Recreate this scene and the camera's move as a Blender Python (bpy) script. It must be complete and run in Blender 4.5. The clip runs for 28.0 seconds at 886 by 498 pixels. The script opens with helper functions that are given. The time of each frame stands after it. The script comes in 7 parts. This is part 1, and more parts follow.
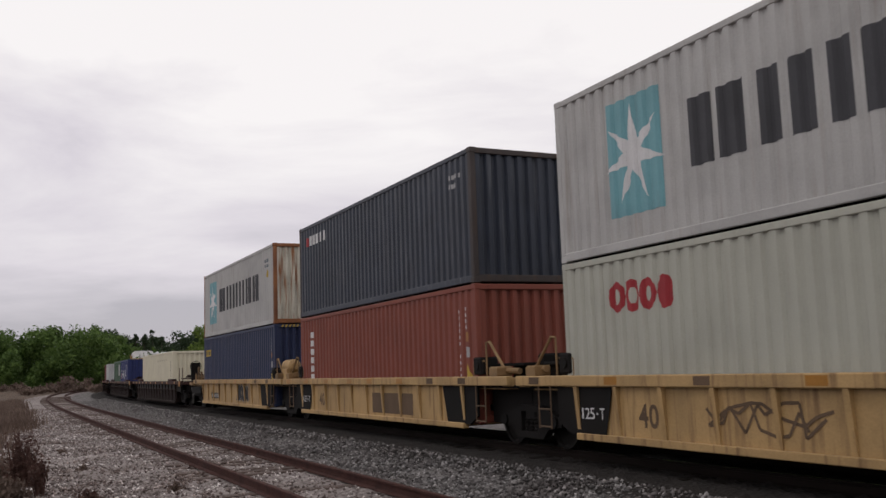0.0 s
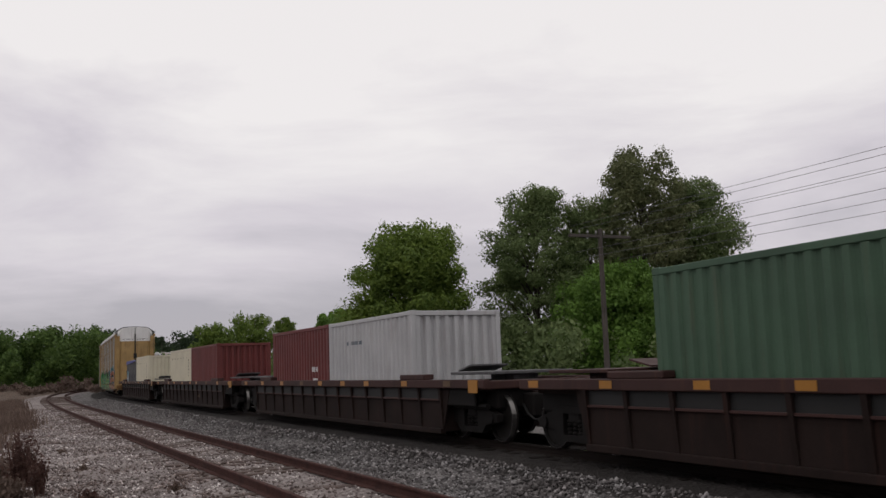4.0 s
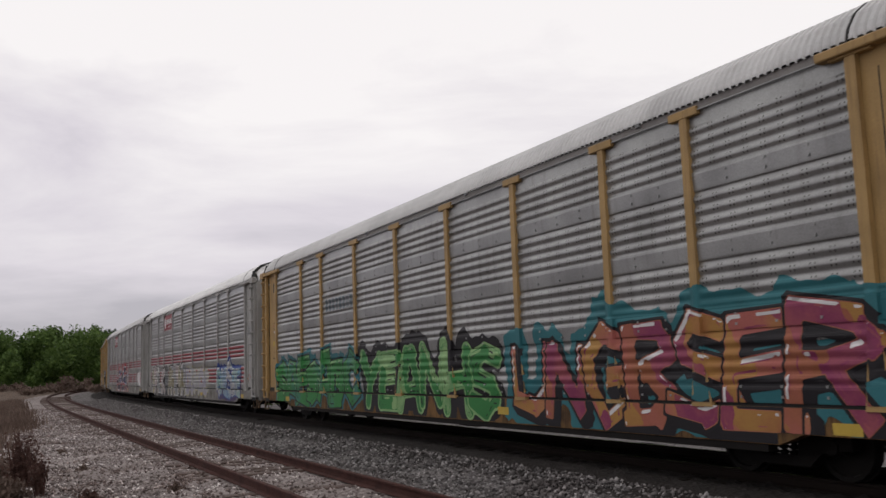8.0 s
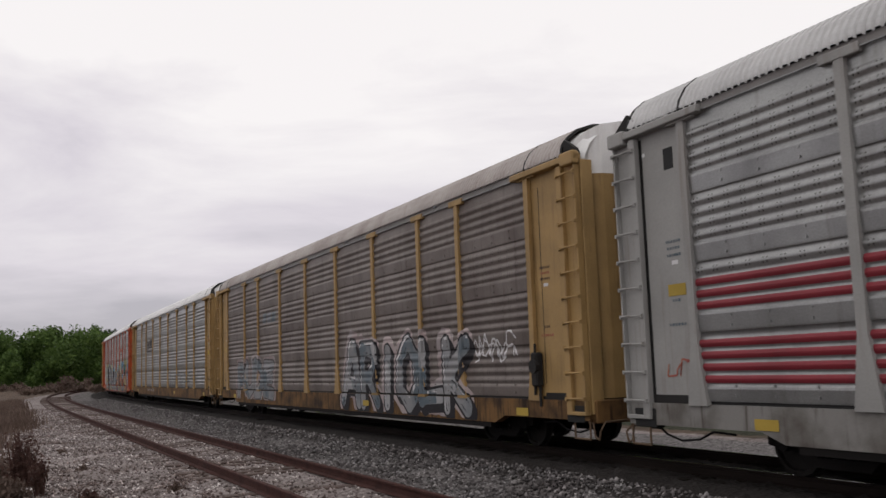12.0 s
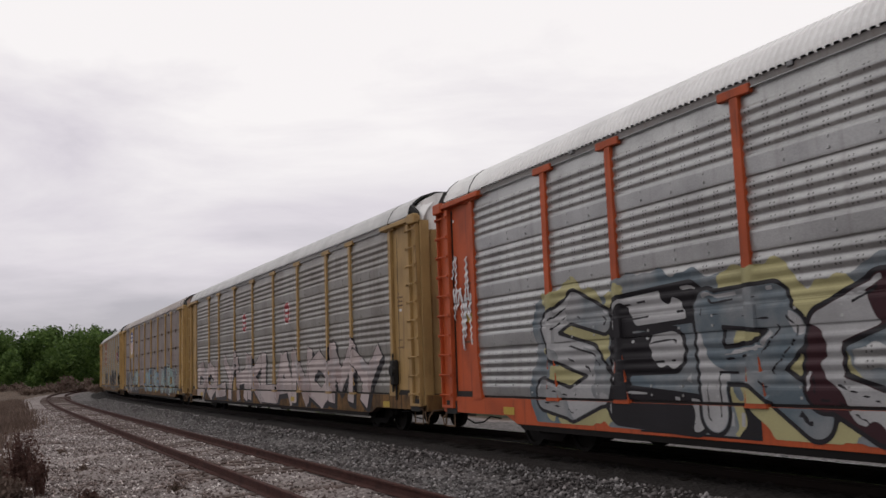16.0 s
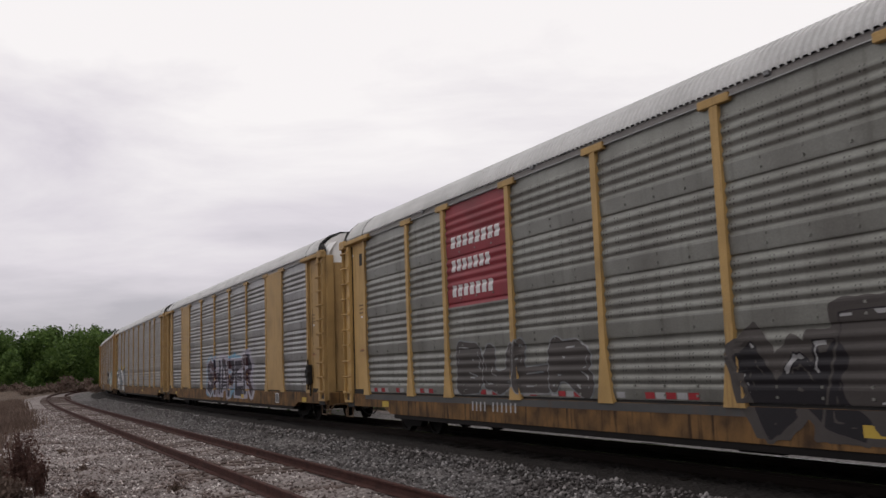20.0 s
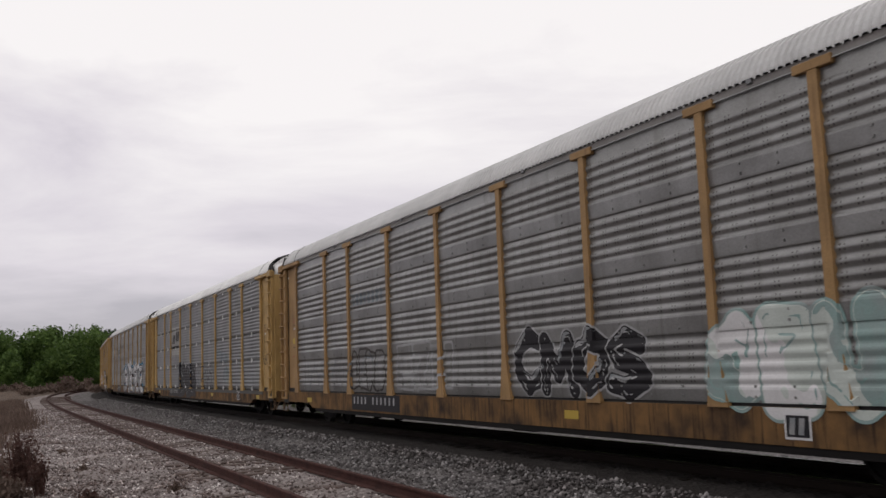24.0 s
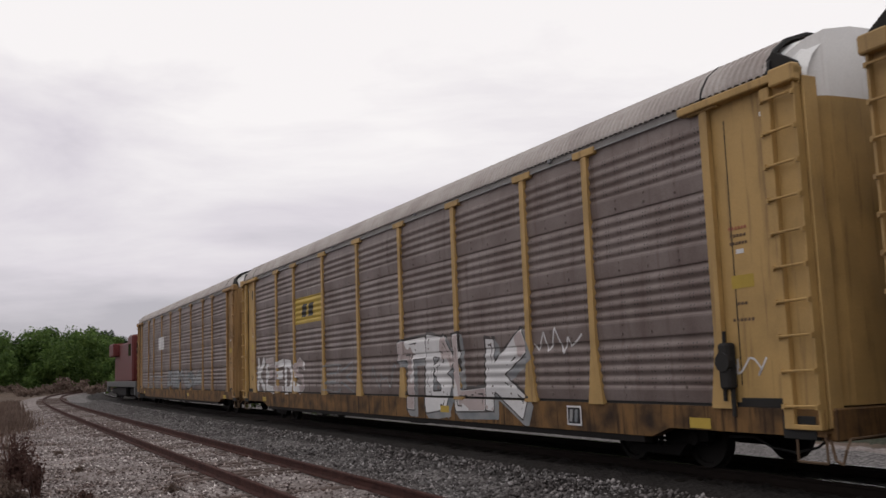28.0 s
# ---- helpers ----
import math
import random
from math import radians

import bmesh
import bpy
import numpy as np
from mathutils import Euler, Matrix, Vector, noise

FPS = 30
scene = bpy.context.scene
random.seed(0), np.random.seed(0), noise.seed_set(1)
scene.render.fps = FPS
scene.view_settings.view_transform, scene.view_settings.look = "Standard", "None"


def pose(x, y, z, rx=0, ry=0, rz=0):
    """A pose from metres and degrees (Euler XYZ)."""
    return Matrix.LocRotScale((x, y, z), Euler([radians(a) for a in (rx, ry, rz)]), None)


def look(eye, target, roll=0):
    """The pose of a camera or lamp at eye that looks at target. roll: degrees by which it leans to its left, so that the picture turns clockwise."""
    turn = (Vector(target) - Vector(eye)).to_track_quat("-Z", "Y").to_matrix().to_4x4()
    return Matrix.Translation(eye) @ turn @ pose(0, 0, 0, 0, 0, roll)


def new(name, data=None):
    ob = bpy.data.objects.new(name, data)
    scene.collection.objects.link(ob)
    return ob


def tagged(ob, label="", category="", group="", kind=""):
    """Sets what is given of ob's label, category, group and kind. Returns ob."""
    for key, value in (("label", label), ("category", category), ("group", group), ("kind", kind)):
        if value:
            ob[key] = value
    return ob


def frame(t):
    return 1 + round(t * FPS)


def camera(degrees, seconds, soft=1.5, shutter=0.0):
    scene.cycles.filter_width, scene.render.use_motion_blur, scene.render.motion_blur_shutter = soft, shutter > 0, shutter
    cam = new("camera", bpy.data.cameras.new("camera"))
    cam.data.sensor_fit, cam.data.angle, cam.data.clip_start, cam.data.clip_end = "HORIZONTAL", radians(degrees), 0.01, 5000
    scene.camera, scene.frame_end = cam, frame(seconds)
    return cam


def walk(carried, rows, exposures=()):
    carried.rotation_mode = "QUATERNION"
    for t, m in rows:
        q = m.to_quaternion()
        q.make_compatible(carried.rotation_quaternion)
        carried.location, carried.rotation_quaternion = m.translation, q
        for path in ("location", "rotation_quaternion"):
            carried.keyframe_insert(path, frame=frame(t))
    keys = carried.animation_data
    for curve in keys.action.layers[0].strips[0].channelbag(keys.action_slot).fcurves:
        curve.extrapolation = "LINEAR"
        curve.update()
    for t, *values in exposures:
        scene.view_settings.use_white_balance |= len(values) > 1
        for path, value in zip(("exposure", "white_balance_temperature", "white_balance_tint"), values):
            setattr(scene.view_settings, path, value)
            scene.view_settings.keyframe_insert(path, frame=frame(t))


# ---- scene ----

# ================= camera =================
EYE = 1.559
cam = camera(50.69, 28.0, shutter=0.04)


def aim(yaw=0.0, pitch=7.15, roll=1.995):
    return pose(0, 0, EYE, 0, 0, yaw) @ pose(0, 0, 0, 90 + pitch, 0, 0) @ pose(0, 0, 0, 0, 0, -roll)


walk(cam, [(0.0, aim()), (27.7, aim()), (27.85, aim(-0.01, 7.16)), (28.0, aim(-0.2, 7.22))], exposures=[(0.0, 0.0, 6740, 13), (1.2, 0.0, 6740, 13), (2.0, -0.05, 6740, 13), (3.0, -0.14, 6740, 13), (3.6, -0.14, 6740, 13), (5.5, -0.04, 6740, 13), (7.0, 0.0, 6740, 13), (28.0, 0.0, 6740, 13)])

# ================= the railway line =================
# curvature of the main line against the distance along it; the line runs away from the eye
KNOTS = [-1200, 30, 40, 60, 80, 100, 125, 150, 175, 200, 215, 235, 1600]
BENDS = [0.0, 0.0026, 0.0026, 0.0005, -0.0003, -0.0006, -0.0013, -0.0031, -0.0046, -0.0056, -0.0056, 0.0, 0.0]
BENDS[1] = 0.0
LINE_S = np.arange(-1200.0, 1600.0, 0.5)
_k = np.interp(LINE_S, KNOTS, BENDS)
_i = int(np.argmin(abs(LINE_S - 60.0)))
LINE_A = np.concatenate([[0.0], np.cumsum((_k[1:] + _k[:-1]) * 0.25)])
LINE_A = LINE_A - LINE_A[_i] + 0.4500
_dx, _dy = -np.sin(LINE_A), np.cos(LINE_A)
LINE_X = np.concatenate([[0.0], np.cumsum((_dx[1:] + _dx[:-1]) * 0.25)])
LINE_Y = np.concatenate([[0.0], np.cumsum((_dy[1:] + _dy[:-1]) * 0.25)])
LINE_X = LINE_X - LINE_X[_i] + 2.06
LINE_Y = LINE_Y - LINE_Y[_i] + 19.24
SIDING = 5.84          # from the main line's centre to the siding's, on the eye's side


def on_line(s, off=0.0):
    """x, y and heading at s along the main line, off metres towards the eye's side."""
    x, y, a = (np.interp(s, LINE_S, v) for v in (LINE_X, LINE_Y, LINE_A))
    return x - np.cos(a) * off, y - np.sin(a) * off, a


# how far the train has come
TRAVEL = [
    (0, 0), (0.5, 9.47), (1, 18.93), (1.5, 28.38), (2, 37.85), (2.5, 47.34), (3, 56.85), (3.5, 66.36), (4, 75.87),
    (4.5, 85.36), (5, 94.81), (5.5, 104.23), (6, 113.6), (6.5, 122.91), (7, 132.2), (7.5, 141.52), (8, 151.01),
    (8.5, 160.77), (9, 170.6), (9.5, 180.31), (10, 189.98), (10.5, 199.72), (11, 209.49), (11.5, 219.25), (12, 229.01),
    (12.5, 238.79), (13, 248.59), (13.5, 258.41), (14, 268.25), (14.5, 278.1), (15, 287.97), (15.5, 297.86), (16, 307.74),
    (16.5, 317.58), (17, 327.42), (17.5, 337.32), (18, 347.26), (18.5, 357.21), (19, 367.13), (19.5, 377.01), (20, 386.89),
    (20.5, 396.8), (21, 406.7), (21.5, 416.57), (22, 426.42), (22.5, 436.27), (23, 446.15), (23.5, 456.08), (24, 466.08),
    (24.5, 476.17), (25, 486.27), (25.5, 496.32), (26, 506.33), (26.5, 516.32), (27, 526.34), (27.5, 536.45), (28, 546.62),

]
TRAVEL_T = [r[0] for r in TRAVEL]
TRAVEL_M = [r[1] for r in TRAVEL]


def train_pose(u, t, half):
    """The pose of a wagon whose middle was at u along the line at the start; half: from its middle to its bogies."""
    s = u - np.interp(t, TRAVEL_T, TRAVEL_M)
    x0, y0, _ = on_line(s - half)
    x1, y1, _ = on_line(s + half)
    return pose((x0 + x1) / 2, (y0 + y1) / 2, 0, 0, 0, math.degrees(math.atan2(y0 - y1, x0 - x1)))


MOVERS = []            # (thing, u of its wagon, half, its pose on the wagon)


def motions():
    for thing, u, half, local in MOVERS:
        walk(thing, [(t, train_pose(u, t, half) @ local) for t in TRAVEL_T])

# ================= sky and light =================
world = bpy.data.worlds.new("overcast_sky")
scene.world = world
world.use_nodes = True
wn, wl = world.node_tree.nodes, world.node_tree.links
wn.clear()
w_out = wn.new("ShaderNodeOutputWorld")
w_bg = wn.new("ShaderNodeBackground")
w_sky = wn.new("ShaderNodeTexSky")
w_sky.sky_type = "NISHITA"
w_sky.sun_disc = False
w_sky.sun_elevation = radians(52)
w_sky.sun_rotation = radians(150)
w_dim = wn.new("ShaderNodeMix")
w_dim.data_type = "RGBA"
w_dim.blend_type = "MULTIPLY"
w_dim.inputs[0].default_value = 1.0
w_dim.inputs[7].default_value = (0.10, 0.10, 0.10, 1)
w_co = wn.new("ShaderNodeTexCoord")
w_map = wn.new("ShaderNodeMapping")
w_map.inputs["Scale"].default_value = (1.0, 1.0, 3.4)
w_n1 = wn.new("ShaderNodeTexNoise")
w_n1.inputs["Scale"].default_value = 2.1
w_n1.inputs["Detail"].default_value = 7.0
w_n1.inputs["Roughness"].default_value = 0.56
w_n1.inputs["Distortion"].default_value = 0.35
w_sep = wn.new("ShaderNodeSeparateXYZ")
w_up = wn.new("ShaderNodeMapRange")
w_up.inputs[1].default_value, w_up.inputs[2].default_value = 0.03, 0.36
w_up.inputs[3].default_value, w_up.inputs[4].default_value = -0.22, 0.36
w_add = wn.new("ShaderNodeMath")
w_add.operation = "ADD"
w_ramp = wn.new("ShaderNodeValToRGB")
w_ramp.color_ramp.elements[0].position = 0.30
w_ramp.color_ramp.elements[0].color = (0.47, 0.465, 0.52, 1)
w_ramp.color_ramp.elements[1].position = 0.78
w_ramp.color_ramp.elements[1].color = (0.96, 0.96, 0.97, 1)
w_mid = w_ramp.color_ramp.elements.new(0.52)
w_mid.color = (0.72, 0.70, 0.76, 1)
w_mix = wn.new("ShaderNodeMix")
w_mix.data_type = "RGBA"
w_mix.inputs[0].default_value = 0.93
wl.new(w_co.outputs["Generated"], w_map.inputs["Vector"])
wl.new(w_map.outputs["Vector"], w_n1.inputs["Vector"])
wl.new(w_co.outputs["Generated"], w_sep.inputs[0])
wl.new(w_sep.outputs["Z"], w_up.inputs[0])
wl.new(w_n1.outputs["Fac"], w_add.inputs[0])
wl.new(w_up.outputs[0], w_add.inputs[1])
wl.new(w_add.outputs[0], w_ramp.inputs[0])
wl.new(w_sky.outputs[0], w_dim.inputs[6])
wl.new(w_dim.outputs[2], w_mix.inputs[6])
wl.new(w_ramp.outputs[0], w_mix.inputs[7])
wl.new(w_mix.outputs[2], w_bg.inputs["Color"])
wl.new(w_bg.outputs[0], w_out.inputs["Surface"])
w_bg.inputs["Strength"].default_value = 1.0

sun = new("sun", bpy.data.lights.new("sun", "SUN"))
sun.data.energy = 0.3
sun.data.angle = radians(25)
sun.data.color = (1.0, 0.97, 0.93)
sun.matrix_world = look((-20, -35, 60), (0, 0, 0))


# ================= materials =================
def surface(name, color, rough=0.6, metal=0.0, vary=0.25, dark=None, streak=0.0, scale=1.0, bump=0.15, grain=40.0,
            streak_color=(0.10, 0.045, 0.02), spec=0.4, streak_from=0.56):
    """Paint, metal, wood or earth: a colour with large stains, fine grain, vertical rust runs and fine relief."""
    color = tuple(c * 0.72 for c in color)
    dark = dark and tuple(c * 0.72 for c in dark)
    m = bpy.data.materials.new(name)
    m.use_nodes = True
    n, l = m.node_tree.nodes, m.node_tree.links
    b = n["Principled BSDF"]
    b.inputs["Roughness"].default_value = rough
    b.inputs["Metallic"].default_value = metal
    b.inputs["Specular IOR Level"].default_value = spec
    co, info = n.new("ShaderNodeTexCoord"), n.new("ShaderNodeObjectInfo")
    shift = n.new("ShaderNodeVectorMath")
    shift.operation = "MULTIPLY_ADD"
    comb = n.new("ShaderNodeCombineXYZ")
    for i in range(3):
        l.new(info.outputs["Random"], comb.inputs[i])
    shift.inputs[1].default_value = (37.0, 23.0, 51.0)
    l.new(comb.outputs[0], shift.inputs[0])
    l.new(co.outputs["Object"], shift.inputs[2])
    big, fine = n.new("ShaderNodeTexNoise"), n.new("ShaderNodeTexNoise")
    big.inputs["Scale"].default_value = 1.1 * scale
    big.inputs["Detail"].default_value = 5.0
    fine.inputs["Scale"].default_value = grain * scale
    fine.inputs["Detail"].default_value = 3.0
    l.new(shift.outputs[0], big.inputs["Vector"])
    l.new(shift.outputs[0], fine.inputs["Vector"])
    d = dark or tuple(c * 0.55 for c in color)
    ramp = n.new("ShaderNodeMapRange")
    ramp.inputs[1].default_value, ramp.inputs[2].default_value = 0.40, 0.72
    ramp.inputs[3].default_value, ramp.inputs[4].default_value = 0.0, min(1.0, vary * 2.2)
    l.new(big.outputs["Fac"], ramp.inputs[0])
    mix = n.new("ShaderNodeMix")
    mix.data_type = "RGBA"
    mix.inputs[6].default_value, mix.inputs[7].default_value = (*color, 1), (*d, 1)
    l.new(ramp.outputs[0], mix.inputs[0])
    hsv = n.new("ShaderNodeHueSaturation")
    val = n.new("ShaderNodeMapRange")
    val.inputs[3].default_value, val.inputs[4].default_value = 1.0 - vary * 0.7, 1.0 + vary * 0.7
    l.new(fine.outputs["Fac"], val.inputs[0])
    l.new(val.outputs[0], hsv.inputs["Value"])
    l.new(mix.outputs[2], hsv.inputs["Color"])
    last = hsv.outputs[0]
    if streak:
        sm, sn = n.new("ShaderNodeMapping"), n.new("ShaderNodeTexNoise")
        sm.inputs["Scale"].default_value = (7.0, 7.0, 0.55)
        sn.inputs["Scale"].default_value = 1.0 * scale
        sn.inputs["Detail"].default_value = 6.0
        sr = n.new("ShaderNodeMapRange")
        sr.inputs[1].default_value, sr.inputs[2].default_value = streak_from, streak_from + 0.18
        sr.inputs[4].default_value = streak
        l.new(shift.outputs[0], sm.inputs["Vector"])
        l.new(sm.outputs[0], sn.inputs["Vector"])
        l.new(sn.outputs["Fac"], sr.inputs[0])
        smix = n.new("ShaderNodeMix")
        smix.data_type = "RGBA"
        smix.inputs[7].default_value = (*streak_color, 1)
        l.new(sr.outputs[0], smix.inputs[0])
        l.new(last, smix.inputs[6])
        last = smix.outputs[2]
    l.new(last, b.inputs["Base Color"])
    if bump:
        bp = n.new("ShaderNodeBump")
        bp.inputs["Strength"].default_value = bump
        bp.inputs["Distance"].default_value = 0.01
        l.new(fine.outputs["Fac"], bp.inputs["Height"])
        l.new(bp.outputs[0], b.inputs["Normal"])
    return m


RAIL = surface("rusted_rail_steel", (0.085, 0.037, 0.031), 0.85, 0.1, 0.45, scale=4.0, bump=0.4, spec=0.15)
TIE = surface("weathered_tie_wood", (0.135, 0.095, 0.082), 0.9, 0.0, 0.5, scale=3.0, bump=0.5)
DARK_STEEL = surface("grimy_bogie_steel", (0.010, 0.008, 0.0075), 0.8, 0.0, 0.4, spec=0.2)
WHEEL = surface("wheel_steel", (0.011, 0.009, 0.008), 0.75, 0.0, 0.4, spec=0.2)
TREAD = surface("worn_tread", (0.26, 0.25, 0.24), 0.38, 0.9, 0.25)
SHINE = surface("polished_rail_head", (0.62, 0.62, 0.62), 0.25, 1.0, 0.1)
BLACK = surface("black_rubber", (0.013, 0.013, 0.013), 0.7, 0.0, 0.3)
YELLOW = surface("wagon_yellow_paint", (0.58, 0.37, 0.16), 0.6, 0.0, 0.34, streak=0.8, streak_from=0.53)
MAROON = surface("wagon_brown_paint", (0.062, 0.027, 0.024), 0.7, 0.0, 0.35, streak=0.3, spec=0.25)
TAN = surface("rack_tan_paint", (0.48, 0.305, 0.12), 0.6, 0.0, 0.28, streak=0.45, scale=1.4, streak_color=(0.085, 0.045, 0.022))
OCHRE = surface("rack_pale_yellow_paint", (0.56, 0.355, 0.13), 0.6, 0.0, 0.28, streak=0.6, scale=1.4, streak_color=(0.10, 0.055, 0.025))
RUST_TAN = surface("rack_rusty_tan_paint", (0.43, 0.255, 0.105), 0.65, 0.0, 0.35, streak=0.6)
ORANGE = surface("rack_orange_paint", (0.56, 0.095, 0.022), 0.6, 0.0, 0.32, streak=0.6, scale=1.4, streak_color=(0.10, 0.025, 0.012))
DIRTY_SILL = surface("grimy_tan_sill", (0.225, 0.122, 0.047), 0.75, 0.0, 0.5, dark=(0.035, 0.022, 0.016), scale=1.9, streak=0.95, spec=0.2, streak_color=(0.025, 0.014, 0.009), streak_from=0.52)
GREY_SILL = surface("grimy_grey_sill", (0.30, 0.29, 0.275), 0.7, 0.0, 0.45, dark=(0.10, 0.085, 0.07), scale=1.7, streak=0.7, spec=0.2, streak_color=(0.05, 0.035, 0.025))
SHEET_BROWN = surface("grimed_brown_sheet", (0.026, 0.016, 0.014), 0.8, 0.0, 0.4, streak=0.3, streak_color=(0.05, 0.02, 0.014), spec=0.12)
PALE = surface("rack_pale_grey_paint", (0.41, 0.405, 0.39), 0.55, 0.0, 0.2, streak=0.35)
GALV_DULL = surface("dulled_galvanised_panel", (0.335, 0.335, 0.33), 0.36, 0.6, 0.38, dark=(0.19, 0.185, 0.18), streak=0.35, streak_color=(0.08, 0.07, 0.06))
GALV_BRIGHT = surface("bright_galvanised_panel", (0.54, 0.545, 0.54), 0.34, 0.65, 0.34, dark=(0.32, 0.32, 0.32), streak=0.25, streak_color=(0.12, 0.10, 0.09))
GALV = surface("galvanised_panel", (0.42, 0.425, 0.42), 0.34, 0.65, 0.36, dark=(0.25, 0.25, 0.25), streak=0.30, streak_color=(0.10, 0.085, 0.075))
GALV_BROWN = surface("galvanised_panel_brown_with_grime", (0.345, 0.33, 0.305), 0.42, 0.5, 0.4, dark=(0.20, 0.175, 0.155), streak=0.4, streak_color=(0.06, 0.048, 0.04))
GALV_RUST = surface("panel_brown_with_rust", (0.265, 0.215, 0.20), 0.5, 0.35, 0.42, dark=(0.15, 0.105, 0.092), streak=0.55, streak_color=(0.07, 0.04, 0.03))
GALV_GREEN = surface("greenish_dulled_panel", (0.285, 0.29, 0.265), 0.42, 0.5, 0.38, dark=(0.17, 0.165, 0.15), streak=0.35, streak_color=(0.06, 0.055, 0.045))
GALV_GRIME = surface("panel_thick_with_brown_grime", (0.25, 0.215, 0.195), 0.5, 0.4, 0.4, dark=(0.13, 0.10, 0.088), streak=0.5, streak_color=(0.06, 0.04, 0.032))
EAVE_GREY = surface("taupe_eave_paint", (0.30, 0.285, 0.275), 0.6, 0.1, 0.3, streak=0.3)
SKIRT_GREY = surface("dark_grey_skirt_paint", (0.085, 0.085, 0.085), 0.6, 0.1, 0.3, streak=0.3)
RUSTY_HOOD = surface("rusted_roof_end", (0.34, 0.22, 0.17), 0.7, 0.1, 0.45, dark=(0.45, 0.43, 0.41), streak=0.4)
GALV_DARK = surface("dull_grey_panel", (0.25, 0.255, 0.265), 0.5, 0.3, 0.3, streak=0.2, streak_color=(0.06, 0.055, 0.05))
ROOF = surface("galvanised_roof", (0.66, 0.66, 0.66), 0.5, 0.3, 0.22, streak=0.1)
ROOF_GRIMY = surface("brown_grimed_roof", (0.50, 0.455, 0.43), 0.55, 0.25, 0.34, dark=(0.30, 0.25, 0.23), streak=0.3, streak_color=(0.16, 0.10, 0.08))
ROOF_WHITE = surface("pale_roof", (0.96, 0.96, 0.955), 0.5, 0.1, 0.15)
WHITE = surface("white_paint", (0.98, 0.97, 0.96), 0.55, 0.0, 0.15, streak=0.25)
RED_STRIPE = surface("red_stripe_paint", (0.30, 0.028, 0.042), 0.55, 0.0, 0.25)
WIRE_GREY = surface("weathered_wire", (0.20, 0.20, 0.21), 0.6, 0.3, 0.2)
BARK = surface("tree_bark", (0.085, 0.07, 0.055), 0.9, 0.0, 0.4, bump=0.6)
POLE_WOOD = surface("pole_wood", (0.10, 0.085, 0.075), 0.9, 0.0, 0.4, bump=0.5)


def leaf_material(name, color, other, rough=0.65):
    m = bpy.data.materials.new(name)
    m.use_nodes = True
    n, l = m.node_tree.nodes, m.node_tree.links
    b = n["Principled BSDF"]
    b.inputs["Roughness"].default_value = rough
    b.inputs["Specular IOR Level"].default_value = 0.2
    geo = n.new("ShaderNodeNewGeometry")
    co = n.new("ShaderNodeTexCoord")
    nz = n.new("ShaderNodeTexNoise")
    nz.inputs["Scale"].default_value = 0.55
    nz.inputs["Detail"].default_value = 3.0
    l.new(co.outputs["Object"], nz.inputs["Vector"])
    add = n.new("ShaderNodeMath")
    add.operation = "MULTIPLY_ADD"
    add.inputs[1].default_value = 0.5
    l.new(geo.outputs["Random Per Island"], add.inputs[0])
    sub = n.new("ShaderNodeMapRange")
    sub.inputs[1].default_value, sub.inputs[2].default_value = 0.35, 0.65
    sub.inputs[3].default_value, sub.inputs[4].default_value = 0.0, 0.5
    l.new(nz.outputs["Fac"], sub.inputs[0])
    l.new(sub.outputs[0], add.inputs[2])
    mix = n.new("ShaderNodeMix")
    mix.data_type = "RGBA"
    mix.inputs[6].default_value, mix.inputs[7].default_value = (*color, 1), (*other, 1)
    l.new(add.outputs[0], mix.inputs[0])
    l.new(mix.outputs[2], b.inputs["Base Color"])
    tr = n.new("ShaderNodeBsdfTranslucent")
    l.new(mix.outputs[2], tr.inputs["Color"])
    ms = n.new("ShaderNodeMixShader")
    ms.inputs[0].default_value = 0.35
    l.new(b.outputs[0], ms.inputs[1])
    l.new(tr.outputs[0], ms.inputs[2])
    l.new(ms.outputs[0], n["Material Output"].inputs["Surface"])
    return m


LEAF_MID = leaf_material("maple_leaves", (0.060, 0.102, 0.022), (0.170, 0.240, 0.045))
LEAF_DARK = leaf_material("poplar_leaves", (0.072, 0.110, 0.042), (0.190, 0.245, 0.098))
LEAF_TOP = leaf_material("browned_poplar_leaves", (0.078, 0.100, 0.046), (0.195, 0.205, 0.100))
LEAF_LIGHT = leaf_material("bush_leaves", (0.062, 0.125, 0.024), (0.150, 0.265, 0.050))
LEAF_FAR = leaf_material("far_leaves", (0.040, 0.078, 0.022), (0.120, 0.190, 0.046))
LEAF_FIR = leaf_material("fir_needles", (0.020, 0.036, 0.018), (0.042, 0.066, 0.030))
WEED = leaf_material("dead_weed", (0.050, 0.026, 0.023), (0.12, 0.068, 0.055))
STRAW = leaf_material("dry_grass", (0.080, 0.054, 0.044), (0.195, 0.142, 0.116))


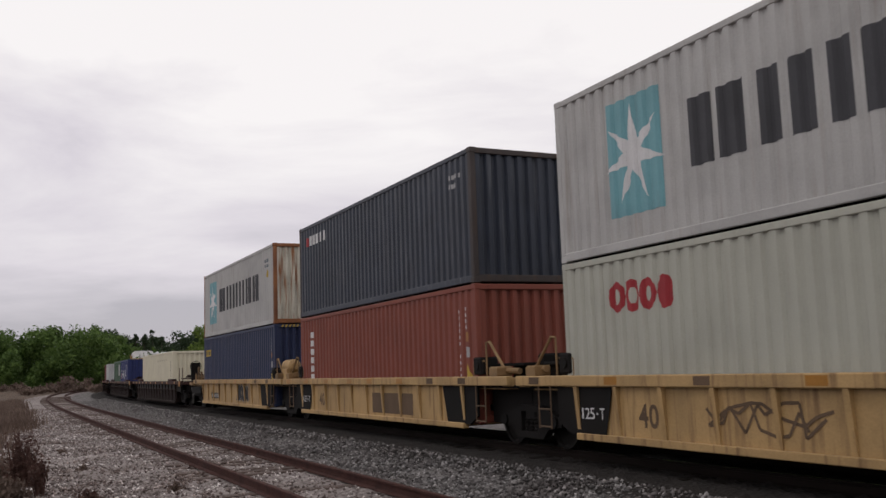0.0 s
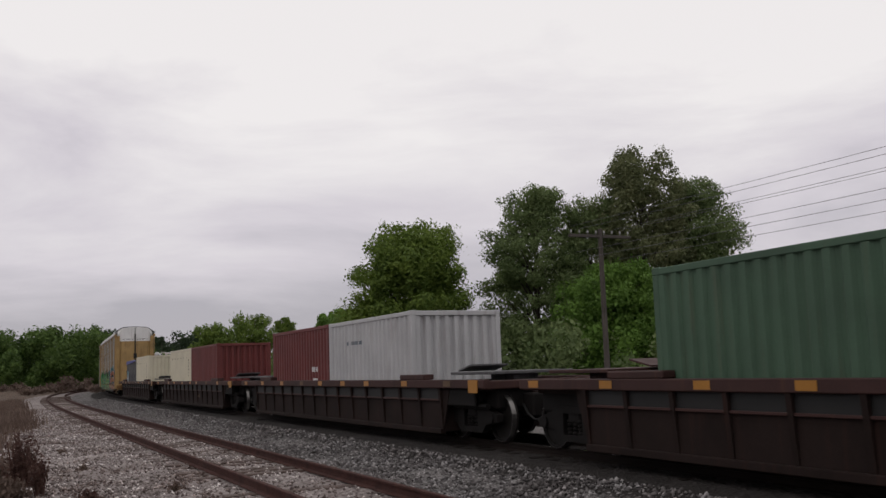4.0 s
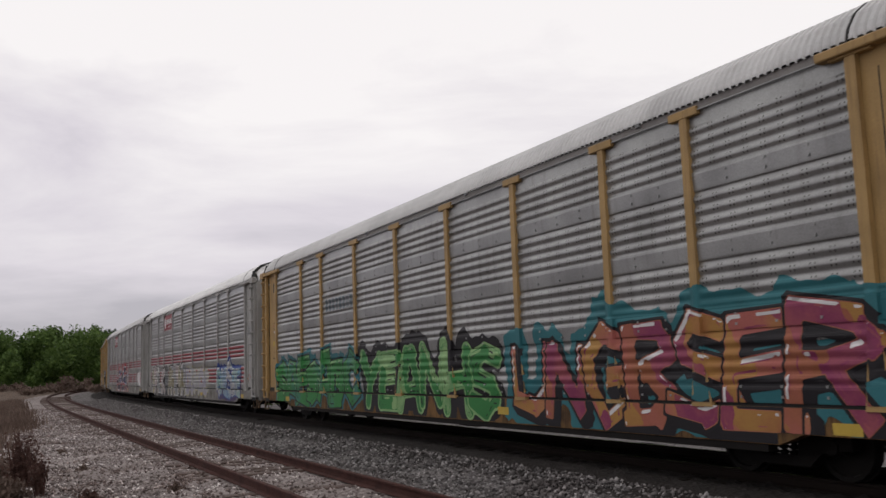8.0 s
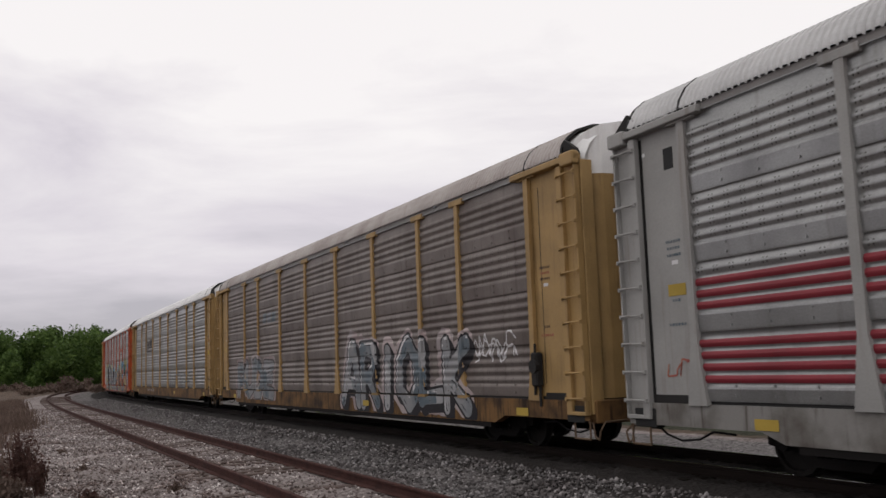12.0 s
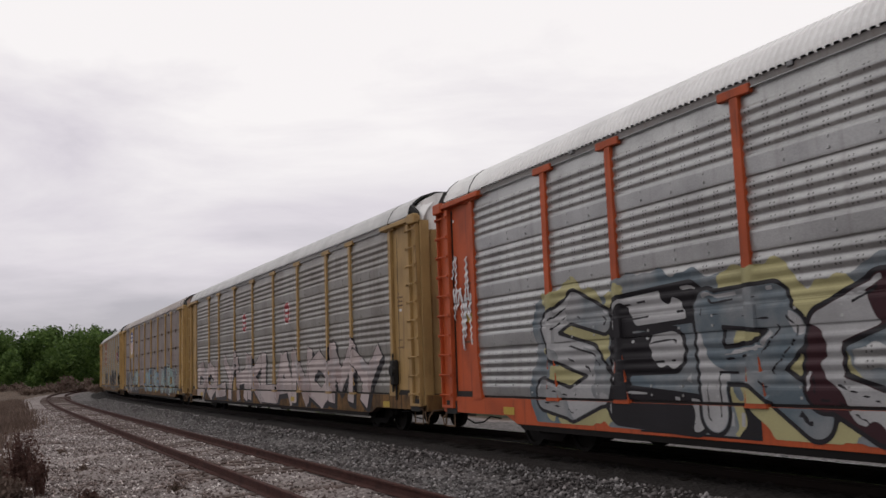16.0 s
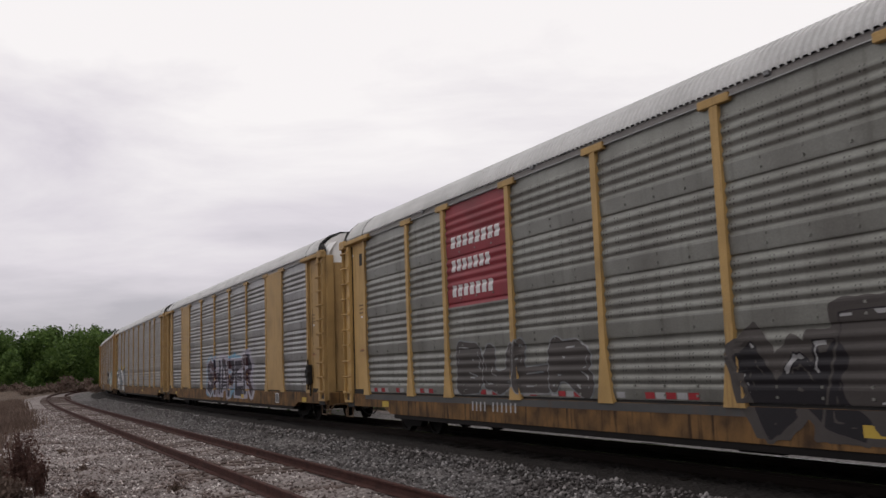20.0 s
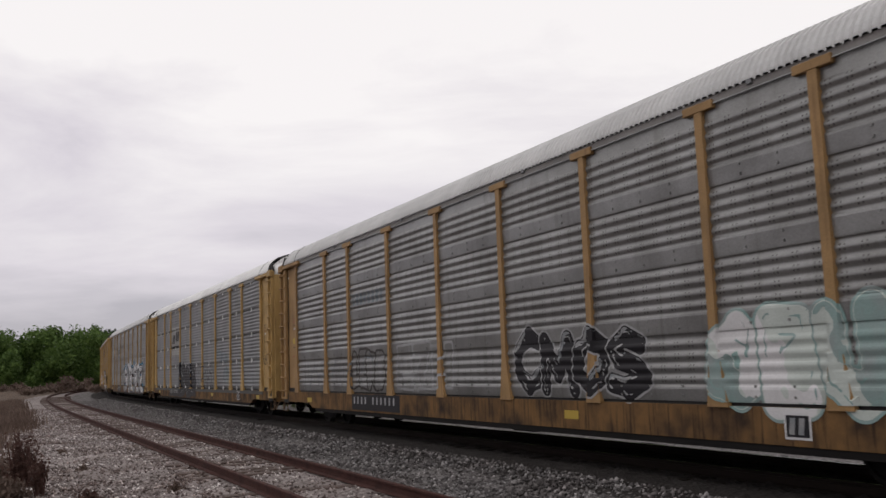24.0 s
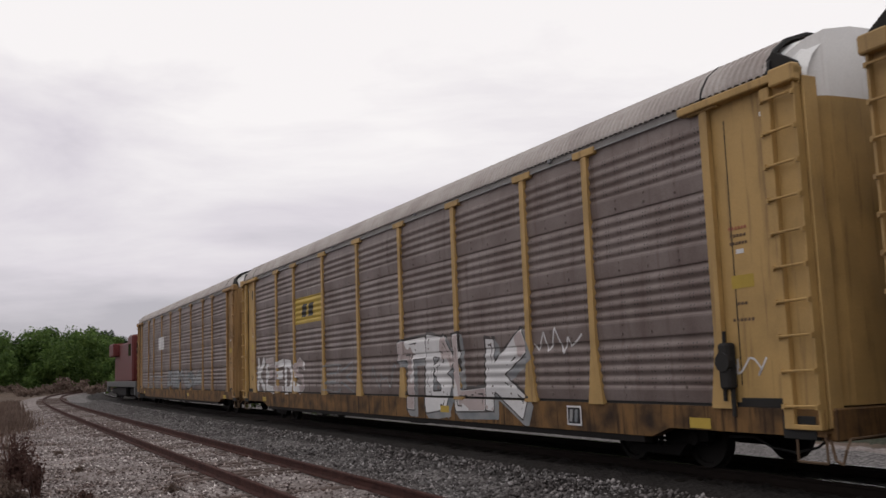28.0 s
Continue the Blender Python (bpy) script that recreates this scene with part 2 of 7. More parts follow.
# ================= mesh building =================
class Shape:
    """Vertices and faces of one part."""

    def __init__(self):
        self.v, self.f, self.smooth = [], [], False

    def add(self, verts, faces):
        k = len(self.v)
        self.v += [tuple(p) for p in verts]
        self.f += [tuple(i + k for i in q) for q in faces]
        return self

    def box(self, x0, x1, y0, y1, z0, z1, c=0.0):
        """A box, with edges cut back by c."""
        if x1 < x0:
            x0, x1 = x1, x0
        if y1 < y0:
            y0, y1 = y1, y0
        c = min(c, (x1 - x0) * 0.4, (y1 - y0) * 0.4, (z1 - z0) * 0.4)
        if c <= 0:
            return self.add([(x0, y0, z0), (x1, y0, z0), (x1, y1, z0), (x0, y1, z0), (x0, y0, z1), (x1, y0, z1), (x1, y1, z1), (x0, y1, z1)],
                            [(3, 2, 1, 0), (4, 5, 6, 7), (0, 1, 5, 4), (1, 2, 6, 5), (2, 3, 7, 6), (3, 0, 4, 7)])
        ring = [(x0 + c, y0), (x1 - c, y0), (x1, y0 + c), (x1, y1 - c), (x1 - c, y1), (x0 + c, y1), (x0, y1 - c), (x0, y0 + c)]
        mx, my = (x0 + x1) / 2, (y0 + y1) / 2

        def inn(p):
            return (p[0] + (c if p[0] < mx else -c) * 0.7, p[1] + (c if p[1] < my else -c) * 0.7)
        vs = [(*inn(p), z0) for p in ring] + [(*p, z0 + c) for p in ring] + [(*p, z1 - c) for p in ring] + [(*inn(p), z1) for p in ring]
        fs = [tuple(range(7, -1, -1)), tuple(range(24, 32))]
        for k in range(3):
            for i in range(8):
                j = (i + 1) % 8
                fs.append((k * 8 + i, k * 8 + j, k * 8 + 8 + j, k * 8 + 8 + i))
        return self.add(vs, fs)

    def sweep(self, profile, x0, x1, axis="x", closed=True):
        """An outline (two coordinates) drawn out along an axis."""
        n = len(profile)

        def put(t, p):
            return {"x": (t, p[0], p[1]), "y": (p[0], t, p[1]), "z": (p[0], p[1], t)}[axis]
        vs = [put(x0, p) for p in profile] + [put(x1, p) for p in profile]
        fs = [(i, (i + 1) % n, n + (i + 1) % n, n + i) for i in range(n if closed else n - 1)]
        if closed:
            fs += [tuple(range(n - 1, -1, -1)), tuple(range(n, 2 * n))]
        return self.add(vs, fs)

    def tube(self, a, b, r, n=8, r2=None):
        a, b = Vector(a), Vector(b)
        w = (b - a).normalized()
        p = w.orthogonal().normalized()
        q = w.cross(p)
        r2 = r if r2 is None else r2
        vs = []
        for c, rr in ((a, r), (b, r2)):
            for i in range(n):
                t = 2 * math.pi * i / n
                vs.append(c + p * rr * math.cos(t) + q * rr * math.sin(t))
        fs = [(i, (i + 1) % n, n + (i + 1) % n, n + i) for i in range(n)] + [tuple(range(n - 1, -1, -1)), tuple(range(n, 2 * n))]
        return self.add(vs, fs)

    def mesh(self, name):
        me = bpy.data.meshes.new(name)
        me.from_pydata(self.v, [], self.f)
        if self.smooth:
            me.shade_smooth()
        me.materials.append(None)
        me.update()
        return me


MESHES = {}


def part(name, shape, material, parent, label="", at=None, key=None):
    """Links one mesh as a part of a thing. key: alike parts share their mesh."""
    if key is None or key not in MESHES:
        me = shape.mesh(name) if isinstance(shape, Shape) else shape
        if key is not None:
            MESHES[key] = me
    else:
        me = MESHES[key]
    ob = new(name, me)
    if len(me.materials) == 0:
        me.materials.append(None)
    ob.material_slots[0].link = "OBJECT"
    ob.material_slots[0].material = material
    ob.parent = parent
    if at is not None:
        ob.matrix_basis = at
    if label:
        tagged(ob, label)
    return ob


def raw_mesh(name, verts, faces, smooth=False):
    """A large mesh from arrays of triangles or quads."""
    verts, faces = np.asarray(verts, np.float32), np.asarray(faces, np.int32)
    me = bpy.data.meshes.new(name)
    me.vertices.add(len(verts))
    me.vertices.foreach_set("co", verts.ravel())
    k = faces.shape[1]
    me.loops.add(faces.size)
    me.loops.foreach_set("vertex_index", faces.ravel())
    me.polygons.add(len(faces))
    me.polygons.foreach_set("loop_start", np.arange(0, faces.size, k, dtype=np.int32))
    me.update(calc_edges=True)
    if smooth:
        me.shade_smooth()
    return me


def thing(name, label, category, group="", kind=""):
    return tagged(new(name), label, category, group, kind)


GLYPHS = {}


def glyph(ch, fat):
    """The flat outline of a character from the built-in font, in a unit box."""
    if (ch, fat) not in GLYPHS:
        cu = bpy.data.curves.new("letter", "FONT")
        cu.body, cu.offset, cu.resolution_u = ch, fat, 3
        ob = bpy.data.objects.new("letter", cu)
        scene.collection.objects.link(ob)
        dg = bpy.context.evaluated_depsgraph_get()
        dg.update()
        me = bpy.data.meshes.new_from_object(ob.evaluated_get(dg))
        v = [(p.co.x, p.co.y) for p in me.vertices]
        f = [tuple(q.vertices) for q in me.polygons]
        bpy.data.objects.remove(ob)
        bpy.data.curves.remove(cu)
        bpy.data.meshes.remove(me)
        cu0 = [p for p in v]
        x0, x1 = min(p[0] for p in cu0), max(p[0] for p in cu0)
        z0, z1 = min(p[1] for p in cu0), max(p[1] for p in cu0)
        GLYPHS[(ch, fat)] = ([((p[0] - x0) / (x1 - x0), (p[1] - z0) / (z1 - z0)) for p in v], f)
    return GLYPHS[(ch, fat)]


# the characters that the place shows, drawn once while the scene is still empty
for _word, _fat in (("125-T", 0.0), ("40", 0.02), ("O", 0.0), ("EXCSHIGTAR", 0.0)):
    for _ch in _word:
        glyph(_ch, _fat)


# ================= ground =================
def line_offset(x, y):
    """For arrays of places: their distance from the main line (positive on the eye's side) and how far along it they lie."""
    s = LINE_S[800:3600:2]
    lx, ly, la = LINE_X[800:3600:2], LINE_Y[800:3600:2], LINE_A[800:3600:2]
    off, along = np.empty(x.shape), np.empty(x.shape)
    for i in range(0, len(x), 4000):
        dx, dy = x[i:i + 4000, None] - lx, y[i:i + 4000, None] - ly
        j = np.argmin(dx * dx + dy * dy, axis=1)
        r = np.arange(len(j))
        off[i:i + 4000] = -(dx[r, j] * np.cos(la[j]) + dy[r, j] * np.sin(la[j]))
        along[i:i + 4000] = s[j]
    return off, along


def ground_height(off, x, y):
    """The lie of the land across the line."""
    z = np.interp(off, [-400, -60, -14, -6, -3.4, -1.9, 1.9, 3.3, 4.0, 4.7, 7.0, 7.9, 9.5, 14, 22, 40, 400],
                  [0.6, 0.5, -0.4, -0.75, -0.45, -0.16, -0.16, -0.42, -0.38, -0.225, -0.225, -0.31, -0.34, -0.36, 0.1, 0.9, 1.5])
    return z


def wobble(x, y, k, seed=0.0):
    return (np.sin(x * 1.7 * k + seed) * np.cos(y * 1.3 * k - seed) + np.sin(x * 0.7 * k - y * 1.1 * k + 2 * seed)
            + 0.5 * np.sin(x * 3.1 * k + y * 2.3 * k)) / 2.5


def build_ground():
    ang = np.radians(np.concatenate([np.arange(-180, -34, 4.0), np.arange(-34, 34, 0.3), np.arange(34, 180, 4.0)]))
    rad = np.concatenate([[0.02, 0.6, 1.5, 3.0, 4.5], np.geomspace(5.5, 60, 150), np.geomspace(61, 420, 110), [500, 650, 900, 1300, 2000, 3200]])
    a, r = np.meshgrid(ang, rad)
    x, y = (r * np.sin(a)).ravel(), (r * np.cos(a)).ravel() - 0.15
    off, along = line_offset(x, y)
    z = ground_height(off, x, y)
    near = np.clip((60 - r.ravel()) / 40, 0, 1) * np.clip((r.ravel() - 4) / 4, 0, 1)
    z = z + 0.035 * wobble(x, y, 1.0, 0.6) * np.clip((abs(off - SIDING) - 1.3), 0, 1) * np.clip(abs(off) - 1.6, 0, 1)
    z = z + np.random.RandomState(3).normal(0, 0.012, len(z)) * near
    nr, na = r.shape
    idx = np.arange(nr * na).reshape(nr, na)
    nxt = np.roll(idx, -1, axis=1)
    quads = np.stack([idx[:-1], nxt[:-1], nxt[1:], idx[1:]], -1).reshape(-1, 4)[:, ::-1]
    me = raw_mesh("ground", np.stack([x, y, z], 1), quads, True)
    # zones: 0 grass, 1 pale gravel, 2 grey ballast, 3 ballast blackened with oil and painted under-train shade
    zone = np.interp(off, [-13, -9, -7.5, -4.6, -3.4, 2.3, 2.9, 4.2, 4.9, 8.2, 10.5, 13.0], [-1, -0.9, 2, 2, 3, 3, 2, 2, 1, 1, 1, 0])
    zone = np.where(off > 8.5, zone * np.clip(1 - (along - 62) / 30 * np.clip((off - 8.5) / 2.0, 0, 1), 0, 1), zone)
    zone = np.where((off > 8) & (along < 52), np.maximum(zone, 0.85), zone)
    at = me.attributes.new("zone", "FLOAT", "POINT")
    at.data.foreach_set("value", zone.astype(np.float32))
    m = bpy.data.materials.new("ground_earth")
    m.use_nodes = True
    n, l = m.node_tree.nodes, m.node_tree.links
    b = n["Principled BSDF"]
    b.inputs["Roughness"].default_value = 0.95
    b.inputs["Specular IOR Level"].default_value = 0.15
    geo, attr = n.new("ShaderNodeNewGeometry"), n.new("ShaderNodeAttribute")
    attr.attribute_name = "zone"

    def noise_node(scale, detail=4.0):
        t = n.new("ShaderNodeTexNoise")
        t.inputs["Scale"].default_value, t.inputs["Detail"].default_value = scale, detail
        l.new(geo.outputs["Position"], t.inputs["Vector"])
        return t
    big, mid = noise_node(0.6, 6.0), noise_node(9.0, 6.0)
    cell = n.new("ShaderNodeTexVoronoi")
    cell.inputs["Scale"].default_value = 15.0
    l.new(geo.outputs["Position"], cell.inputs["Vector"])

    def two(c0, c1, fac):
        t = n.new("ShaderNodeMix")
        t.data_type = "RGBA"
        t.inputs[6].default_value, t.inputs[7].default_value = (*c0, 1), (*c1, 1)
        l.new(fac, t.inputs[0])
        return t.outputs[2]

    def over(lo, hi, src, a0, a1):
        t = n.new("ShaderNodeMapRange")
        t.inputs[1].default_value, t.inputs[2].default_value = a0, a1
        t.inputs[3].default_value, t.inputs[4].default_value = lo, hi
        l.new(src, t.inputs[0])
        return t.outputs[0]
    grass = two((0.060, 0.046, 0.034), (0.125, 0.088, 0.070), over(0, 1, big.outputs["Fac"], 0.38, 0.62))
    verge = two((0.016, 0.021, 0.011), (0.045, 0.046, 0.029), over(0, 1, mid.outputs["Fac"], 0.38, 0.62))
    pebble = two((0.075, 0.060, 0.057), (0.43, 0.39, 0.38), over(0, 1, cell.outputs["Color"], 0.1, 0.9))
    dirt = two((0.070, 0.050, 0.045), (0.265, 0.23, 0.22), over(0, 1, big.outputs["Fac"], 0.35, 0.65))
    grav = n.new("ShaderNodeMix")
    grav.data_type = "RGBA"
    grav.inputs[0].default_value = 0.6
    l.new(pebble, grav.inputs[6])
    l.new(dirt, grav.inputs[7])
    bal = two((0.050, 0.045, 0.045), (0.205, 0.192, 0.19), over(0, 1, cell.outputs["Color"], 0.1, 0.9))
    m1 = n.new("ShaderNodeMix")
    m1.data_type = "RGBA"
    jag = n.new("ShaderNodeMath")
    jag.operation = "MULTIPLY_ADD"
    jag.inputs[1].default_value, jag.inputs[2].default_value = 0.7, -0.35
    l.new(mid.outputs["Fac"], jag.inputs[0])
    zn = n.new("ShaderNodeMath")
    zn.operation = "ADD"
    l.new(attr.outputs["Fac"], zn.inputs[0])
    l.new(jag.outputs[0], zn.inputs[1])
    l.new(over(0, 1, zn.outputs[0], 0.3, 0.7), m1.inputs[0])
    m0 = n.new("ShaderNodeMix")
    m0.data_type = "RGBA"
    l.new(over(1, 0, zn.outputs[0], -0.8, -0.4), m0.inputs[0])
    l.new(grass, m0.inputs[6])
    l.new(verge, m0.inputs[7])
    l.new(m0.outputs[2], m1.inputs[6])
    l.new(grav.outputs[2], m1.inputs[7])
    m2 = n.new("ShaderNodeMix")
    m2.data_type = "RGBA"
    l.new(over(0, 1, zn.outputs[0], 1.3, 1.7), m2.inputs[0])
    l.new(m1.outputs[2], m2.inputs[6])
    l.new(bal, m2.inputs[7])
    # oil stain and the train's shade, both put into the ballast colour
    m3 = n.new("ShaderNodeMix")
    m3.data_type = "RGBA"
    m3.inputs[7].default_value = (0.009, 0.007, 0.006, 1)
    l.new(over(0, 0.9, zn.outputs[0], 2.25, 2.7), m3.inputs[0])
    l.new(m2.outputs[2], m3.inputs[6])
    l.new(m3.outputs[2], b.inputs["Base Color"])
    bp = n.new("ShaderNodeBump")
    bp.inputs["Strength"].default_value, bp.inputs["Distance"].default_value = 0.9, 0.04
    l.new(cell.outputs["Distance"], bp.inputs["Height"])
    l.new(bp.outputs[0], b.inputs["Normal"])
    me.materials.append(m)
    tagged(new("ground", me), "grey gravel and ballast with under-train shade painted in, giving way to rough grass", "ground", kind="structure")


build_ground()


# ================= tracks =================
def strip_along(off, s0, s1, step, section, z):
    """A section (sideways, up) carried along the line."""
    sh = Shape()
    ss = np.arange(s0, s1 + 1e-6, step)
    n = len(section)
    for s in ss:
        for w, h in section:
            x, y, _ = on_line(s, off + w)
            sh.v.append((float(x), float(y), z + h))
    for i in range(len(ss) - 1):
        for j in range(n):
            k = (j + 1) % n
            sh.f.append((i * n + j, i * n + k, i * n + n + k, i * n + n + j))
    return sh


RAIL_SECTION = [(-0.075, -0.165), (0.075, -0.165), (0.07, -0.15), (0.012, -0.13), (0.012, -0.045), (0.036, -0.035), (0.036, -0.006),
                (0.028, 0.0), (-0.028, 0.0), (-0.036, -0.006), (-0.036, -0.035), (-0.012, -0.045), (-0.012, -0.13), (-0.07, -0.15)]


# darkened copies of the rail and tie materials carry the shade under the train
SHADED_RAIL = surface("shaded_main_rail_steel", (0.020, 0.014, 0.012), 0.8, 0.0, 0.3, spec=0.1)
SHADED_TIE = surface("shade_dark_tie_wood", (0.017, 0.013, 0.011), 0.9, 0.0, 0.4, scale=3.0, bump=0.5, spec=0.1)


def build_track(name, label, off, z, tie_from, tie_to, tie_color):
    track = thing(name, label, "railway track", kind="structure")
    for g in (0.755, -0.755):
        sh = strip_along(off + g, -60, 330, 1.5, RAIL_SECTION, z)
        part("rail", sh, RAIL if off else SHADED_RAIL, track, "rust-brown steel rail")
        if not off:
            part("rail_head", strip_along(off + g, -60, 330, 1.5, [(-0.027, 0.0008), (0.027, 0.0008), (0.025, 0.002), (-0.025, 0.002)], z), SHINE, track, "polished running surface of the rail")
    rnd = random.Random(5 + int(off))
    s = tie_from
    while s < tie_to:
        x, y, a = on_line(s, off + rnd.uniform(-0.04, 0.04))
        sh = Shape().box(-1.30, 1.30, -0.115, 0.115, -0.36, -0.17, 0.012)
        part("tie", sh, tie_color, track, key="tie_mesh", at=pose(float(x), float(y), z + (rnd.uniform(-0.08, -0.03) if off and rnd.random() < 0.45 else rnd.uniform(-0.012, 0.016)), 0, rnd.uniform(-0.6, 0.6), math.degrees(a) + rnd.uniform(-1.5, 1.5)))
        s += 0.53
    return track


build_track("main_track", "main railway line in ballast coloured dark by oil and painted train shade", 0.0, 0.0, 38, 96, SHADED_TIE)
build_track("siding_track", "rusty siding with weathered ties in gravel", SIDING, -0.04, 38, 150, TIE)


# ================= running gear =================
def wheel_shape(r=0.46):
    """A wheel on its axle's end: tread, flange and dished plate, axis along y."""
    sh = Shape()
    prof = [(0.0, -0.03), (0.10, -0.05), (0.13, -0.02), (r - 0.07, -0.015), (r - 0.055, -0.06), (r, -0.06), (r + 0.003, 0.045), (r + 0.028, 0.05),
            (r + 0.026, 0.075), (r - 0.05, 0.075), (r - 0.07, 0.03), (0.12, 0.05), (0.0, 0.05)]
    n = 18
    for i in range(n):
        t = 2 * math.pi * i / n
        for rr, w in prof:
            sh.v.append((rr * math.cos(t), w, rr * math.sin(t)))
    m = len(prof)
    for i in range(n):
        j = (i + 1) % n
        for k in range(m - 1):
            sh.f.append((i * m + k, j * m + k, j * m + k + 1, i * m + k + 1))
    return sh


def tread_shape(r=0.46):
    sh = Shape()
    n = 32
    for i in range(n):
        t = 2 * math.pi * i / n
        for rr, w in ((r - 0.004, -0.0615), (r + 0.003, -0.0605), (r + 0.006, 0.04)):
            sh.v.append((rr * math.cos(t), w, rr * math.sin(t)))
    for i in range(n):
        j = (i + 1) % n
        for k in range(2):
            sh.f.append((i * 3 + k, j * 3 + k, j * 3 + k + 1, i * 3 + k + 1))
    return sh


def frame_shape(wb):
    """A cast bogie side frame with its spring window, along x."""
    h = wb / 2
    sh = Shape()
    top = [(-h - 0.22, 0.56), (-h + 0.16, 0.66), (-0.42, 0.78), (0.42, 0.78), (h - 0.16, 0.66), (h + 0.22, 0.56)]
    low = [(h + 0.22, 0.40), (h - 0.18, 0.40), (0.48, 0.17), (-0.48, 0.17), (-h + 0.18, 0.40), (-h - 0.22, 0.40)]
    win = [(-0.30, 0.66), (0.30, 0.66), (0.30, 0.29), (-0.30, 0.29)]
    out = top + low
    # a ring of quads round the spring window
    for y in (-0.075, 0.075):
        sh.v += [(p[0], y, p[1]) for p in out] + [(p[0], y, p[1]) for p in win]
    tie = [(0, 12), (1, 12), (2, 12), (3, 13), (4, 13), (5, 13), (6, 14), (7, 14), (8, 14), (9, 15), (10, 15), (11, 15)]
    for i in range(12):
        j = (i + 1) % 12
        a, b = tie[i][1], tie[j][1]
        f = (i, j, b) if a == b else (i, j, b, a)
        sh.f.append(f)
        sh.f.append(tuple(k + 16 for k in reversed(f)))
        sh.f.append((j, i, i + 16, j + 16))
    for i in range(4):
        j = (i + 1) % 4
        sh.f.append((12 + i, 12 + j, 28 + j, 28 + i))
    return sh


def spring_shape():
    """One coil, as a ringed column."""
    sh = Shape()
    prof = [(0.0, 0.29)]
    for k in range(4):
        z = 0.29 + k * 0.07
        prof += [(0.035, z), (0.062, z + 0.018), (0.062, z + 0.045), (0.035, z + 0.066)]
    prof.append((0.0, 0.57))
    n, m = 8, len(prof)
    for i in range(n):
        t = 2 * math.pi * i / n
        sh.v += [(r * math.cos(t), r * math.sin(t), z) for r, z in prof]
    for i in range(n):
        j = (i + 1) % n
        sh.f += [(i * m + k, j * m + k, j * m + k + 1, i * m + k + 1) for k in range(m - 1)]
    return sh


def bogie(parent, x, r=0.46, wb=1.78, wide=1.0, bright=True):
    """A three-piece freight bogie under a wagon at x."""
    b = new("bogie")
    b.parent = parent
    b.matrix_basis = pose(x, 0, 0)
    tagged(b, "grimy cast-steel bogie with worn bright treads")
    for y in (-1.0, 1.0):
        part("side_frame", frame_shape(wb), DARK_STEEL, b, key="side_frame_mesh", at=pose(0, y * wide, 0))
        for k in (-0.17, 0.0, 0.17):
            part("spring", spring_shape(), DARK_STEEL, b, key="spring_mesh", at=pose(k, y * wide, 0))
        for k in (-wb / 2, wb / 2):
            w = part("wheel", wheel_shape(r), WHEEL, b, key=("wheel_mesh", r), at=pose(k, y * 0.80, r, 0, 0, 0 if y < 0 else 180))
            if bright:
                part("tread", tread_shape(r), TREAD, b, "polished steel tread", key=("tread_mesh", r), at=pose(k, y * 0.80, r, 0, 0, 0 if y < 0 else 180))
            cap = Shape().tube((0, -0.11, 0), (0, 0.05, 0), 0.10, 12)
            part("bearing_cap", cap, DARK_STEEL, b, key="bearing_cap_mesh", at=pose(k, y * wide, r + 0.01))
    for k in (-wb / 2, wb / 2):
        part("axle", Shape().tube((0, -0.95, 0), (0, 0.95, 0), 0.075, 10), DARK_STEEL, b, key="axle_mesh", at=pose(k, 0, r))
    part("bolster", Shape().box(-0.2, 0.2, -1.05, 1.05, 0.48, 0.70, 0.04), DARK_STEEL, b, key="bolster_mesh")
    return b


def coupler(parent, x, way):
    sh = Shape().box(0, 0.55, -0.09, 0.09, 0.76, 0.94, 0.02).box(0.45, 0.78, -0.15, 0.15, 0.70, 1.0, 0.05)
    part("coupler", sh, DARK_STEEL, parent, key="coupler_mesh", at=pose(x, 0, 0, 0, 0, 0 if way > 0 else 180))
    hose = Shape()
    pts = [(0.0, -0.45, 0.75), (0.18, -0.45, 0.55), (0.36, -0.42, 0.45), (0.58, -0.38, 0.44)]
    for a, b in zip(pts[:-1], pts[1:]):
        hose.tube(a, b, 0.025, 6)
    part("air_hose", hose, BLACK, parent, key="air_hose_mesh", at=pose(x, 0, 0, 0, 0, 0 if way > 0 else 180))


# ================= containers =================
def corrugated(length, height, pitch=0.278, depth=0.044, edge=0.06):
    """A sheet with upright corrugations, standing along x on z = 0 and facing -y."""
    sh = Shape()
    n = max(2, int((length - 2 * edge) / pitch))
    p = (length - 2 * edge) / n
    xs = [(-length / 2, 0.0)]
    x = -length / 2 + edge
    for i in range(n):
        xs += [(x, 0.0), (x + p * 0.26, 0.0), (x + p * 0.42, depth), (x + p * 0.70, depth), (x + p * 0.86, 0.0)]
        x += p
    xs += [(length / 2, 0.0)]
    for x, y in xs:
        sh.v += [(x, y, 0), (x, y, height)]
    sh.f = [(2 * i, 2 * i + 2, 2 * i + 3, 2 * i + 1) for i in range(len(xs) - 1)]
    return sh


CONTAINERS = []


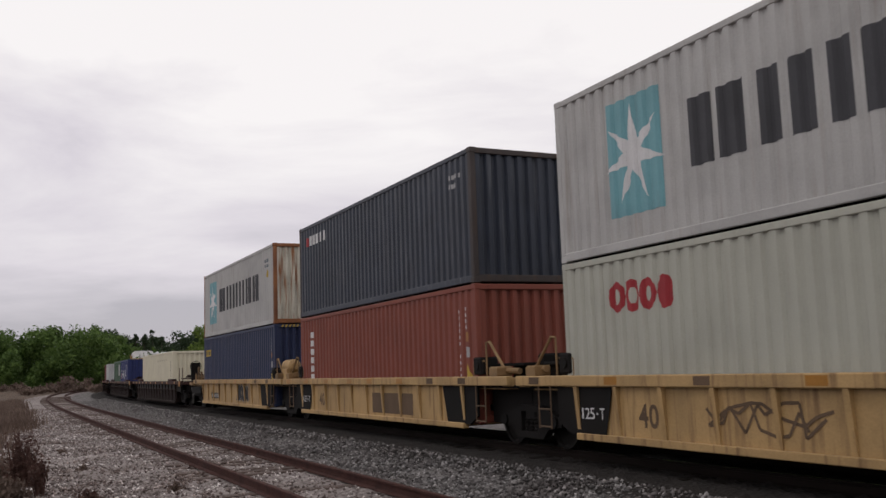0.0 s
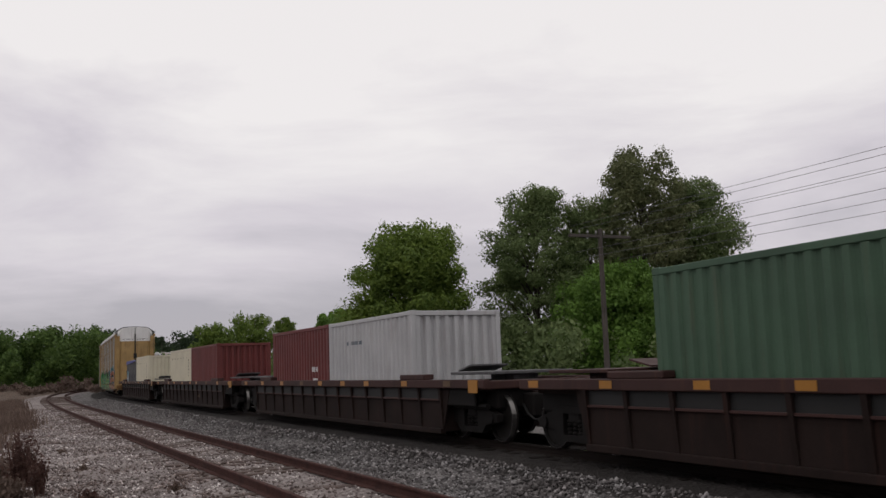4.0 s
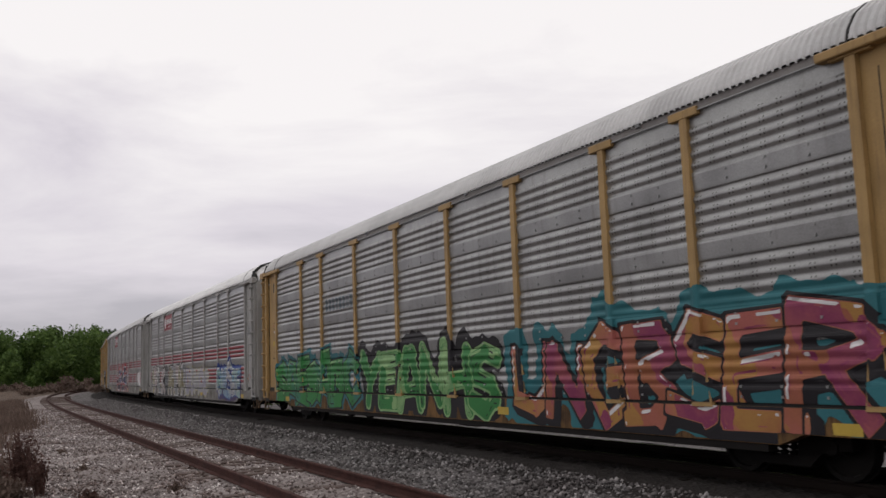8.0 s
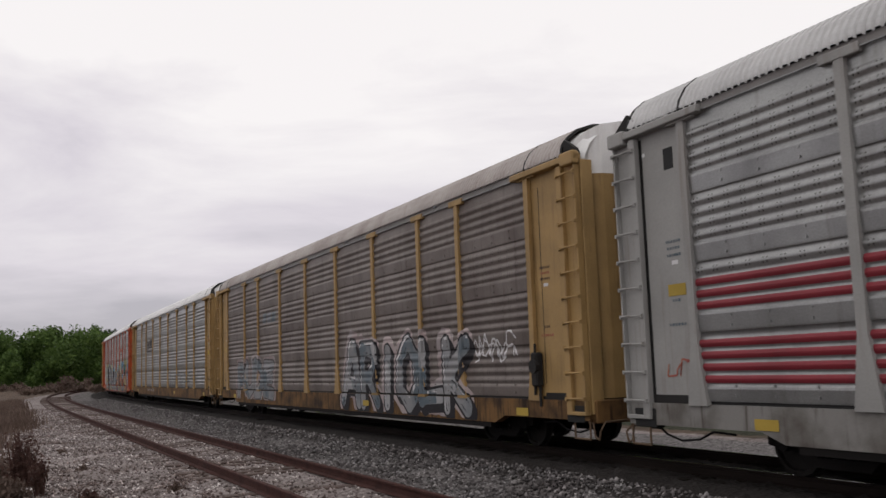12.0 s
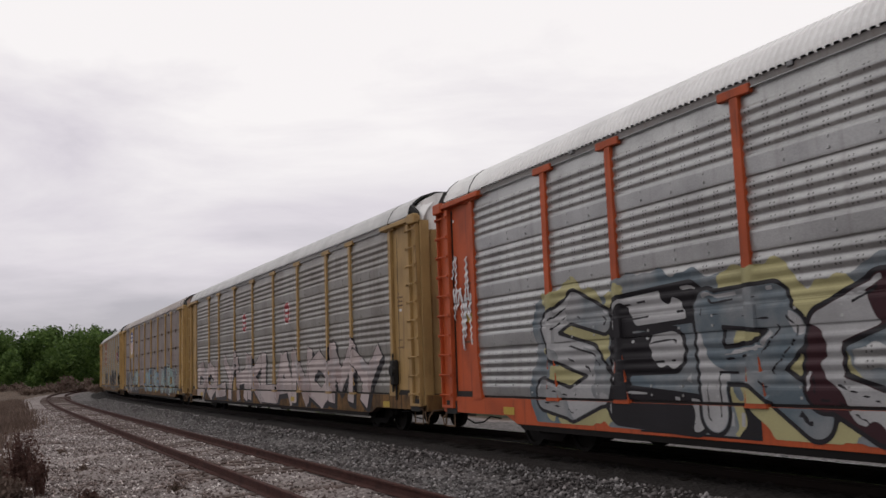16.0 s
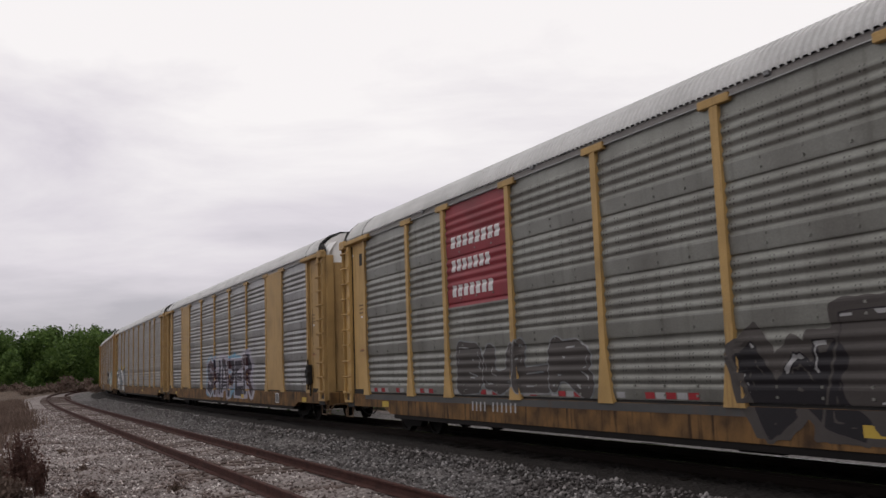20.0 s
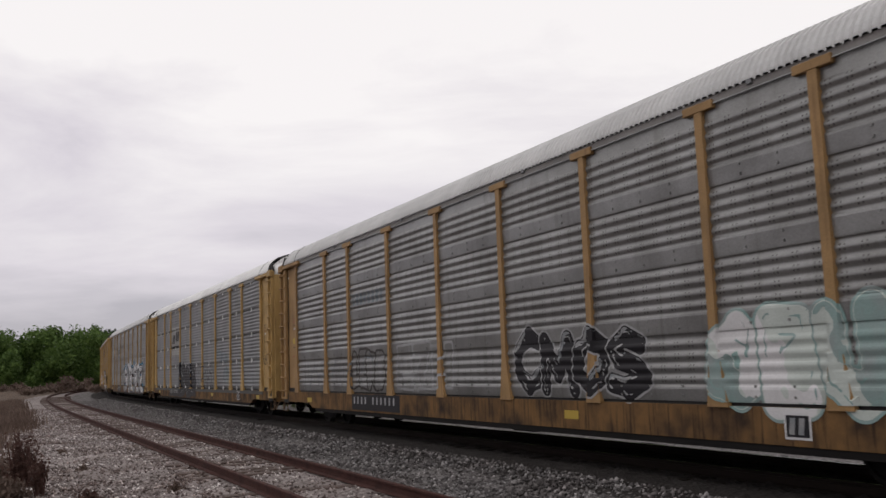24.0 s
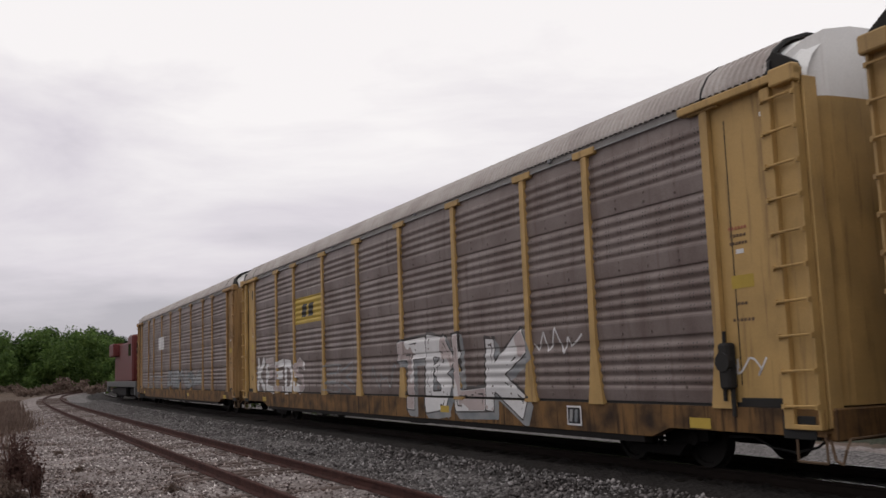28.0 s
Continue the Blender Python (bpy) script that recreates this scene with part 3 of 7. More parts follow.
def container(label, u, half, xc, z0, length, height, paint, post_paint=None, lid=None, end_paint=None):
    """A shipping container on the wagon whose middle is u; xc: its middle along the wagon."""
    c = thing("shipping_container", label, "container", "containers on the train")
    L, W, H = length / 2, 1.219, height
    post_paint = post_paint or paint
    k = (round(length, 2), round(height, 2))
    for y, rz in ((-1, 0), (1, 180)):
        part("side_wall", corrugated(length - 0.24, H - 0.26), paint, c, key=("cside", k), at=pose(0, y * (W - 0.012), 0.155, 0, 0, rz))
        part("top_rail", Shape().box(-L + 0.1, L - 0.1, -0.035, 0.035, H - 0.115, H - 0.012, 0.012), paint, c, key=("ctop", k), at=pose(0, y * (W - 0.036), 0))
        part("bottom_rail", Shape().box(-L + 0.1, L - 0.1, -0.04, 0.04, 0.02, 0.165, 0.012), paint, c, key=("cbot", k), at=pose(0, y * (W - 0.04), 0))
    for x, rz in ((1, 90), (-1, -90)):
        part("end_wall", corrugated(2 * W - 0.26, H - 0.26, 0.25, 0.07), end_paint or paint, c, key=("cend", k), at=pose(x * (L - 0.03), 0, 0.155, 0, 0, rz))
        part("end_rail", Shape().box(-0.05, 0.05, -W + 0.1, W - 0.1, H - 0.13, H - 0.012, 0.012), post_paint, c, key=("cer", k), at=pose(x * (L - 0.051), 0, 0))
        part("end_sill", Shape().box(-0.05, 0.05, -W + 0.1, W - 0.1, 0.02, 0.17, 0.012), post_paint, c, key=("ces", k), at=pose(x * (L - 0.051), 0, 0))
        for y in (-1, 1):
            part("corner_post", Shape().box(-0.07, 0.07, -0.065, 0.065, 0.11, H - 0.11, 0.015), post_paint, c, key=("cpost", k), at=pose(x * (L - 0.07), y * (W - 0.065), 0))
            for z in (0.0, H - 0.118):
                part("corner_casting", Shape().box(-0.089, 0.089, -0.081, 0.081, 0, 0.118, 0.012), post_paint, c, key="ccast", at=pose(x * (L - 0.087), y * (W - 0.079), z))
    if lid is None:
        part("roof_panel", Shape().box(-L + 0.12, L - 0.12, -W + 0.06, W - 0.06, H - 0.06, H - 0.03), paint, c, key=("croof", k))
    else:
        tarp = Shape()
        n = 36
        rnd = random.Random(4)
        for i in range(n + 1):
            x = -L - 0.02 + (2 * L - 0.30) * i / n
            sag = 0.02 * math.sin(i * 0.5) + rnd.uniform(-0.012, 0.012)
            drop = 0.30 - 0.20 * i / n + 0.02 * math.sin(i * 0.55 + 1) + rnd.uniform(-0.015, 0.015)
            lift = 0.06 + sag * 0.6
            for y, z in ((-W - 0.03, H - drop), (-W - 0.025, H - 0.03), (-W + 0.25, H + lift * 0.6), (0, H + lift), (W - 0.25, H + lift * 0.6), (W + 0.025, H - 0.03), (W + 0.03, H - drop)):
                tarp.v.append((x, y, z))
        for i in range(n):
            for j in range(6):
                tarp.f.append((i * 7 + j, i * 7 + j + 1, i * 7 + 8 + j, i * 7 + 7 + j))
        part("tarpaulin", tarp, lid, c, "loose blue tarpaulin lashed over the open top")
    part("floor", Shape().box(-L + 0.12, L - 0.12, -W + 0.06, W - 0.06, 0.06, 0.14), DARK_STEEL, c, key=("cfloor", k))
    MOVERS.append((c, u, half, pose(xc, 0, z0)))
    CONTAINERS.append(c)
    return c


# ================= well wagons =================
def well_wagon(label, u, half, paint, sheet_paint, body, well, z_top, z_low, chord, bogies, seed, lip=0.0):
    """A low wagon whose load sits in a well. body: half its length; well: half the deep part's; chord: depth of the top rail."""
    w = thing("well_wagon", label, "rail wagon", "wagons of the train")
    rnd = random.Random(seed)
    y0 = 1.41
    for y in (-1, 1):
        part("top_chord", Shape().box(-body, body, -0.075, 0.075, z_top - chord, z_top, 0.015), paint, w, key=("wtop", body, z_top, chord), at=pose(0, y * (y0 - 0.075), 0))
        part("side_sheet", Shape().add([(-well - 0.35, -0.02, z_top - chord), (-well, -0.02, z_low), (well, -0.02, z_low), (well + 0.35, -0.02, z_top - chord),
                                        (-well - 0.35, 0.02, z_top - chord), (-well, 0.02, z_low), (well, 0.02, z_low), (well + 0.35, 0.02, z_top - chord)],
                                       [(0, 1, 2, 3), (7, 6, 5, 4), (0, 4, 5, 1), (1, 5, 6, 2), (2, 6, 7, 3)]), sheet_paint, w, key=("wsheet", well, z_top), at=pose(0, y * (y0 - 0.12), 0))
        part("bottom_chord", Shape().box(-well, well, -0.09, 0.05, z_low - 0.06, z_low + 0.05, 0.01), sheet_paint, w, key=("wbot", well, z_low), at=pose(0, y * (y0 - 0.12), 0))
        n = int(round(2 * well / 1.12))
        for i in range(n + 1):
            x = -well + 0.03 + (2 * well - 0.06) * i / n
            part("rib", Shape().add([(-0.045, -0.125, z_top - chord), (0.045, -0.125, z_top - chord), (0.045, -0.06, z_low + 0.05), (-0.045, -0.06, z_low + 0.05),
                                     (-0.04, 0.0, z_top - chord), (0.04, 0.0, z_top - chord), (0.04, 0.0, z_low + 0.05), (-0.04, 0.0, z_low + 0.05)],
                                    [(0, 3, 2, 1), (0, 4, 7, 3), (1, 2, 6, 5), (3, 7, 6, 2)]), sheet_paint, w, key=("wrib", z_top, z_low), at=pose(x, y * (y0 - 0.14), 0, 0, 0, 0 if y < 0 else 180))
        if paint is MAROON:
            # black strip on the flat sheet paints the shade of a recess
            part("side_slot", Shape().box(-well, well, -0.012, 0.0, z_top - chord - 0.24, z_top - chord - 0.01), BLACK, w, "black strip painted as a slot's shade under the top rail", key=("wslot", well), at=pose(0, y * (y0 - 0.097), 0, 0, 0, 0 if y < 0 else 180))
            part("side_lip", Shape().box(-well, well, -0.045, 0.0, z_top - chord - 0.28, z_top - chord - 0.24, 0.006), paint, w, key=("wlip", well), at=pose(0, y * (y0 - 0.097), 0, 0, 0, 0 if y < 0 else 180))
    part("well_floor", Shape().box(-well, well, -1.28, 1.28, z_low - 0.02, z_low + 0.03), DARK_STEEL, w, key=("wfloor", well, z_low))
    for x in (-1, 1):
        m = pose(0, 0, 0, 0, 0, 0 if x > 0 else 180)
        part("bulkhead", Shape().box(well, well + 0.06, -1.28, 1.28, z_low, z_top - 0.02), sheet_paint, w, key=("wbulk", well, z_low), at=m)
        part("end_platform", Shape().box(well + 0.06, body - 0.35, -1.22, 1.22, z_top - 0.26, z_top - 0.14, 0.02).box(well, body, -0.25, 0.25, z_top - 0.62, z_top - 0.26, 0.02), sheet_paint, w, key=("wplat", well, body, z_top), at=m)
        part("centre_sill", Shape().box(well + 0.06, body + 0.25, -0.42, 0.42, 0.50, z_top - 0.30, 0.03).box(well + 0.3, body - 0.2, -0.9, 0.9, 0.62, 0.74), DARK_STEEL, w, "grimed centre sill over the bogie", key=("wcentre", well, body), at=m)
        part("end_beam", Shape().box(body - 0.3, body, -1.36, 1.36, z_top - chord - 0.02, z_top - 0.03, 0.02), paint, w, key=("wbeam", body, z_top), at=m)
    for x in bogies:
        bogie(w, x, 0.48, 1.83, 1.0, paint is MAROON)
    MOVERS.append((w, u, half, Matrix.Identity(4)))
    # reflector patches along the top rail
    x = -body + 0.5 + rnd.uniform(0, 0.4)
    while x < body - 0.4:
        wd = rnd.choice((0.26, 0.3, 0.36))
        part("reflector", Shape().box(-0.17, 0.17, -0.004, 0.0, z_top - chord + 0.03, z_top - 0.025), AMBER if rnd.random() < 0.8 else MUD, w,
             "amber reflector patch", key=("wrefl", z_top), at=pose(x, -y0 - 0.0005, 0))
        x += rnd.uniform(1.5, 2.6)
    return w


AMBER = surface("amber_reflector", (0.46, 0.20, 0.025), 0.4, 0.0, 0.25)
MUD = surface("brown_smear", (0.16, 0.10, 0.06), 0.8, 0.0, 0.4)
GRIMY_YELLOW = surface("grimed_yellow_fittings", (0.30, 0.18, 0.08), 0.7, 0.0, 0.4, dark=(0.08, 0.05, 0.03))


def yellow_fittings(w, i):
    """End sheets, steps, hand rails, brackets and the air tank of a yellow unit."""
    for e in ((-1, 1) if i < 2 else (1,)):
        m = pose(0, 0, 0) if e > 0 else Matrix.Diagonal((-1, 1, 1, 1))
        sh = Shape().add([(4.62, -1.335, 1.14), (4.85, -1.335, 0.34), (5.9, -1.335, 0.36), (6.25, -1.335, 0.55), (6.25, -1.335, 1.14),
                          (4.62, -1.29, 1.14), (4.85, -1.29, 0.34), (5.9, -1.29, 0.36), (6.25, -1.29, 0.55), (6.25, -1.29, 1.14)],
                         [(0, 1, 2, 3, 4), (9, 8, 7, 6, 5), (1, 6, 7, 2), (2, 7, 8, 3), (3, 8, 9, 4)])
        part("end_sheet", sh, DARK_STEEL, w, "black-painted end sheet", at=m)
        st = Shape()
        for z in (0.45, 0.75):
            st.tube((6.35, -1.42, z), (6.75, -1.42, z), 0.016, 6)
        st.tube((6.35, -1.42, 0.42), (6.35, -1.42, 1.15), 0.014, 6).tube((6.75, -1.42, 0.42), (6.75, -1.42, 1.15), 0.014, 6)
        part("step", st, MUD, w, "bare steel stirrup step", at=m)
        br = Shape().box(6.9, 7.0, -1.38, -1.05, 1.33, 1.52, 0.02).box(7.12, 7.22, -1.38, -1.05, 1.33, 1.52, 0.02).box(6.9, 7.22, -1.40, -1.36, 1.30, 1.50, 0.01).tube((6.8, -1.2, 1.45), (7.6, -1.1, 1.42), 0.06, 8)
        part("bracket", br, GRIMY_YELLOW, w, at=m)
        # added black plate stands in for the shade round the joint
        part("joint_plate", Shape().box(6.2, 7.75, -0.95, -0.90, 0.40, 1.12).box(6.0, 7.75, -1.25, -0.2, 1.10, 1.16), DARK_STEEL, w, "added black plate for the shade behind the joint", at=m)
        part("valve_box", Shape().box(5.95, 6.3, -1.25, -0.85, 1.36, 1.72, 0.03).tube((6.12, -1.28, 1.55), (6.12, -0.8, 1.55), 0.1, 10), DARK_STEEL, w, "black valve box", at=m)
        hr = Shape().tube((6.45, -1.2, 1.33), (6.45, -1.2, 2.0), 0.02, 6).tube((6.45, -1.2, 2.0), (6.6, -1.2, 2.02), 0.02, 6).tube((6.6, -1.2, 2.02), (7.15, -1.2, 1.5), 0.03, 6)
        hr.tube((5.9, -1.2, 1.33), (5.9, -1.2, 1.62), 0.02, 6).tube((5.9, -1.2, 1.62), (6.35, -1.2, 1.64), 0.02, 6)
        part("hand_rail", hr, GRIMY_YELLOW, w, at=m)
        part("walkway", Shape().box(6.2, 7.4, -0.9, 0.9, 1.52, 1.58, 0.01).box(6.3, 6.4, -0.5, 0.5, 1.2, 1.52).box(7.1, 7.3, -0.4, 0.4, 1.2, 1.75, 0.04), DARK_STEEL, w, at=m)
    if i == 2:
        tail = Shape().box(-9.0, -5.9, -1.15, 1.15, 1.02, 1.14, 0.02)
        for x, z in ((-8.6, 1.62), (-8.0, 1.95), (-7.3, 1.72), (-6.5, 1.86)):
            tail.box(x - 0.05, x + 0.05, -1.12, -1.04, 1.1, z, 0.012)
        tail.box(-8.9, -8.2, -1.36, -1.20, 1.06, 1.20, 0.02).tube((-8.0, -1.08, 1.5), (-6.5, -1.08, 1.5), 0.02, 6)
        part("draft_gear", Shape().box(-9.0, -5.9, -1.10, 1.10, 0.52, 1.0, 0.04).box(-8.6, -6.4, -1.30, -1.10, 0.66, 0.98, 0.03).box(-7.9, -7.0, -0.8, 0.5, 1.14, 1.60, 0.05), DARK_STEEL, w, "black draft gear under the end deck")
        part("end_deck", tail, GRIMY_YELLOW, w, "grimy end deck with stanchions")
        tank = Shape()
        for a, b, r0, r1 in ((-0.50, -0.42, 0.12, 0.215), (-0.42, 0.42, 0.215, 0.215), (0.42, 0.50, 0.215, 0.12)):
            tank.tube((7.3 + a, -0.95, 1.76), (7.3 + b, -0.95, 1.76), r0, 18, r1)
        part("air_tank", tank, YELLOW, w, "yellow air tank over the joint")
        part("tank_saddle", Shape().box(7.0, 7.6, -1.2, -0.7, 1.3, 1.66, 0.03), YELLOW, w)


def brown_fittings(w, i):
    """Stop blocks, walkways, brake wheel and rails of a brown wagon."""
    for e in (-1, 1):
        m = pose(0, 0, 0, 0, 0, 0 if e > 0 else 180)
        for y in (-1.28, 1.28):
            part("stop_block", Shape().box(5.75, 7.15, -0.13, 0.13, 1.27, 1.39, 0.02), MAROON, w, key="stop_block", at=m @ pose(0, y, 0))
        part("walkway", Shape().add([(7.6, -0.75, 1.46), (8.2, -0.75, 1.58), (8.2, 0.2, 1.58), (7.6, 0.2, 1.46), (7.6, -0.75, 1.43), (8.2, -0.75, 1.55), (8.2, 0.2, 1.55), (7.6, 0.2, 1.43)],
                                    [(0, 1, 2, 3), (7, 6, 5, 4), (0, 4, 5, 1), (1, 5, 6, 2), (2, 6, 7, 3), (3, 7, 4, 0)]).box(7.7, 9.6, -1.0, 1.0, 1.36, 1.42, 0.01).box(8.3, 9.3, -0.3, 0.3, 1.2, 1.36),
             WORN_GREY if i > 1 else MAROON, w, "grey deck plates over the bogie", key=("walkway", i > 1), at=m)
        part("draft_gear", Shape().box(7.98, 9.85, -1.02, 1.02, 0.66, 1.12, 0.04).box(8.3, 9.4, -1.20, -1.02, 0.80, 1.05, 0.03).tube((8.2, -1.15, 0.72), (9.7, -1.15, 0.72), 0.06, 8), DARK_STEEL, w, "black draft gear over the bogie", key="draft_gear", at=m)
        part("corner_patch", Shape().box(9.35, 9.75, -1.425, -1.41, 1.0, 1.26), AMBER, w, "amber reflector patch", key="corner_patch", at=m)
        part("end_apron", Shape().box(7.95, 9.4, -1.30, -1.24, 0.72, 1.10, 0.02), DARK_STEEL, w, key="end_apron", at=m)
        rail = Shape()
        for x in (8.9, 9.8):
            rail.tube((x, -1.3, 1.27), (x, -1.3, 1.95), 0.02, 6)
        if e > 0 and i == 0 or i == 0:
            part("hand_rail", rail, MAROON, w, key="brown_rail", at=m)
    if i in (0, 4):
        at = pose(0, 0, 0) if i == 0 else pose(-19.2, 0, 0)
        bw = Shape()
        for k in range(18):
            a, b = 2 * math.pi * k / 18, 2 * math.pi * (k + 1) / 18
            bw.tube((9.7, -0.6 + 0.28 * math.cos(a), 2.0 + 0.28 * math.sin(a)), (9.7, -0.6 + 0.28 * math.cos(b), 2.0 + 0.28 * math.sin(b)), 0.016, 5)
        for k in range(4):
            a = math.pi * k / 4
            bw.tube((9.7, -0.6 - 0.28 * math.cos(a), 2.0 - 0.28 * math.sin(a)), (9.7, -0.6 + 0.28 * math.cos(a), 2.0 + 0.28 * math.sin(a)), 0.012, 5)
        part("brake_wheel", bw, DARK_STEEL, w, "dark spoked brake wheel", at=at)
        part("brake_housing", Shape().box(9.35, 9.65, -0.8, -0.35, 1.27, 2.2, 0.04), DARK_STEEL, w, at=at)


CREAM = surface("container_cream_paint", (0.80, 0.74, 0.575), 0.55, 0.0, 0.12, streak=0.12)
PALE_GREEN = surface("container_grey_green_paint", (0.52, 0.52, 0.45), 0.6, 0.0, 0.12, streak=0.12)
LINER_GREY = surface("container_liner_grey_paint", (0.56, 0.55, 0.54), 0.6, 0.0, 0.2, streak=0.35, streak_color=(0.20, 0.15, 0.11))
RUSTY_END = surface("rust_run_end_wall", (0.72, 0.68, 0.58), 0.65, 0.0, 0.3, streak=1.0, streak_color=(0.21, 0.075, 0.02), scale=1.5, streak_from=0.50)
RUST_POST = surface("rusted_corner_post", (0.33, 0.13, 0.05), 0.75, 0.0, 0.45, dark=(0.17, 0.06, 0.03), streak=0.5)
NAVY = surface("container_dark_navy_paint", (0.034, 0.043, 0.066), 0.5, 0.0, 0.3, streak=0.35, streak_color=(0.16, 0.165, 0.18))
NAVY_POST = surface("container_worn_navy_paint", (0.06, 0.045, 0.042), 0.6, 0.0, 0.4, streak=0.4)
BRICK = surface("container_red_brown_paint", (0.26, 0.064, 0.040), 0.6, 0.0, 0.15, streak=0.2)
BLUE = surface("container_blue_paint", (0.024, 0.036, 0.095), 0.55, 0.0, 0.22, streak=0.15)
ROYAL = surface("container_royal_blue_paint", (0.020, 0.034, 0.150), 0.55, 0.0, 0.25, streak=0.2)
GREEN = surface("container_green_paint", (0.060, 0.125, 0.075), 0.6, 0.0, 0.25, streak=0.2)
OFFWHITE = surface("container_white_paint", (0.56, 0.56, 0.57), 0.55, 0.0, 0.15, streak=0.3)
DARK_RED = surface("container_dark_red_paint", (0.165, 0.030, 0.028), 0.6, 0.0, 0.2, streak=0.2)
WORN_GREY = surface("container_worn_grey_paint", (0.125, 0.122, 0.128), 0.7, 0.0, 0.45, streak=0.8, streak_color=(0.025, 0.02, 0.02))
TARP = surface("blue_tarpaulin", (0.055, 0.060, 0.30), 0.5, 0.0, 0.2)

FORTY, TWENTY = 12.192, 6.058
# articulated yellow wagons: middle of the load, then lower and upper containers
UNITS = [(51.3, LINER_GREY, LINER_GREY, PALE_GREEN), (66.85, NAVY, NAVY_POST, BRICK), (82.3, LINER_GREY, RUST_POST, BLUE)]
UNIT_LABELS = ["grey corrugated container with a pale blue star panel", "dark navy container stacked on a red-brown one", "grey container with rusty corner posts and a star panel"]
LOW_LABELS = ["pale grey-green container in the well of a yellow wagon", "red-brown container in the well of a yellow wagon", "blue container in the well of a yellow wagon"]
STACKS = []
for i, (u, top, post, low) in enumerate(UNITS):
    wag = well_wagon("yellow articulated well wagon with rusty runs and scrawls", u, 7.7, YELLOW, YELLOW, 7.6, 5.65, 1.33, 0.33, 0.18,
                     [-7.72] if i < 2 else [-7.72 + 0.9], 11 + i)
    if i == 0:
        bogie(wag, 7.72, 0.48, 1.83, 1.0, False)
    lo = container(LOW_LABELS[i], u, 7.7, 0.14 if i == 2 else 0, 0.36, FORTY, 2.896, low)
    hi = container(UNIT_LABELS[i], u, 7.7, 0.14 if i == 2 else 0, 0.36 + 2.91, FORTY, 2.896, top, post, None, RUSTY_END if i == 2 else None)
    yellow_fittings(wag, i)
    STACKS.append((wag, lo, hi))
    if i == 2:
        coupler(wag, -7.7, -1)

# brown well wagons, each with two short containers: front one, rear one
BROWN = [(103.26, CREAM, CREAM, "cream"), (124.67, ROYAL, GREEN, "blue"), (146.07, OFFWHITE, DARK_RED, "white"), (167.5, DARK_RED, CREAM, "dark red"), (188.95, CREAM, WORN_GREY, "cream")]
SHORTS = []
for i, (u, front, rear, word) in enumerate(BROWN):
    wag = well_wagon("dark brown well wagon with orange reflector patches", u, 8.4, MAROON, SHEET_BROWN, 10.0, 7.9, 1.27, 0.16, 0.18, [-8.75, 8.75], 31 + i)
    coupler(wag, 9.9, 1)
    coupler(wag, -9.9, -1)
    names = {CREAM.name: "cream", ROYAL.name: "royal blue", GREEN.name: "faded green", OFFWHITE.name: "off-white", DARK_RED.name: "dark red", WORN_GREY.name: "worn grey open-top"}
    a = container(names[front.name] + " short corrugated container in a brown wagon", u, 8.4, 3.07, 0.33, TWENTY, 2.591, front)
    b = container(names[rear.name] + " short container in a brown wagon", u, 8.4, -3.07, 0.33, TWENTY, 2.45 if i == 4 else 2.591, rear, None, TARP if i == 4 else None)
    brown_fittings(wag, i)
    SHORTS.append((wag, a, b))


# ================= covered car carriers =================
VENT_DARK = surface("vent_hole_shade", (0.075, 0.07, 0.066), 0.8, 0.0, 0.3)
GRIME = surface("black_grime", (0.020, 0.018, 0.017), 0.85, 0.0, 0.4)
PITCH, FIRST = 28.43, 213.86
RACK_H = 13.80                       # half a carrier's length
POSTS = [1.43, 4.30, 7.17, 9.18, 12.05]
POST_X = sorted([-p for p in POSTS] + POSTS)
Z_SILL0, Z_SILL1, Z_PANEL0, Z_PANEL1 = 0.46, 0.92, 0.96, 4.98


BANDS = [0.96, 1.90, 2.87, 3.84]       # foot of each sheet of a side panel


def crests(b):
    """Heights of the four ridges on a sheet."""
    return [BANDS[b] + (0.30 if b == 0 else 0.365) + 0.162 * k for k in range(4)]


def panel_profile():
    """(sideways, up) outline of a side panel: four lapped sheets, each plain below and ridged above."""
    pts = []
    for b in range(4):
        z0 = BANDS[b]
        pts += [(0.012, z0 + 0.002), (-0.006, z0 + 0.004), (-0.010, z0 + 0.03), (-0.024, crests(b)[0] - 0.13), (-0.020, crests(b)[0] - 0.10)]
        for c in crests(b):
            pts += [(0.000, c - 0.070), (-0.010, c - 0.045), (-0.022, c - 0.018), (-0.027, c + 0.006), (-0.019, c + 0.036), (-0.004, c + 0.056), (0.000, c + 0.075)]
    pts.append((0.006, Z_PANEL1))
    return pts


PANEL_PROFILE = panel_profile()


def crease_bands(me):
    """The plain bands between the ridges keep their own flat shading."""
    for p in me.polygons:
        if any(z0 - 0.01 < p.center.z < crests(b)[0] - 0.08 for b, z0 in enumerate(BANDS)):
            p.use_smooth = False
    return me


PANEL_Z = [p[1] for p in PANEL_PROFILE]
PANEL_Y = [p[0] for p in PANEL_PROFILE]


SEAMS = [0.97, 2.02, 2.99, 3.91]


def board_profile():
    """Outline of a panel of four ridged boards with dark seams between."""
    pts = []
    for b in range(4):
        z0, z1 = SEAMS[b], (SEAMS + [4.94])[b + 1]
        pts += [(0.06, z0), (0.06, z0 + 0.040), (0.0, z0 + 0.044)]
        zz, step = z0 + 0.05, (z1 - z0 - 0.06) / 7
        for k in range(7):
            pts += [(0.005, zz), (-0.004, zz + step * 0.22), (-0.014, zz + step * 0.46), (-0.012, zz + step * 0.62), (0.002, zz + step * 0.92)]
            zz += step
    pts.append((0.0, Z_PANEL1))
    return pts


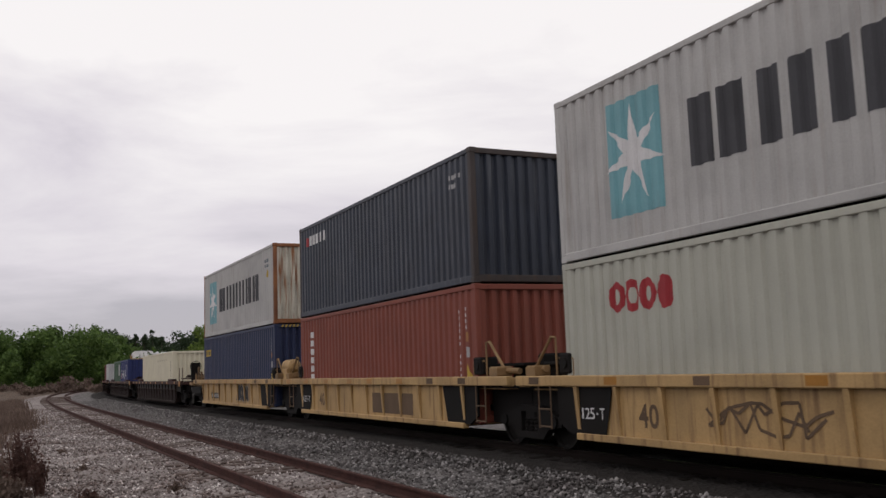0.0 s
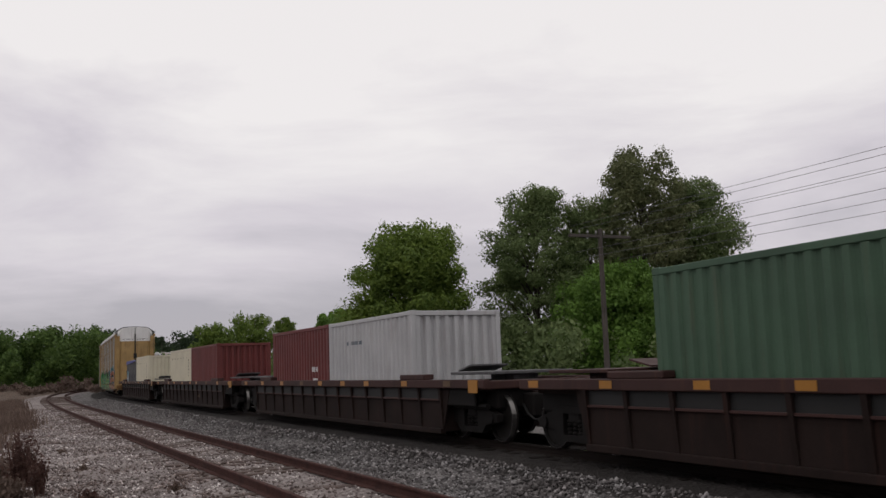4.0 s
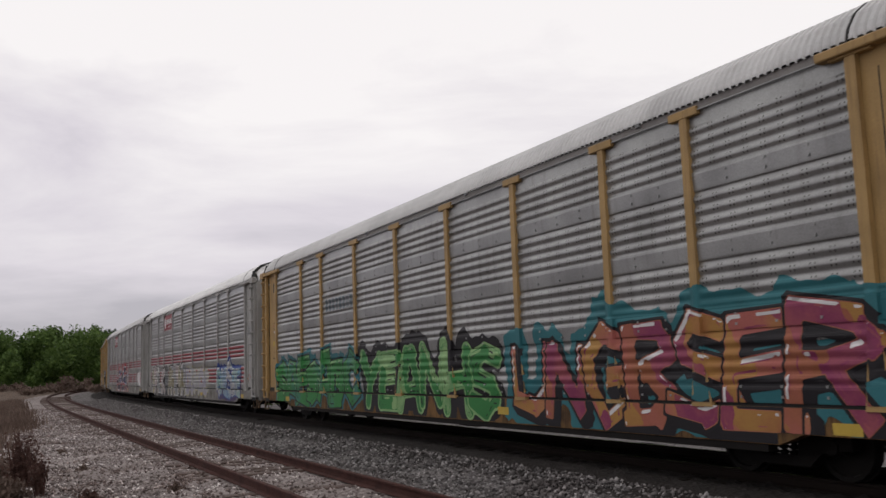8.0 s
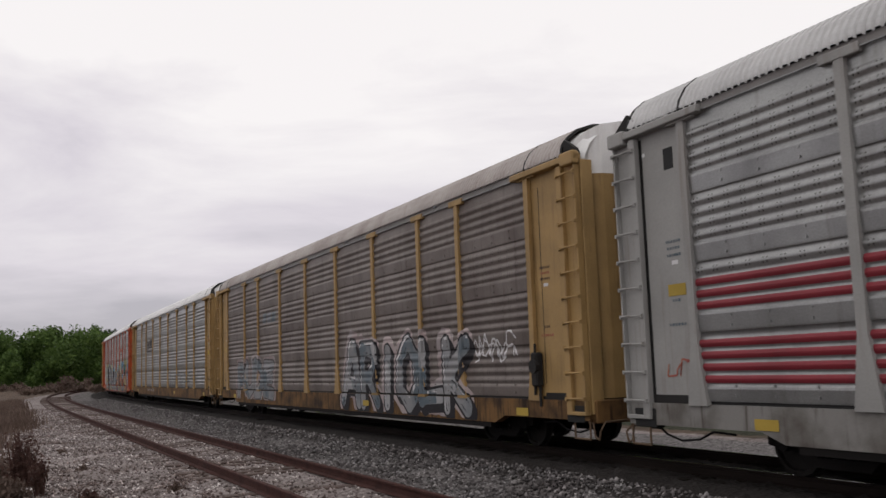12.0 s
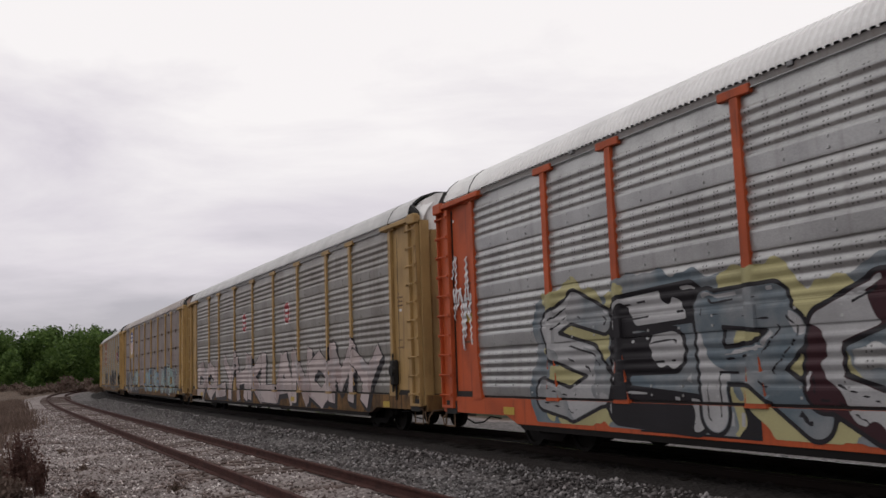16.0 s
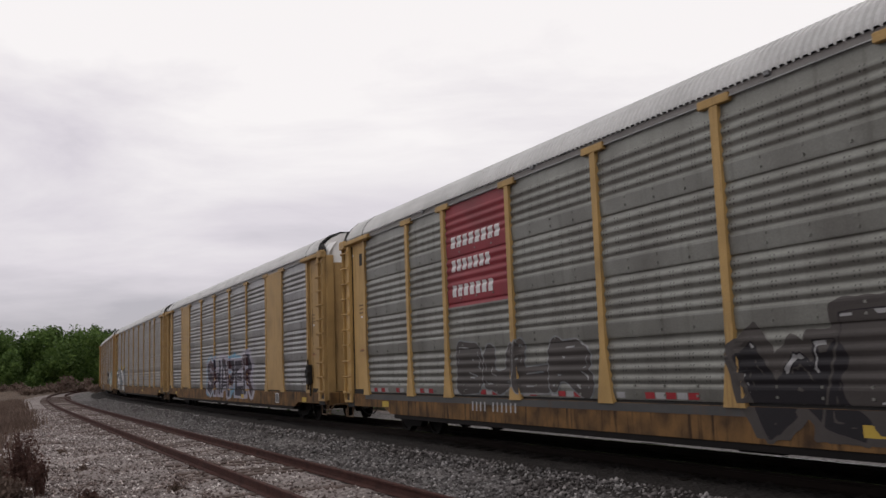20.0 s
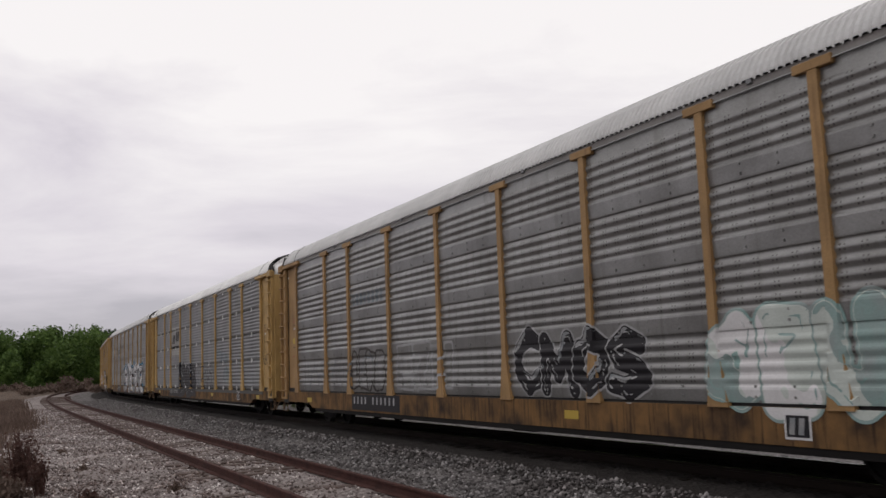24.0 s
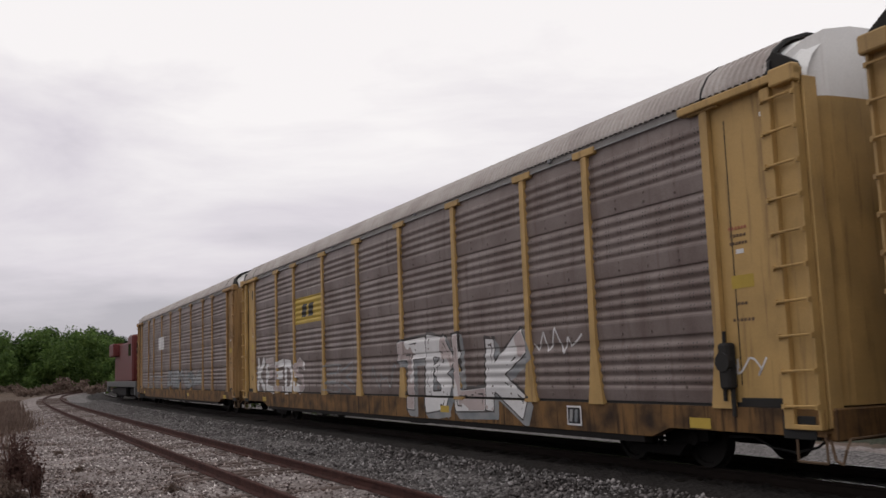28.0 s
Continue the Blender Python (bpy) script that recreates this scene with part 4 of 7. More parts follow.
BOARD_PROFILE = board_profile()


def panel_shape(width, boards=False, plain=False):
    sh = Shape()
    prof = BOARD_PROFILE if boards else PANEL_PROFILE
    if plain:
        return sh.box(-width / 2 - 0.03, width / 2 + 0.03, -0.05, 0.0, Z_PANEL0, Z_PANEL1, 0.004)
    for y, z in prof:
        sh.v += [(-width / 2, y, z), (width / 2, y, z)]
    sh.f = [(2 * i, 2 * i + 1, 2 * i + 3, 2 * i + 2) for i in range(len(prof) - 1)]
    sh.smooth = not boards
    if boards:
        return sh
    # bolt heads on the plain bands
    n = max(2, int(width / 0.62))
    for b in range(4):
        for k in range(1, n):
            x = -width / 2 + k * width / n
            for z in (BANDS[b] + 0.08, BANDS[b] + 0.21):
                sh.box(x - 0.017, x + 0.017, -0.034, -0.005, z - 0.017, z + 0.017)
    return sh


def clip_shape():
    """Short clips that hold the boards together at their seams."""
    sh = Shape()
    for z in SEAMS + [4.93]:
        sh.box(-0.022, 0.022, -0.034, 0.02, z - 0.07, z + 0.09, 0.006)
    return sh


def perforation_shape(width):
    """Columns of small dark vent holes on the ridges of a panel."""
    sh = Shape()
    n = int(width / 0.30)
    for k in range(n):
        xc = -width / 2 + (k + 0.5) * width / n
        for b in range(4):
            for z in crests(b):
                for x in (xc - 0.035, xc + 0.035):
                    for z0, z1 in ((z - 0.036, z - 0.010), (z + 0.022, z + 0.046)):
                        y0, y1 = np.interp([z0, z1], PANEL_Z, PANEL_Y) - 0.003
                        sh.add([(x - 0.009, y0, z0), (x + 0.009, y0, z0), (x + 0.009, y1, z1), (x - 0.009, y1, z1)], [(0, 1, 2, 3)])
    return sh


def post_shape():
    """A T-topped side post that spreads towards its foot."""
    sh = Shape()
    for y in (-0.075, 0.0):
        sh.v += [(-0.20, y, 0.90), (0.20, y, 0.90), (0.075, y, 1.75), (0.075, y, 4.90), (-0.075, y, 4.90), (-0.075, y, 1.75)]
    sh.f += [(0, 1, 2, 5), (5, 2, 3, 4)]
    for i in range(6):
        j = (i + 1) % 6
        sh.f.append((j, i, i + 6, j + 6))
    sh.box(-0.30, 0.30, -0.085, 0.0, 4.90, 5.02, 0.01)
    return sh


_half = [(1.50, 5.05), (1.496, 5.09), (1.46, 5.19), (1.34, 5.38), (1.14, 5.54), (0.80, 5.66)]
ROOF_SIDE = [(-y, z) for y, z in _half] + [(0.0, 5.70)] + _half[::-1]
ROOF_END = 13.30                      # where the ribbed roof stops short of the doors


def roof_shape(x0, x1, pitch=0.125, depth=0.040):
    sh = Shape()
    n = int((x1 - x0) / pitch)
    xs = []
    for i in range(n):
        x = x0 + (x1 - x0) * i / n
        p = (x1 - x0) / n
        xs += [(x, 0.0), (x + p * 0.25, depth), (x + p * 0.75, depth)]
    xs.append((x1, 0.0))
    m = len(ROOF_SIDE)
    for x, d in xs:
        for y, z in ROOF_SIDE:
            e = d
            sh.v.append((x, y * (1 + e * 0.5), z + e * 0.8))
    for i in range(len(xs) - 1):
        for j in range(m - 1):
            sh.f.append((i * m + j, i * m + m + j, i * m + m + j + 1, i * m + j + 1))
    return sh


def hood_shape():
    """The plain cap over a carrier's end doors, set in behind the ribbed roof."""
    sh = Shape()
    rows = [(ROOF_END - 0.30, 0.955, -0.035), (ROOF_END + 0.05, 0.955, -0.035), (RACK_H - 0.22, 0.93, -0.06), (RACK_H - 0.10, 0.88, -0.14)]
    m = len(ROOF_SIDE)
    for x, k, d in rows:
        for y, z in ROOF_SIDE:
            sh.v.append((x, y * k, 4.60 if z < 5.06 else z + d))
    for i in range(len(rows) - 1):
        for j in range(m - 1):
            sh.f.append((i * m + j, i * m + m + j, i * m + m + j + 1, i * m + j + 1))
    return sh


def seam_shape(x, wide=0.028, out=0.034):
    """A black strip bent over the roof across its length."""
    sh = Shape()
    m = len(ROOF_SIDE)
    for xx, o in ((x - wide, 0.0), (x - wide, out), (x + wide, out), (x + wide, 0.0)):
        for y, z in ROOF_SIDE:
            k = 1 + o / 1.5
            sh.v.append((xx, y * k, z + o * (1.0 if z > 5.15 else 0.2)))
    for i in range(3):
        for j in range(m - 1):
            sh.f.append((i * m + j, i * m + m + j, i * m + m + j + 1, i * m + j + 1))
    return sh


def flap_shape():
    """The dark gap and the folded plate at the roof's corner over the ladder."""
    sh = Shape()
    for y in (-1.475, -1.40):
        sh.v += [(ROOF_END - 0.35, y, 5.02), (ROOF_END + 0.42, y, 5.02), (ROOF_END + 0.36, y, 5.14), (ROOF_END + 0.05, y, 5.34), (ROOF_END - 0.02, y, 5.30)]
    sh.f += [(0, 1, 2, 3, 4), (9, 8, 7, 6, 5)] + [(i, (i + 1) % 5, 5 + (i + 1) % 5, 5 + i) for i in range(5)]
    return sh


def door_shape(side, z0, z1, x):
    """Half of an end door, between two heights, with folded edges; side -1 or 1."""
    sh = Shape()
    top = [(abs(y) * 0.985, z - 0.022) for y, z in ROOF_SIDE[::-1] if y >= 0][::-1]
    ys = [0.03, 0.55, 0.97, 1.19, 1.35, 1.42]
    tops = [min(z1, float(np.interp(y, [p[0] for p in top], [p[1] for p in top]))) for y in ys]
    bend = [0.0, 0.0, -0.03, -0.12, -0.28, -0.42]
    n = len(ys)
    for back in (0.0, -0.06):
        for y, t, b in zip(ys, tops, bend):
            sh.v += [(x + b + back, side * y, z0), (x + b + back, side * y, t)]
    for i in range(n - 1):
        f = (2 * i, 2 * i + 2, 2 * i + 3, 2 * i + 1)
        sh.f.append(f if side > 0 else f[::-1])
    sh.f += [(0, 1, 2 * n + 1, 2 * n)]
    return sh


def sill_shape():
    """The channel along a carrier's side, shallower over its ends."""
    sh = Shape()
    stations = [(-RACK_H + 0.1, 0.60), (-10.9, 0.60), (-10.5, Z_SILL0), (10.5, Z_SILL0), (10.9, 0.60), (RACK_H - 0.1, 0.60)]
    n = 8
    for x, lo in stations:
        sh.v += [(x, y, z) for y, z in [(-0.05, lo), (-0.05, Z_SILL1), (0.16, Z_SILL1), (0.16, Z_SILL1 - 0.04), (0.0, Z_SILL1 - 0.04), (0.0, lo + 0.04), (0.12, lo + 0.04), (0.12, lo)]]
    for i in range(len(stations) - 1):
        for k in range(n):
            j = (k + 1) % n
            sh.f.append((i * n + j, i * n + k, i * n + n + k, i * n + n + j))
    return sh


def ladder_shape():
    """A ladder on its own narrow plate: a broad inner stringer, a thin outer one and bracketed rungs."""
    sh = Shape()
    sh.box(-0.10, 0.06, -0.05, 0.05, 0.72, 4.90, 0.010).box(0.43, 0.47, -0.05, 0.10, 0.72, 4.90, 0.008).box(0.06, 0.43, 0.03, 0.05, 0.72, 4.90)
    for k in range(10):
        z = 0.95 + k * 0.42
        sh.tube((-0.06, -0.075, z), (0.47, -0.075, z + 0.01), 0.017, 6).box(-0.08, -0.04, -0.09, -0.03, z - 0.03, z + 0.03).box(0.43, 0.47, -0.09, -0.03, z - 0.03, z + 0.03)
    sh.box(-0.10, 0.47, -0.05, 0.05, 0.68, 0.74, 0.01)
    return sh


def car_carrier(index, label, paint, panel, roof, hood=None, end_paint=None, panels=None, stripes=False, sill=None, boards=False, shift=0.0, plain=()):
    """A covered wagon for motor cars. panels: other materials for some panels, by their number from the rear."""
    u = FIRST + PITCH * index + shift
    w = thing("car_carrier_wagon", label, "rail wagon", "car carriers of the train")
    hood, end_paint = hood or ROOF_WHITE, end_paint or paint
    sill = sill or {PALE: GREY_SILL, TAN: DIRTY_SILL, OCHRE: DIRTY_SILL, RUST_TAN: DIRTY_SILL}.get(paint, paint)
    panels = panels or {}
    head_z = 4.50 if index == 0 else 4.72
    for y, rz in ((-1, 0), (1, 180)):
        for i in range(len(POST_X) - 1):
            x0, x1 = POST_X[i], POST_X[i + 1]
            wd = round(x1 - x0 - 0.06, 2)
            mat = panels.get(i if y < 0 else 8 - i, panel)
            flat = (i if y < 0 else 8 - i) in plain
            part("side_panel", MESHES.get(("panel", wd, boards, flat)) or crease_bands(panel_shape(wd, boards, flat).mesh("side_panel")), mat, w, key=("panel", wd, boards, flat), at=pose((x0 + x1) / 2, y * 1.45, 0, 0, 0, rz))
            if y < 0 and boards:
                part("seam_clip", clip_shape(), WHITE if panel is GALV_DARK else MUD, w, key="rack_seam_clip", at=pose((x0 + x1) / 2, y * 1.45, 0))
            if y < 0 and not boards and not flat:
                tagged(part("perforation", perforation_shape(wd), VENT_DARK, w, key=("vents", wd), at=pose((x0 + x1) / 2, y * 1.45, 0, 0, 0, rz)), "columns of small dark vent holes", kind="stuff")
            if stripes:
                st = Shape()
                for z0, z1 in stripes:
                    zs = [z0] + [z for z in PANEL_Z if z0 < z < z1] + [z1]
                    for a, b in zip(zs[:-1], zs[1:]):
                        ya, yb = np.interp([a, b], PANEL_Z, PANEL_Y) - 0.004
                        st.add([(-wd / 2, ya, a), (wd / 2, ya, a), (wd / 2, yb, b), (-wd / 2, yb, b)], [(0, 1, 2, 3)])
                part("stripe", st, RED_STRIPE, w, "dull red stripes along the panel", key=("stripe", wd, len(stripes)), at=pose((x0 + x1) / 2, y * 1.45, 0, 0, 0, rz))
        for x in POST_X:
            part("post", post_shape(), paint, w, key="rack_post", at=pose(x, y * 1.44, 0, 0, 0, rz))
        part("side_sill", sill_shape(), sill, w, key="rack_sill", at=pose(0, y * 1.43, 0, 0, 0, rz))
        part("sill_flange", Shape().box(-10.3, 10.3, -0.035, 0.12, Z_SILL0 - 0.10, Z_SILL0, 0.006), DARK_STEEL, w, "black lower flange", key="rack_flange", at=pose(0, y * 1.43, 0, 0, 0, rz))
        part("eave_rail", Shape().box(-RACK_H + 1.9, RACK_H - 1.9, -0.052, -0.034, 4.955, 4.970), GALV, w, "pale strip under the eaves", key="rack_eave_rail", at=pose(0, y * 1.45, 0, 0, 0, rz))
        for x in POST_X[1:-1:2]:
            part("eave_clip", Shape().box(-0.05, 0.05, -0.075, 0.0, 5.02, 5.09, 0.01), GALV_DARK, w, key="rack_clip", at=pose(x + 1.0, y * 1.45, 0, 0, 0, rz))
        part("eave", Shape().box(-RACK_H + 0.9, RACK_H - 0.9, -0.036, 0.05, 4.975, 5.075, 0.006), EAVE_GREY, w, "grey strip between panels and roof", key="rack_eave", at=pose(0, y * 1.45, 0, 0, 0, rz))
        for e in (-1, 1):
            part("end_plate", Shape().box(-0.56, 1.06, -0.012, 0.02, 0.70, 4.93).box(0.50, 0.60, -0.03, 0.02, 0.70, 4.93, 0.01).box(1.0, 1.08, -0.012, 0.22, 0.70, 4.93, 0.01), end_paint, w, key="rack_end_plate",
                 at=pose(e * 12.66, y * 1.42, 0) @ Matrix.Diagonal((e, -y, 1, 1)))
            part("end_box", Shape().box(-0.26, 0.26, -0.058, 0.10, 0.56, 0.84, 0.012), BLACK, w, "black jacking pocket", key="rack_pocket", at=pose(e * 13.3, y * 1.43, 0, 0, 0, rz))
            part("foot_band", Shape().box(-0.62, 0.72, -0.02, 0.05, 0.915, 1.04, 0.01), GRIME, w, "grime-black band over the sill", key="rack_foot", at=pose(e * 12.95, y * 1.425, 0, 0, 0, rz))
            # black strips on the plate paint the shade of gap and groove
            part("plate_slit", Shape().box(-0.05, 0.05, -0.016, 0.0, 1.02, 4.88) if e < 0 else Shape().box(-0.012, 0.012, -0.016, 0.0, 1.05, 4.88).box(-0.85, -0.835, -0.016, 0.0, 1.2, 4.7),
                 BLACK, w, "black strip for the shade of a slit beside the ladder", key=("rack_slit", e), at=pose(e * (13.12 if e < 0 else 13.2), y * 1.42, 0, 0, 0, rz))
            if e < 0 and index % 2 == 0:
                part("plate_hole", Shape().box(-0.11, 0.11, -0.016, 0.0, 4.30, 4.62), BLACK, w, "dark hole in the end plate", key="rack_hole", at=pose(e * 12.45, y * 1.42, 0, 0, 0, rz))
            if e > 0 and y < 0 and index in (8, 9, 14, 3, 6):
                part("hand_brake", Shape().box(-0.10, 0.10, -0.16, 0.0, 1.15, 1.75, 0.03).tube((0, -0.18, 1.5), (0, -0.1, 1.5), 0.13, 10).tube((-0.06, -0.1, 1.0), (0.02, -0.12, 1.9), 0.025, 6).tube((0.05, -0.06, 0.8), (0.05, -0.06, 1.2), 0.03, 6), GRIME, w, "grimy hand brake", key="rack_brake", at=pose(12.2, -1.44, 0))
            if y < 0:
                lv = Shape()
                pts = [(-0.45, -1.40, 0.60), (-0.05, -1.42, 0.56), (0.0, -1.42, 0.34), (0.10, -1.42, 0.30), (0.16, -1.42, 0.46), (0.12, -1.30, 0.58), (0.18, -0.3, 0.62)]
                for p, q in zip(pts[:-1], pts[1:]):
                    lv.tube(p, q, 0.016, 6)
                part("uncoupling_lever", lv, MUD, w, "bent uncoupling lever", key="rack_lever", at=pose(e * 13.75, 0, 0) @ Matrix.Diagonal((e, 1, 1, 1)))
                part("end_step", Shape().tube((-0.22, 0, 0.30), (0.22, 0, 0.30), 0.018, 6).tube((-0.22, 0, 0.30), (-0.22, 0, 0.62), 0.016, 6).tube((0.22, 0, 0.30), (0.22, 0, 0.62), 0.016, 6), MUD, w, "stirrup step below the ladder", key="rack_step", at=pose(e * 13.45, -1.46, 0))
                cb = Shape()
                pts = [(0.0, 0.60), (0.25, 0.44), (0.6, 0.36), (1.0, 0.40), (1.3, 0.52), (1.75, 0.50)]
                for p, q in zip(pts[:-1], pts[1:]):
                    cb.tube((p[0], 0, p[1]), (q[0], 0, q[1]), 0.017, 6)
                part("slack_hose", cb, BLACK, w, "slack black hose under the end", key="rack_hose", at=pose(e * 13.5, -1.15, 0) @ Matrix.Diagonal((-e, 1, 1, 1)))
            part("end_beam", Shape().box(-1.12, 1.02, -0.13, 0.03, 4.93, 5.04, 0.015).box(0.62, 1.02, -0.15, 0.0, 4.86, 5.08, 0.02), end_paint, w, key="rack_end_beam", at=pose(e * 12.72, y * 1.45, 0) @ Matrix.Diagonal((e, -y, 1, 1)))
            part("ladder", ladder_shape(), end_paint, w, key="rack_ladder", at=pose(e * 13.22, y * 1.49, 0) @ Matrix.Diagonal((e, -y, 1, 1)))
    part("roof", roof_shape(-ROOF_END, ROOF_END), roof, w, "cross-ribbed metal roof with rounded eaves", key="rack_roof")
    for e in (1, -1):
        m = pose(0, 0, 0, 0, 0, 0 if e > 0 else 180)
        part("roof_hood", hood_shape(), hood, w, "plain pale roof end", key="rack_hood", at=m)
        part("roof_seam", seam_shape(ROOF_END - 0.02), BLACK, w, "black strip round the roof's end", key="rack_seam_end", at=m)
        part("roof_seam", seam_shape(ROOF_END - 1.25, 0.012, 0.036), BLACK, w, "black joint across the roof", key="rack_seam_in", at=m)
        for y in (1, -1):
            part("corner_flap", flap_shape(), GRIME, w, "dark folded flap at the roof's corner", key="rack_flap", at=m @ Matrix.Diagonal((1, y, 1, 1)))
        for s in (-1, 1):
            d = part("end_door", door_shape(s, 0.95, head_z, RACK_H - 0.05), end_paint, w, key=("rack_door", s, head_z), at=m)
            part("door_head", door_shape(s, head_z, 5.75, RACK_H - 0.05), WHITE if hood is ROOF_WHITE else hood, d, "white top of the end door" if hood is ROOF_WHITE else "rust-stained pale top of the end door", key=("rack_head", s, head_z))
        part("door_rod", Shape().box(RACK_H - 0.03, RACK_H + 0.05, -0.045, 0.045, 1.0, 5.1, 0.01).box(RACK_H, RACK_H + 0.09, -0.12, 0.12, 3.1, 3.5, 0.02).box(RACK_H, RACK_H + 0.09, -0.12, 0.12, 1.5, 1.9, 0.02),
             BLACK, w, "black locking rod", key="rack_rod", at=m)
        part("end_sill", Shape().box(RACK_H - 0.35, RACK_H - 0.02, -1.40, 1.40, 0.55, 0.93, 0.02), sill, w, key="rack_end_sill", at=m)
        bogie(w, e * 10.1, 0.42, 1.70, 1.0, False)
        coupler(w, e * (RACK_H - 0.25), e)
    if boards or index == 8:
        for y in (-1, 1):
            part("sill_skirt", Shape().box(-12.2, 12.2, -0.0025, 0.0025, 0.79, 0.915), SKIRT_GREY, w, "dark grey strip along the sill's head", key="rack_skirt", at=pose(0, y * 1.4815, 0))
    # black strip behind the slot paints in its shade
    part("sill_gap", Shape().box(-RACK_H + 0.7, RACK_H - 0.7, -1.44, -1.41, 0.90, 0.98).box(-RACK_H + 0.7, RACK_H - 0.7, 1.41, 1.44, 0.90, 0.98), BLACK, w, "black strip for the shade in the slot over the sill", key="rack_gap")
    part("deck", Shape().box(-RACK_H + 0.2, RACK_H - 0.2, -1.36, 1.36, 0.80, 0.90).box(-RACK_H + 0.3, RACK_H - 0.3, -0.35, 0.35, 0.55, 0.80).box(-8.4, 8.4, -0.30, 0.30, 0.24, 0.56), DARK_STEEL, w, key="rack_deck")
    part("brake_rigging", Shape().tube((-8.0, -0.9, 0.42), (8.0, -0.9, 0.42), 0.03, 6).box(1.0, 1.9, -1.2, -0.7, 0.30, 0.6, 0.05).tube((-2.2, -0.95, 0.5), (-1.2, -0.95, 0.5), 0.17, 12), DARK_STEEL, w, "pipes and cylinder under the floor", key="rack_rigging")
    MOVERS.append((w, u, 9.9, Matrix.Identity(4)))
    return w


STRIPE_Z = [(c - 0.05, c + 0.052) for c in crests(0) + crests(1)[:3]]
RACKS = [
    car_carrier(0, "grey ribbed car carrier with tan posts and bright wall painting", TAN, GALV, ROOF),
    car_carrier(1, "pale grey car carrier with dull red stripes", PALE, GALV, ROOF_WHITE, stripes=STRIPE_Z),
    car_carrier(2, "pale grey car carrier with dull red stripes and blue scrawl", PALE, GALV, ROOF, stripes=STRIPE_Z),
    car_carrier(3, "grimy brown-grey car carrier with tan posts", TAN, GALV_GRIME, ROOF_GRIMY),
    car_carrier(4, "grey ribbed car carrier with rusty tan posts", TAN, GALV, ROOF_WHITE),
    car_carrier(5, "grey car carrier with orange posts and ends", ORANGE, GALV_BRIGHT, ROOF_WHITE),
    car_carrier(6, "grey car carrier with tan posts and whitewashed letters", TAN, GALV_BROWN, ROOF),
    car_carrier(7, "brown-grimed car carrier with yellow posts and ends", OCHRE, GALV_RUST, ROOF_GRIMY, hood=RUSTY_HOOD, boards=True),
    car_carrier(8, "grey-brown car carrier with yellow posts and a red panel", OCHRE, GALV_GREEN, ROOF),
    car_carrier(9, "grey car carrier with broad plain tan panels", TAN, GALV_DULL, ROOF, panels={1: TAN, 7: TAN}, plain=(1, 7), shift=0.54),
    car_carrier(10, "grey car carrier with tan posts and black and white scrawl", TAN, GALV_BROWN, ROOF),
    car_carrier(11, "grey ribbed car carrier with rusty tan posts", RUST_TAN, GALV_DULL, ROOF),
    car_carrier(12, "dark grey car carrier with a pale roof", OCHRE, GALV_DARK, ROOF_WHITE, boards=True),
    car_carrier(13, "grey car carrier with tan posts and swollen white letters", TAN, GALV_DULL, ROOF),
    car_carrier(14, "brown-grey car carrier with pale yellow posts", OCHRE, GALV_RUST, ROOF_GRIMY),
    car_carrier(15, "dull grey car carrier at the train's rear", RUST_TAN, GALV_RUST, ROOF_GRIMY),
]


# ================= the engine at the rear =================
def locomotive():
    loco = thing("locomotive", "dark red diesel engine pushing at the train's rear", "locomotive")
    red = surface("engine_red_paint", (0.14, 0.016, 0.015), 0.5, 0.0, 0.2, streak=0.2)
    grey = surface("engine_grey_paint", (0.10, 0.10, 0.10), 0.6, 0.0, 0.2)
    glass = surface("engine_window", (0.02, 0.025, 0.03), 0.1, 0.0, 0.05, spec=0.8)
    part("frame", Shape().box(-10.6, 10.6, -1.5, 1.5, 0.95, 1.35, 0.03), grey, loco)
    part("hood", Shape().box(-9.6, 5.6, -0.95, 0.95, 1.35, 4.3, 0.06), red, loco)
    part("cab", Shape().box(5.65, 8.4, -1.5, 1.5, 1.35, 4.55, 0.12), red, loco)
    part("nose", Shape().box(8.4, 10.0, -0.95, 0.95, 1.35, 3.0, 0.15), red, loco)
    part("radiator", Shape().box(-9.5, -6.0, -1.45, 1.45, 3.4, 4.45, 0.08), red, loco)
    part("fuel_tank", Shape().box(-3.2, 3.2, -1.35, 1.35, 0.25, 0.95, 0.1), DARK_STEEL, loco)
    for y in (-1, 1):
        part("side_window", Shape().box(6.3, 7.7, -0.02, 0.02, 3.1, 3.95, 0.01), glass, loco, at=pose(0, y * 1.5, 0))
        for e in (-1, 1):
            part("step_well", Shape().box(-0.35, 0.35, -0.1, 0.1, 0.45, 0.95, 0.02), grey, loco, at=pose(e * 10.1, y * 1.4, 0))
    part("windscreen", Shape().box(8.38, 8.43, -1.2, 1.2, 3.25, 4.05, 0.01), glass, loco)
    part("plough", Shape().box(10.4, 10.75, -1.4, 1.4, 0.25, 0.95, 0.08), grey, loco)
    for x in (-6.8, 6.8):
        for k in (-1.9, 0, 1.9):
            for y in (-0.8, 0.8):
                part("wheel", wheel_shape(0.52), WHEEL, loco, key=("wheel_mesh", 0.52), at=pose(x + k, y, 0.52, 0, 0, 0 if y < 0 else 180))
        for y in (-1, 1):
            part("side_frame", Shape().box(-2.6, 2.6, -0.1, 0.1, 0.35, 0.85, 0.08), DARK_STEEL, loco, at=pose(x, y * 1.05, 0))
    coupler(loco, 10.5, 1)
    MOVERS.append((loco, FIRST + PITCH * 15.5 + 11.2, 6.8, Matrix.Identity(4)))


locomotive()


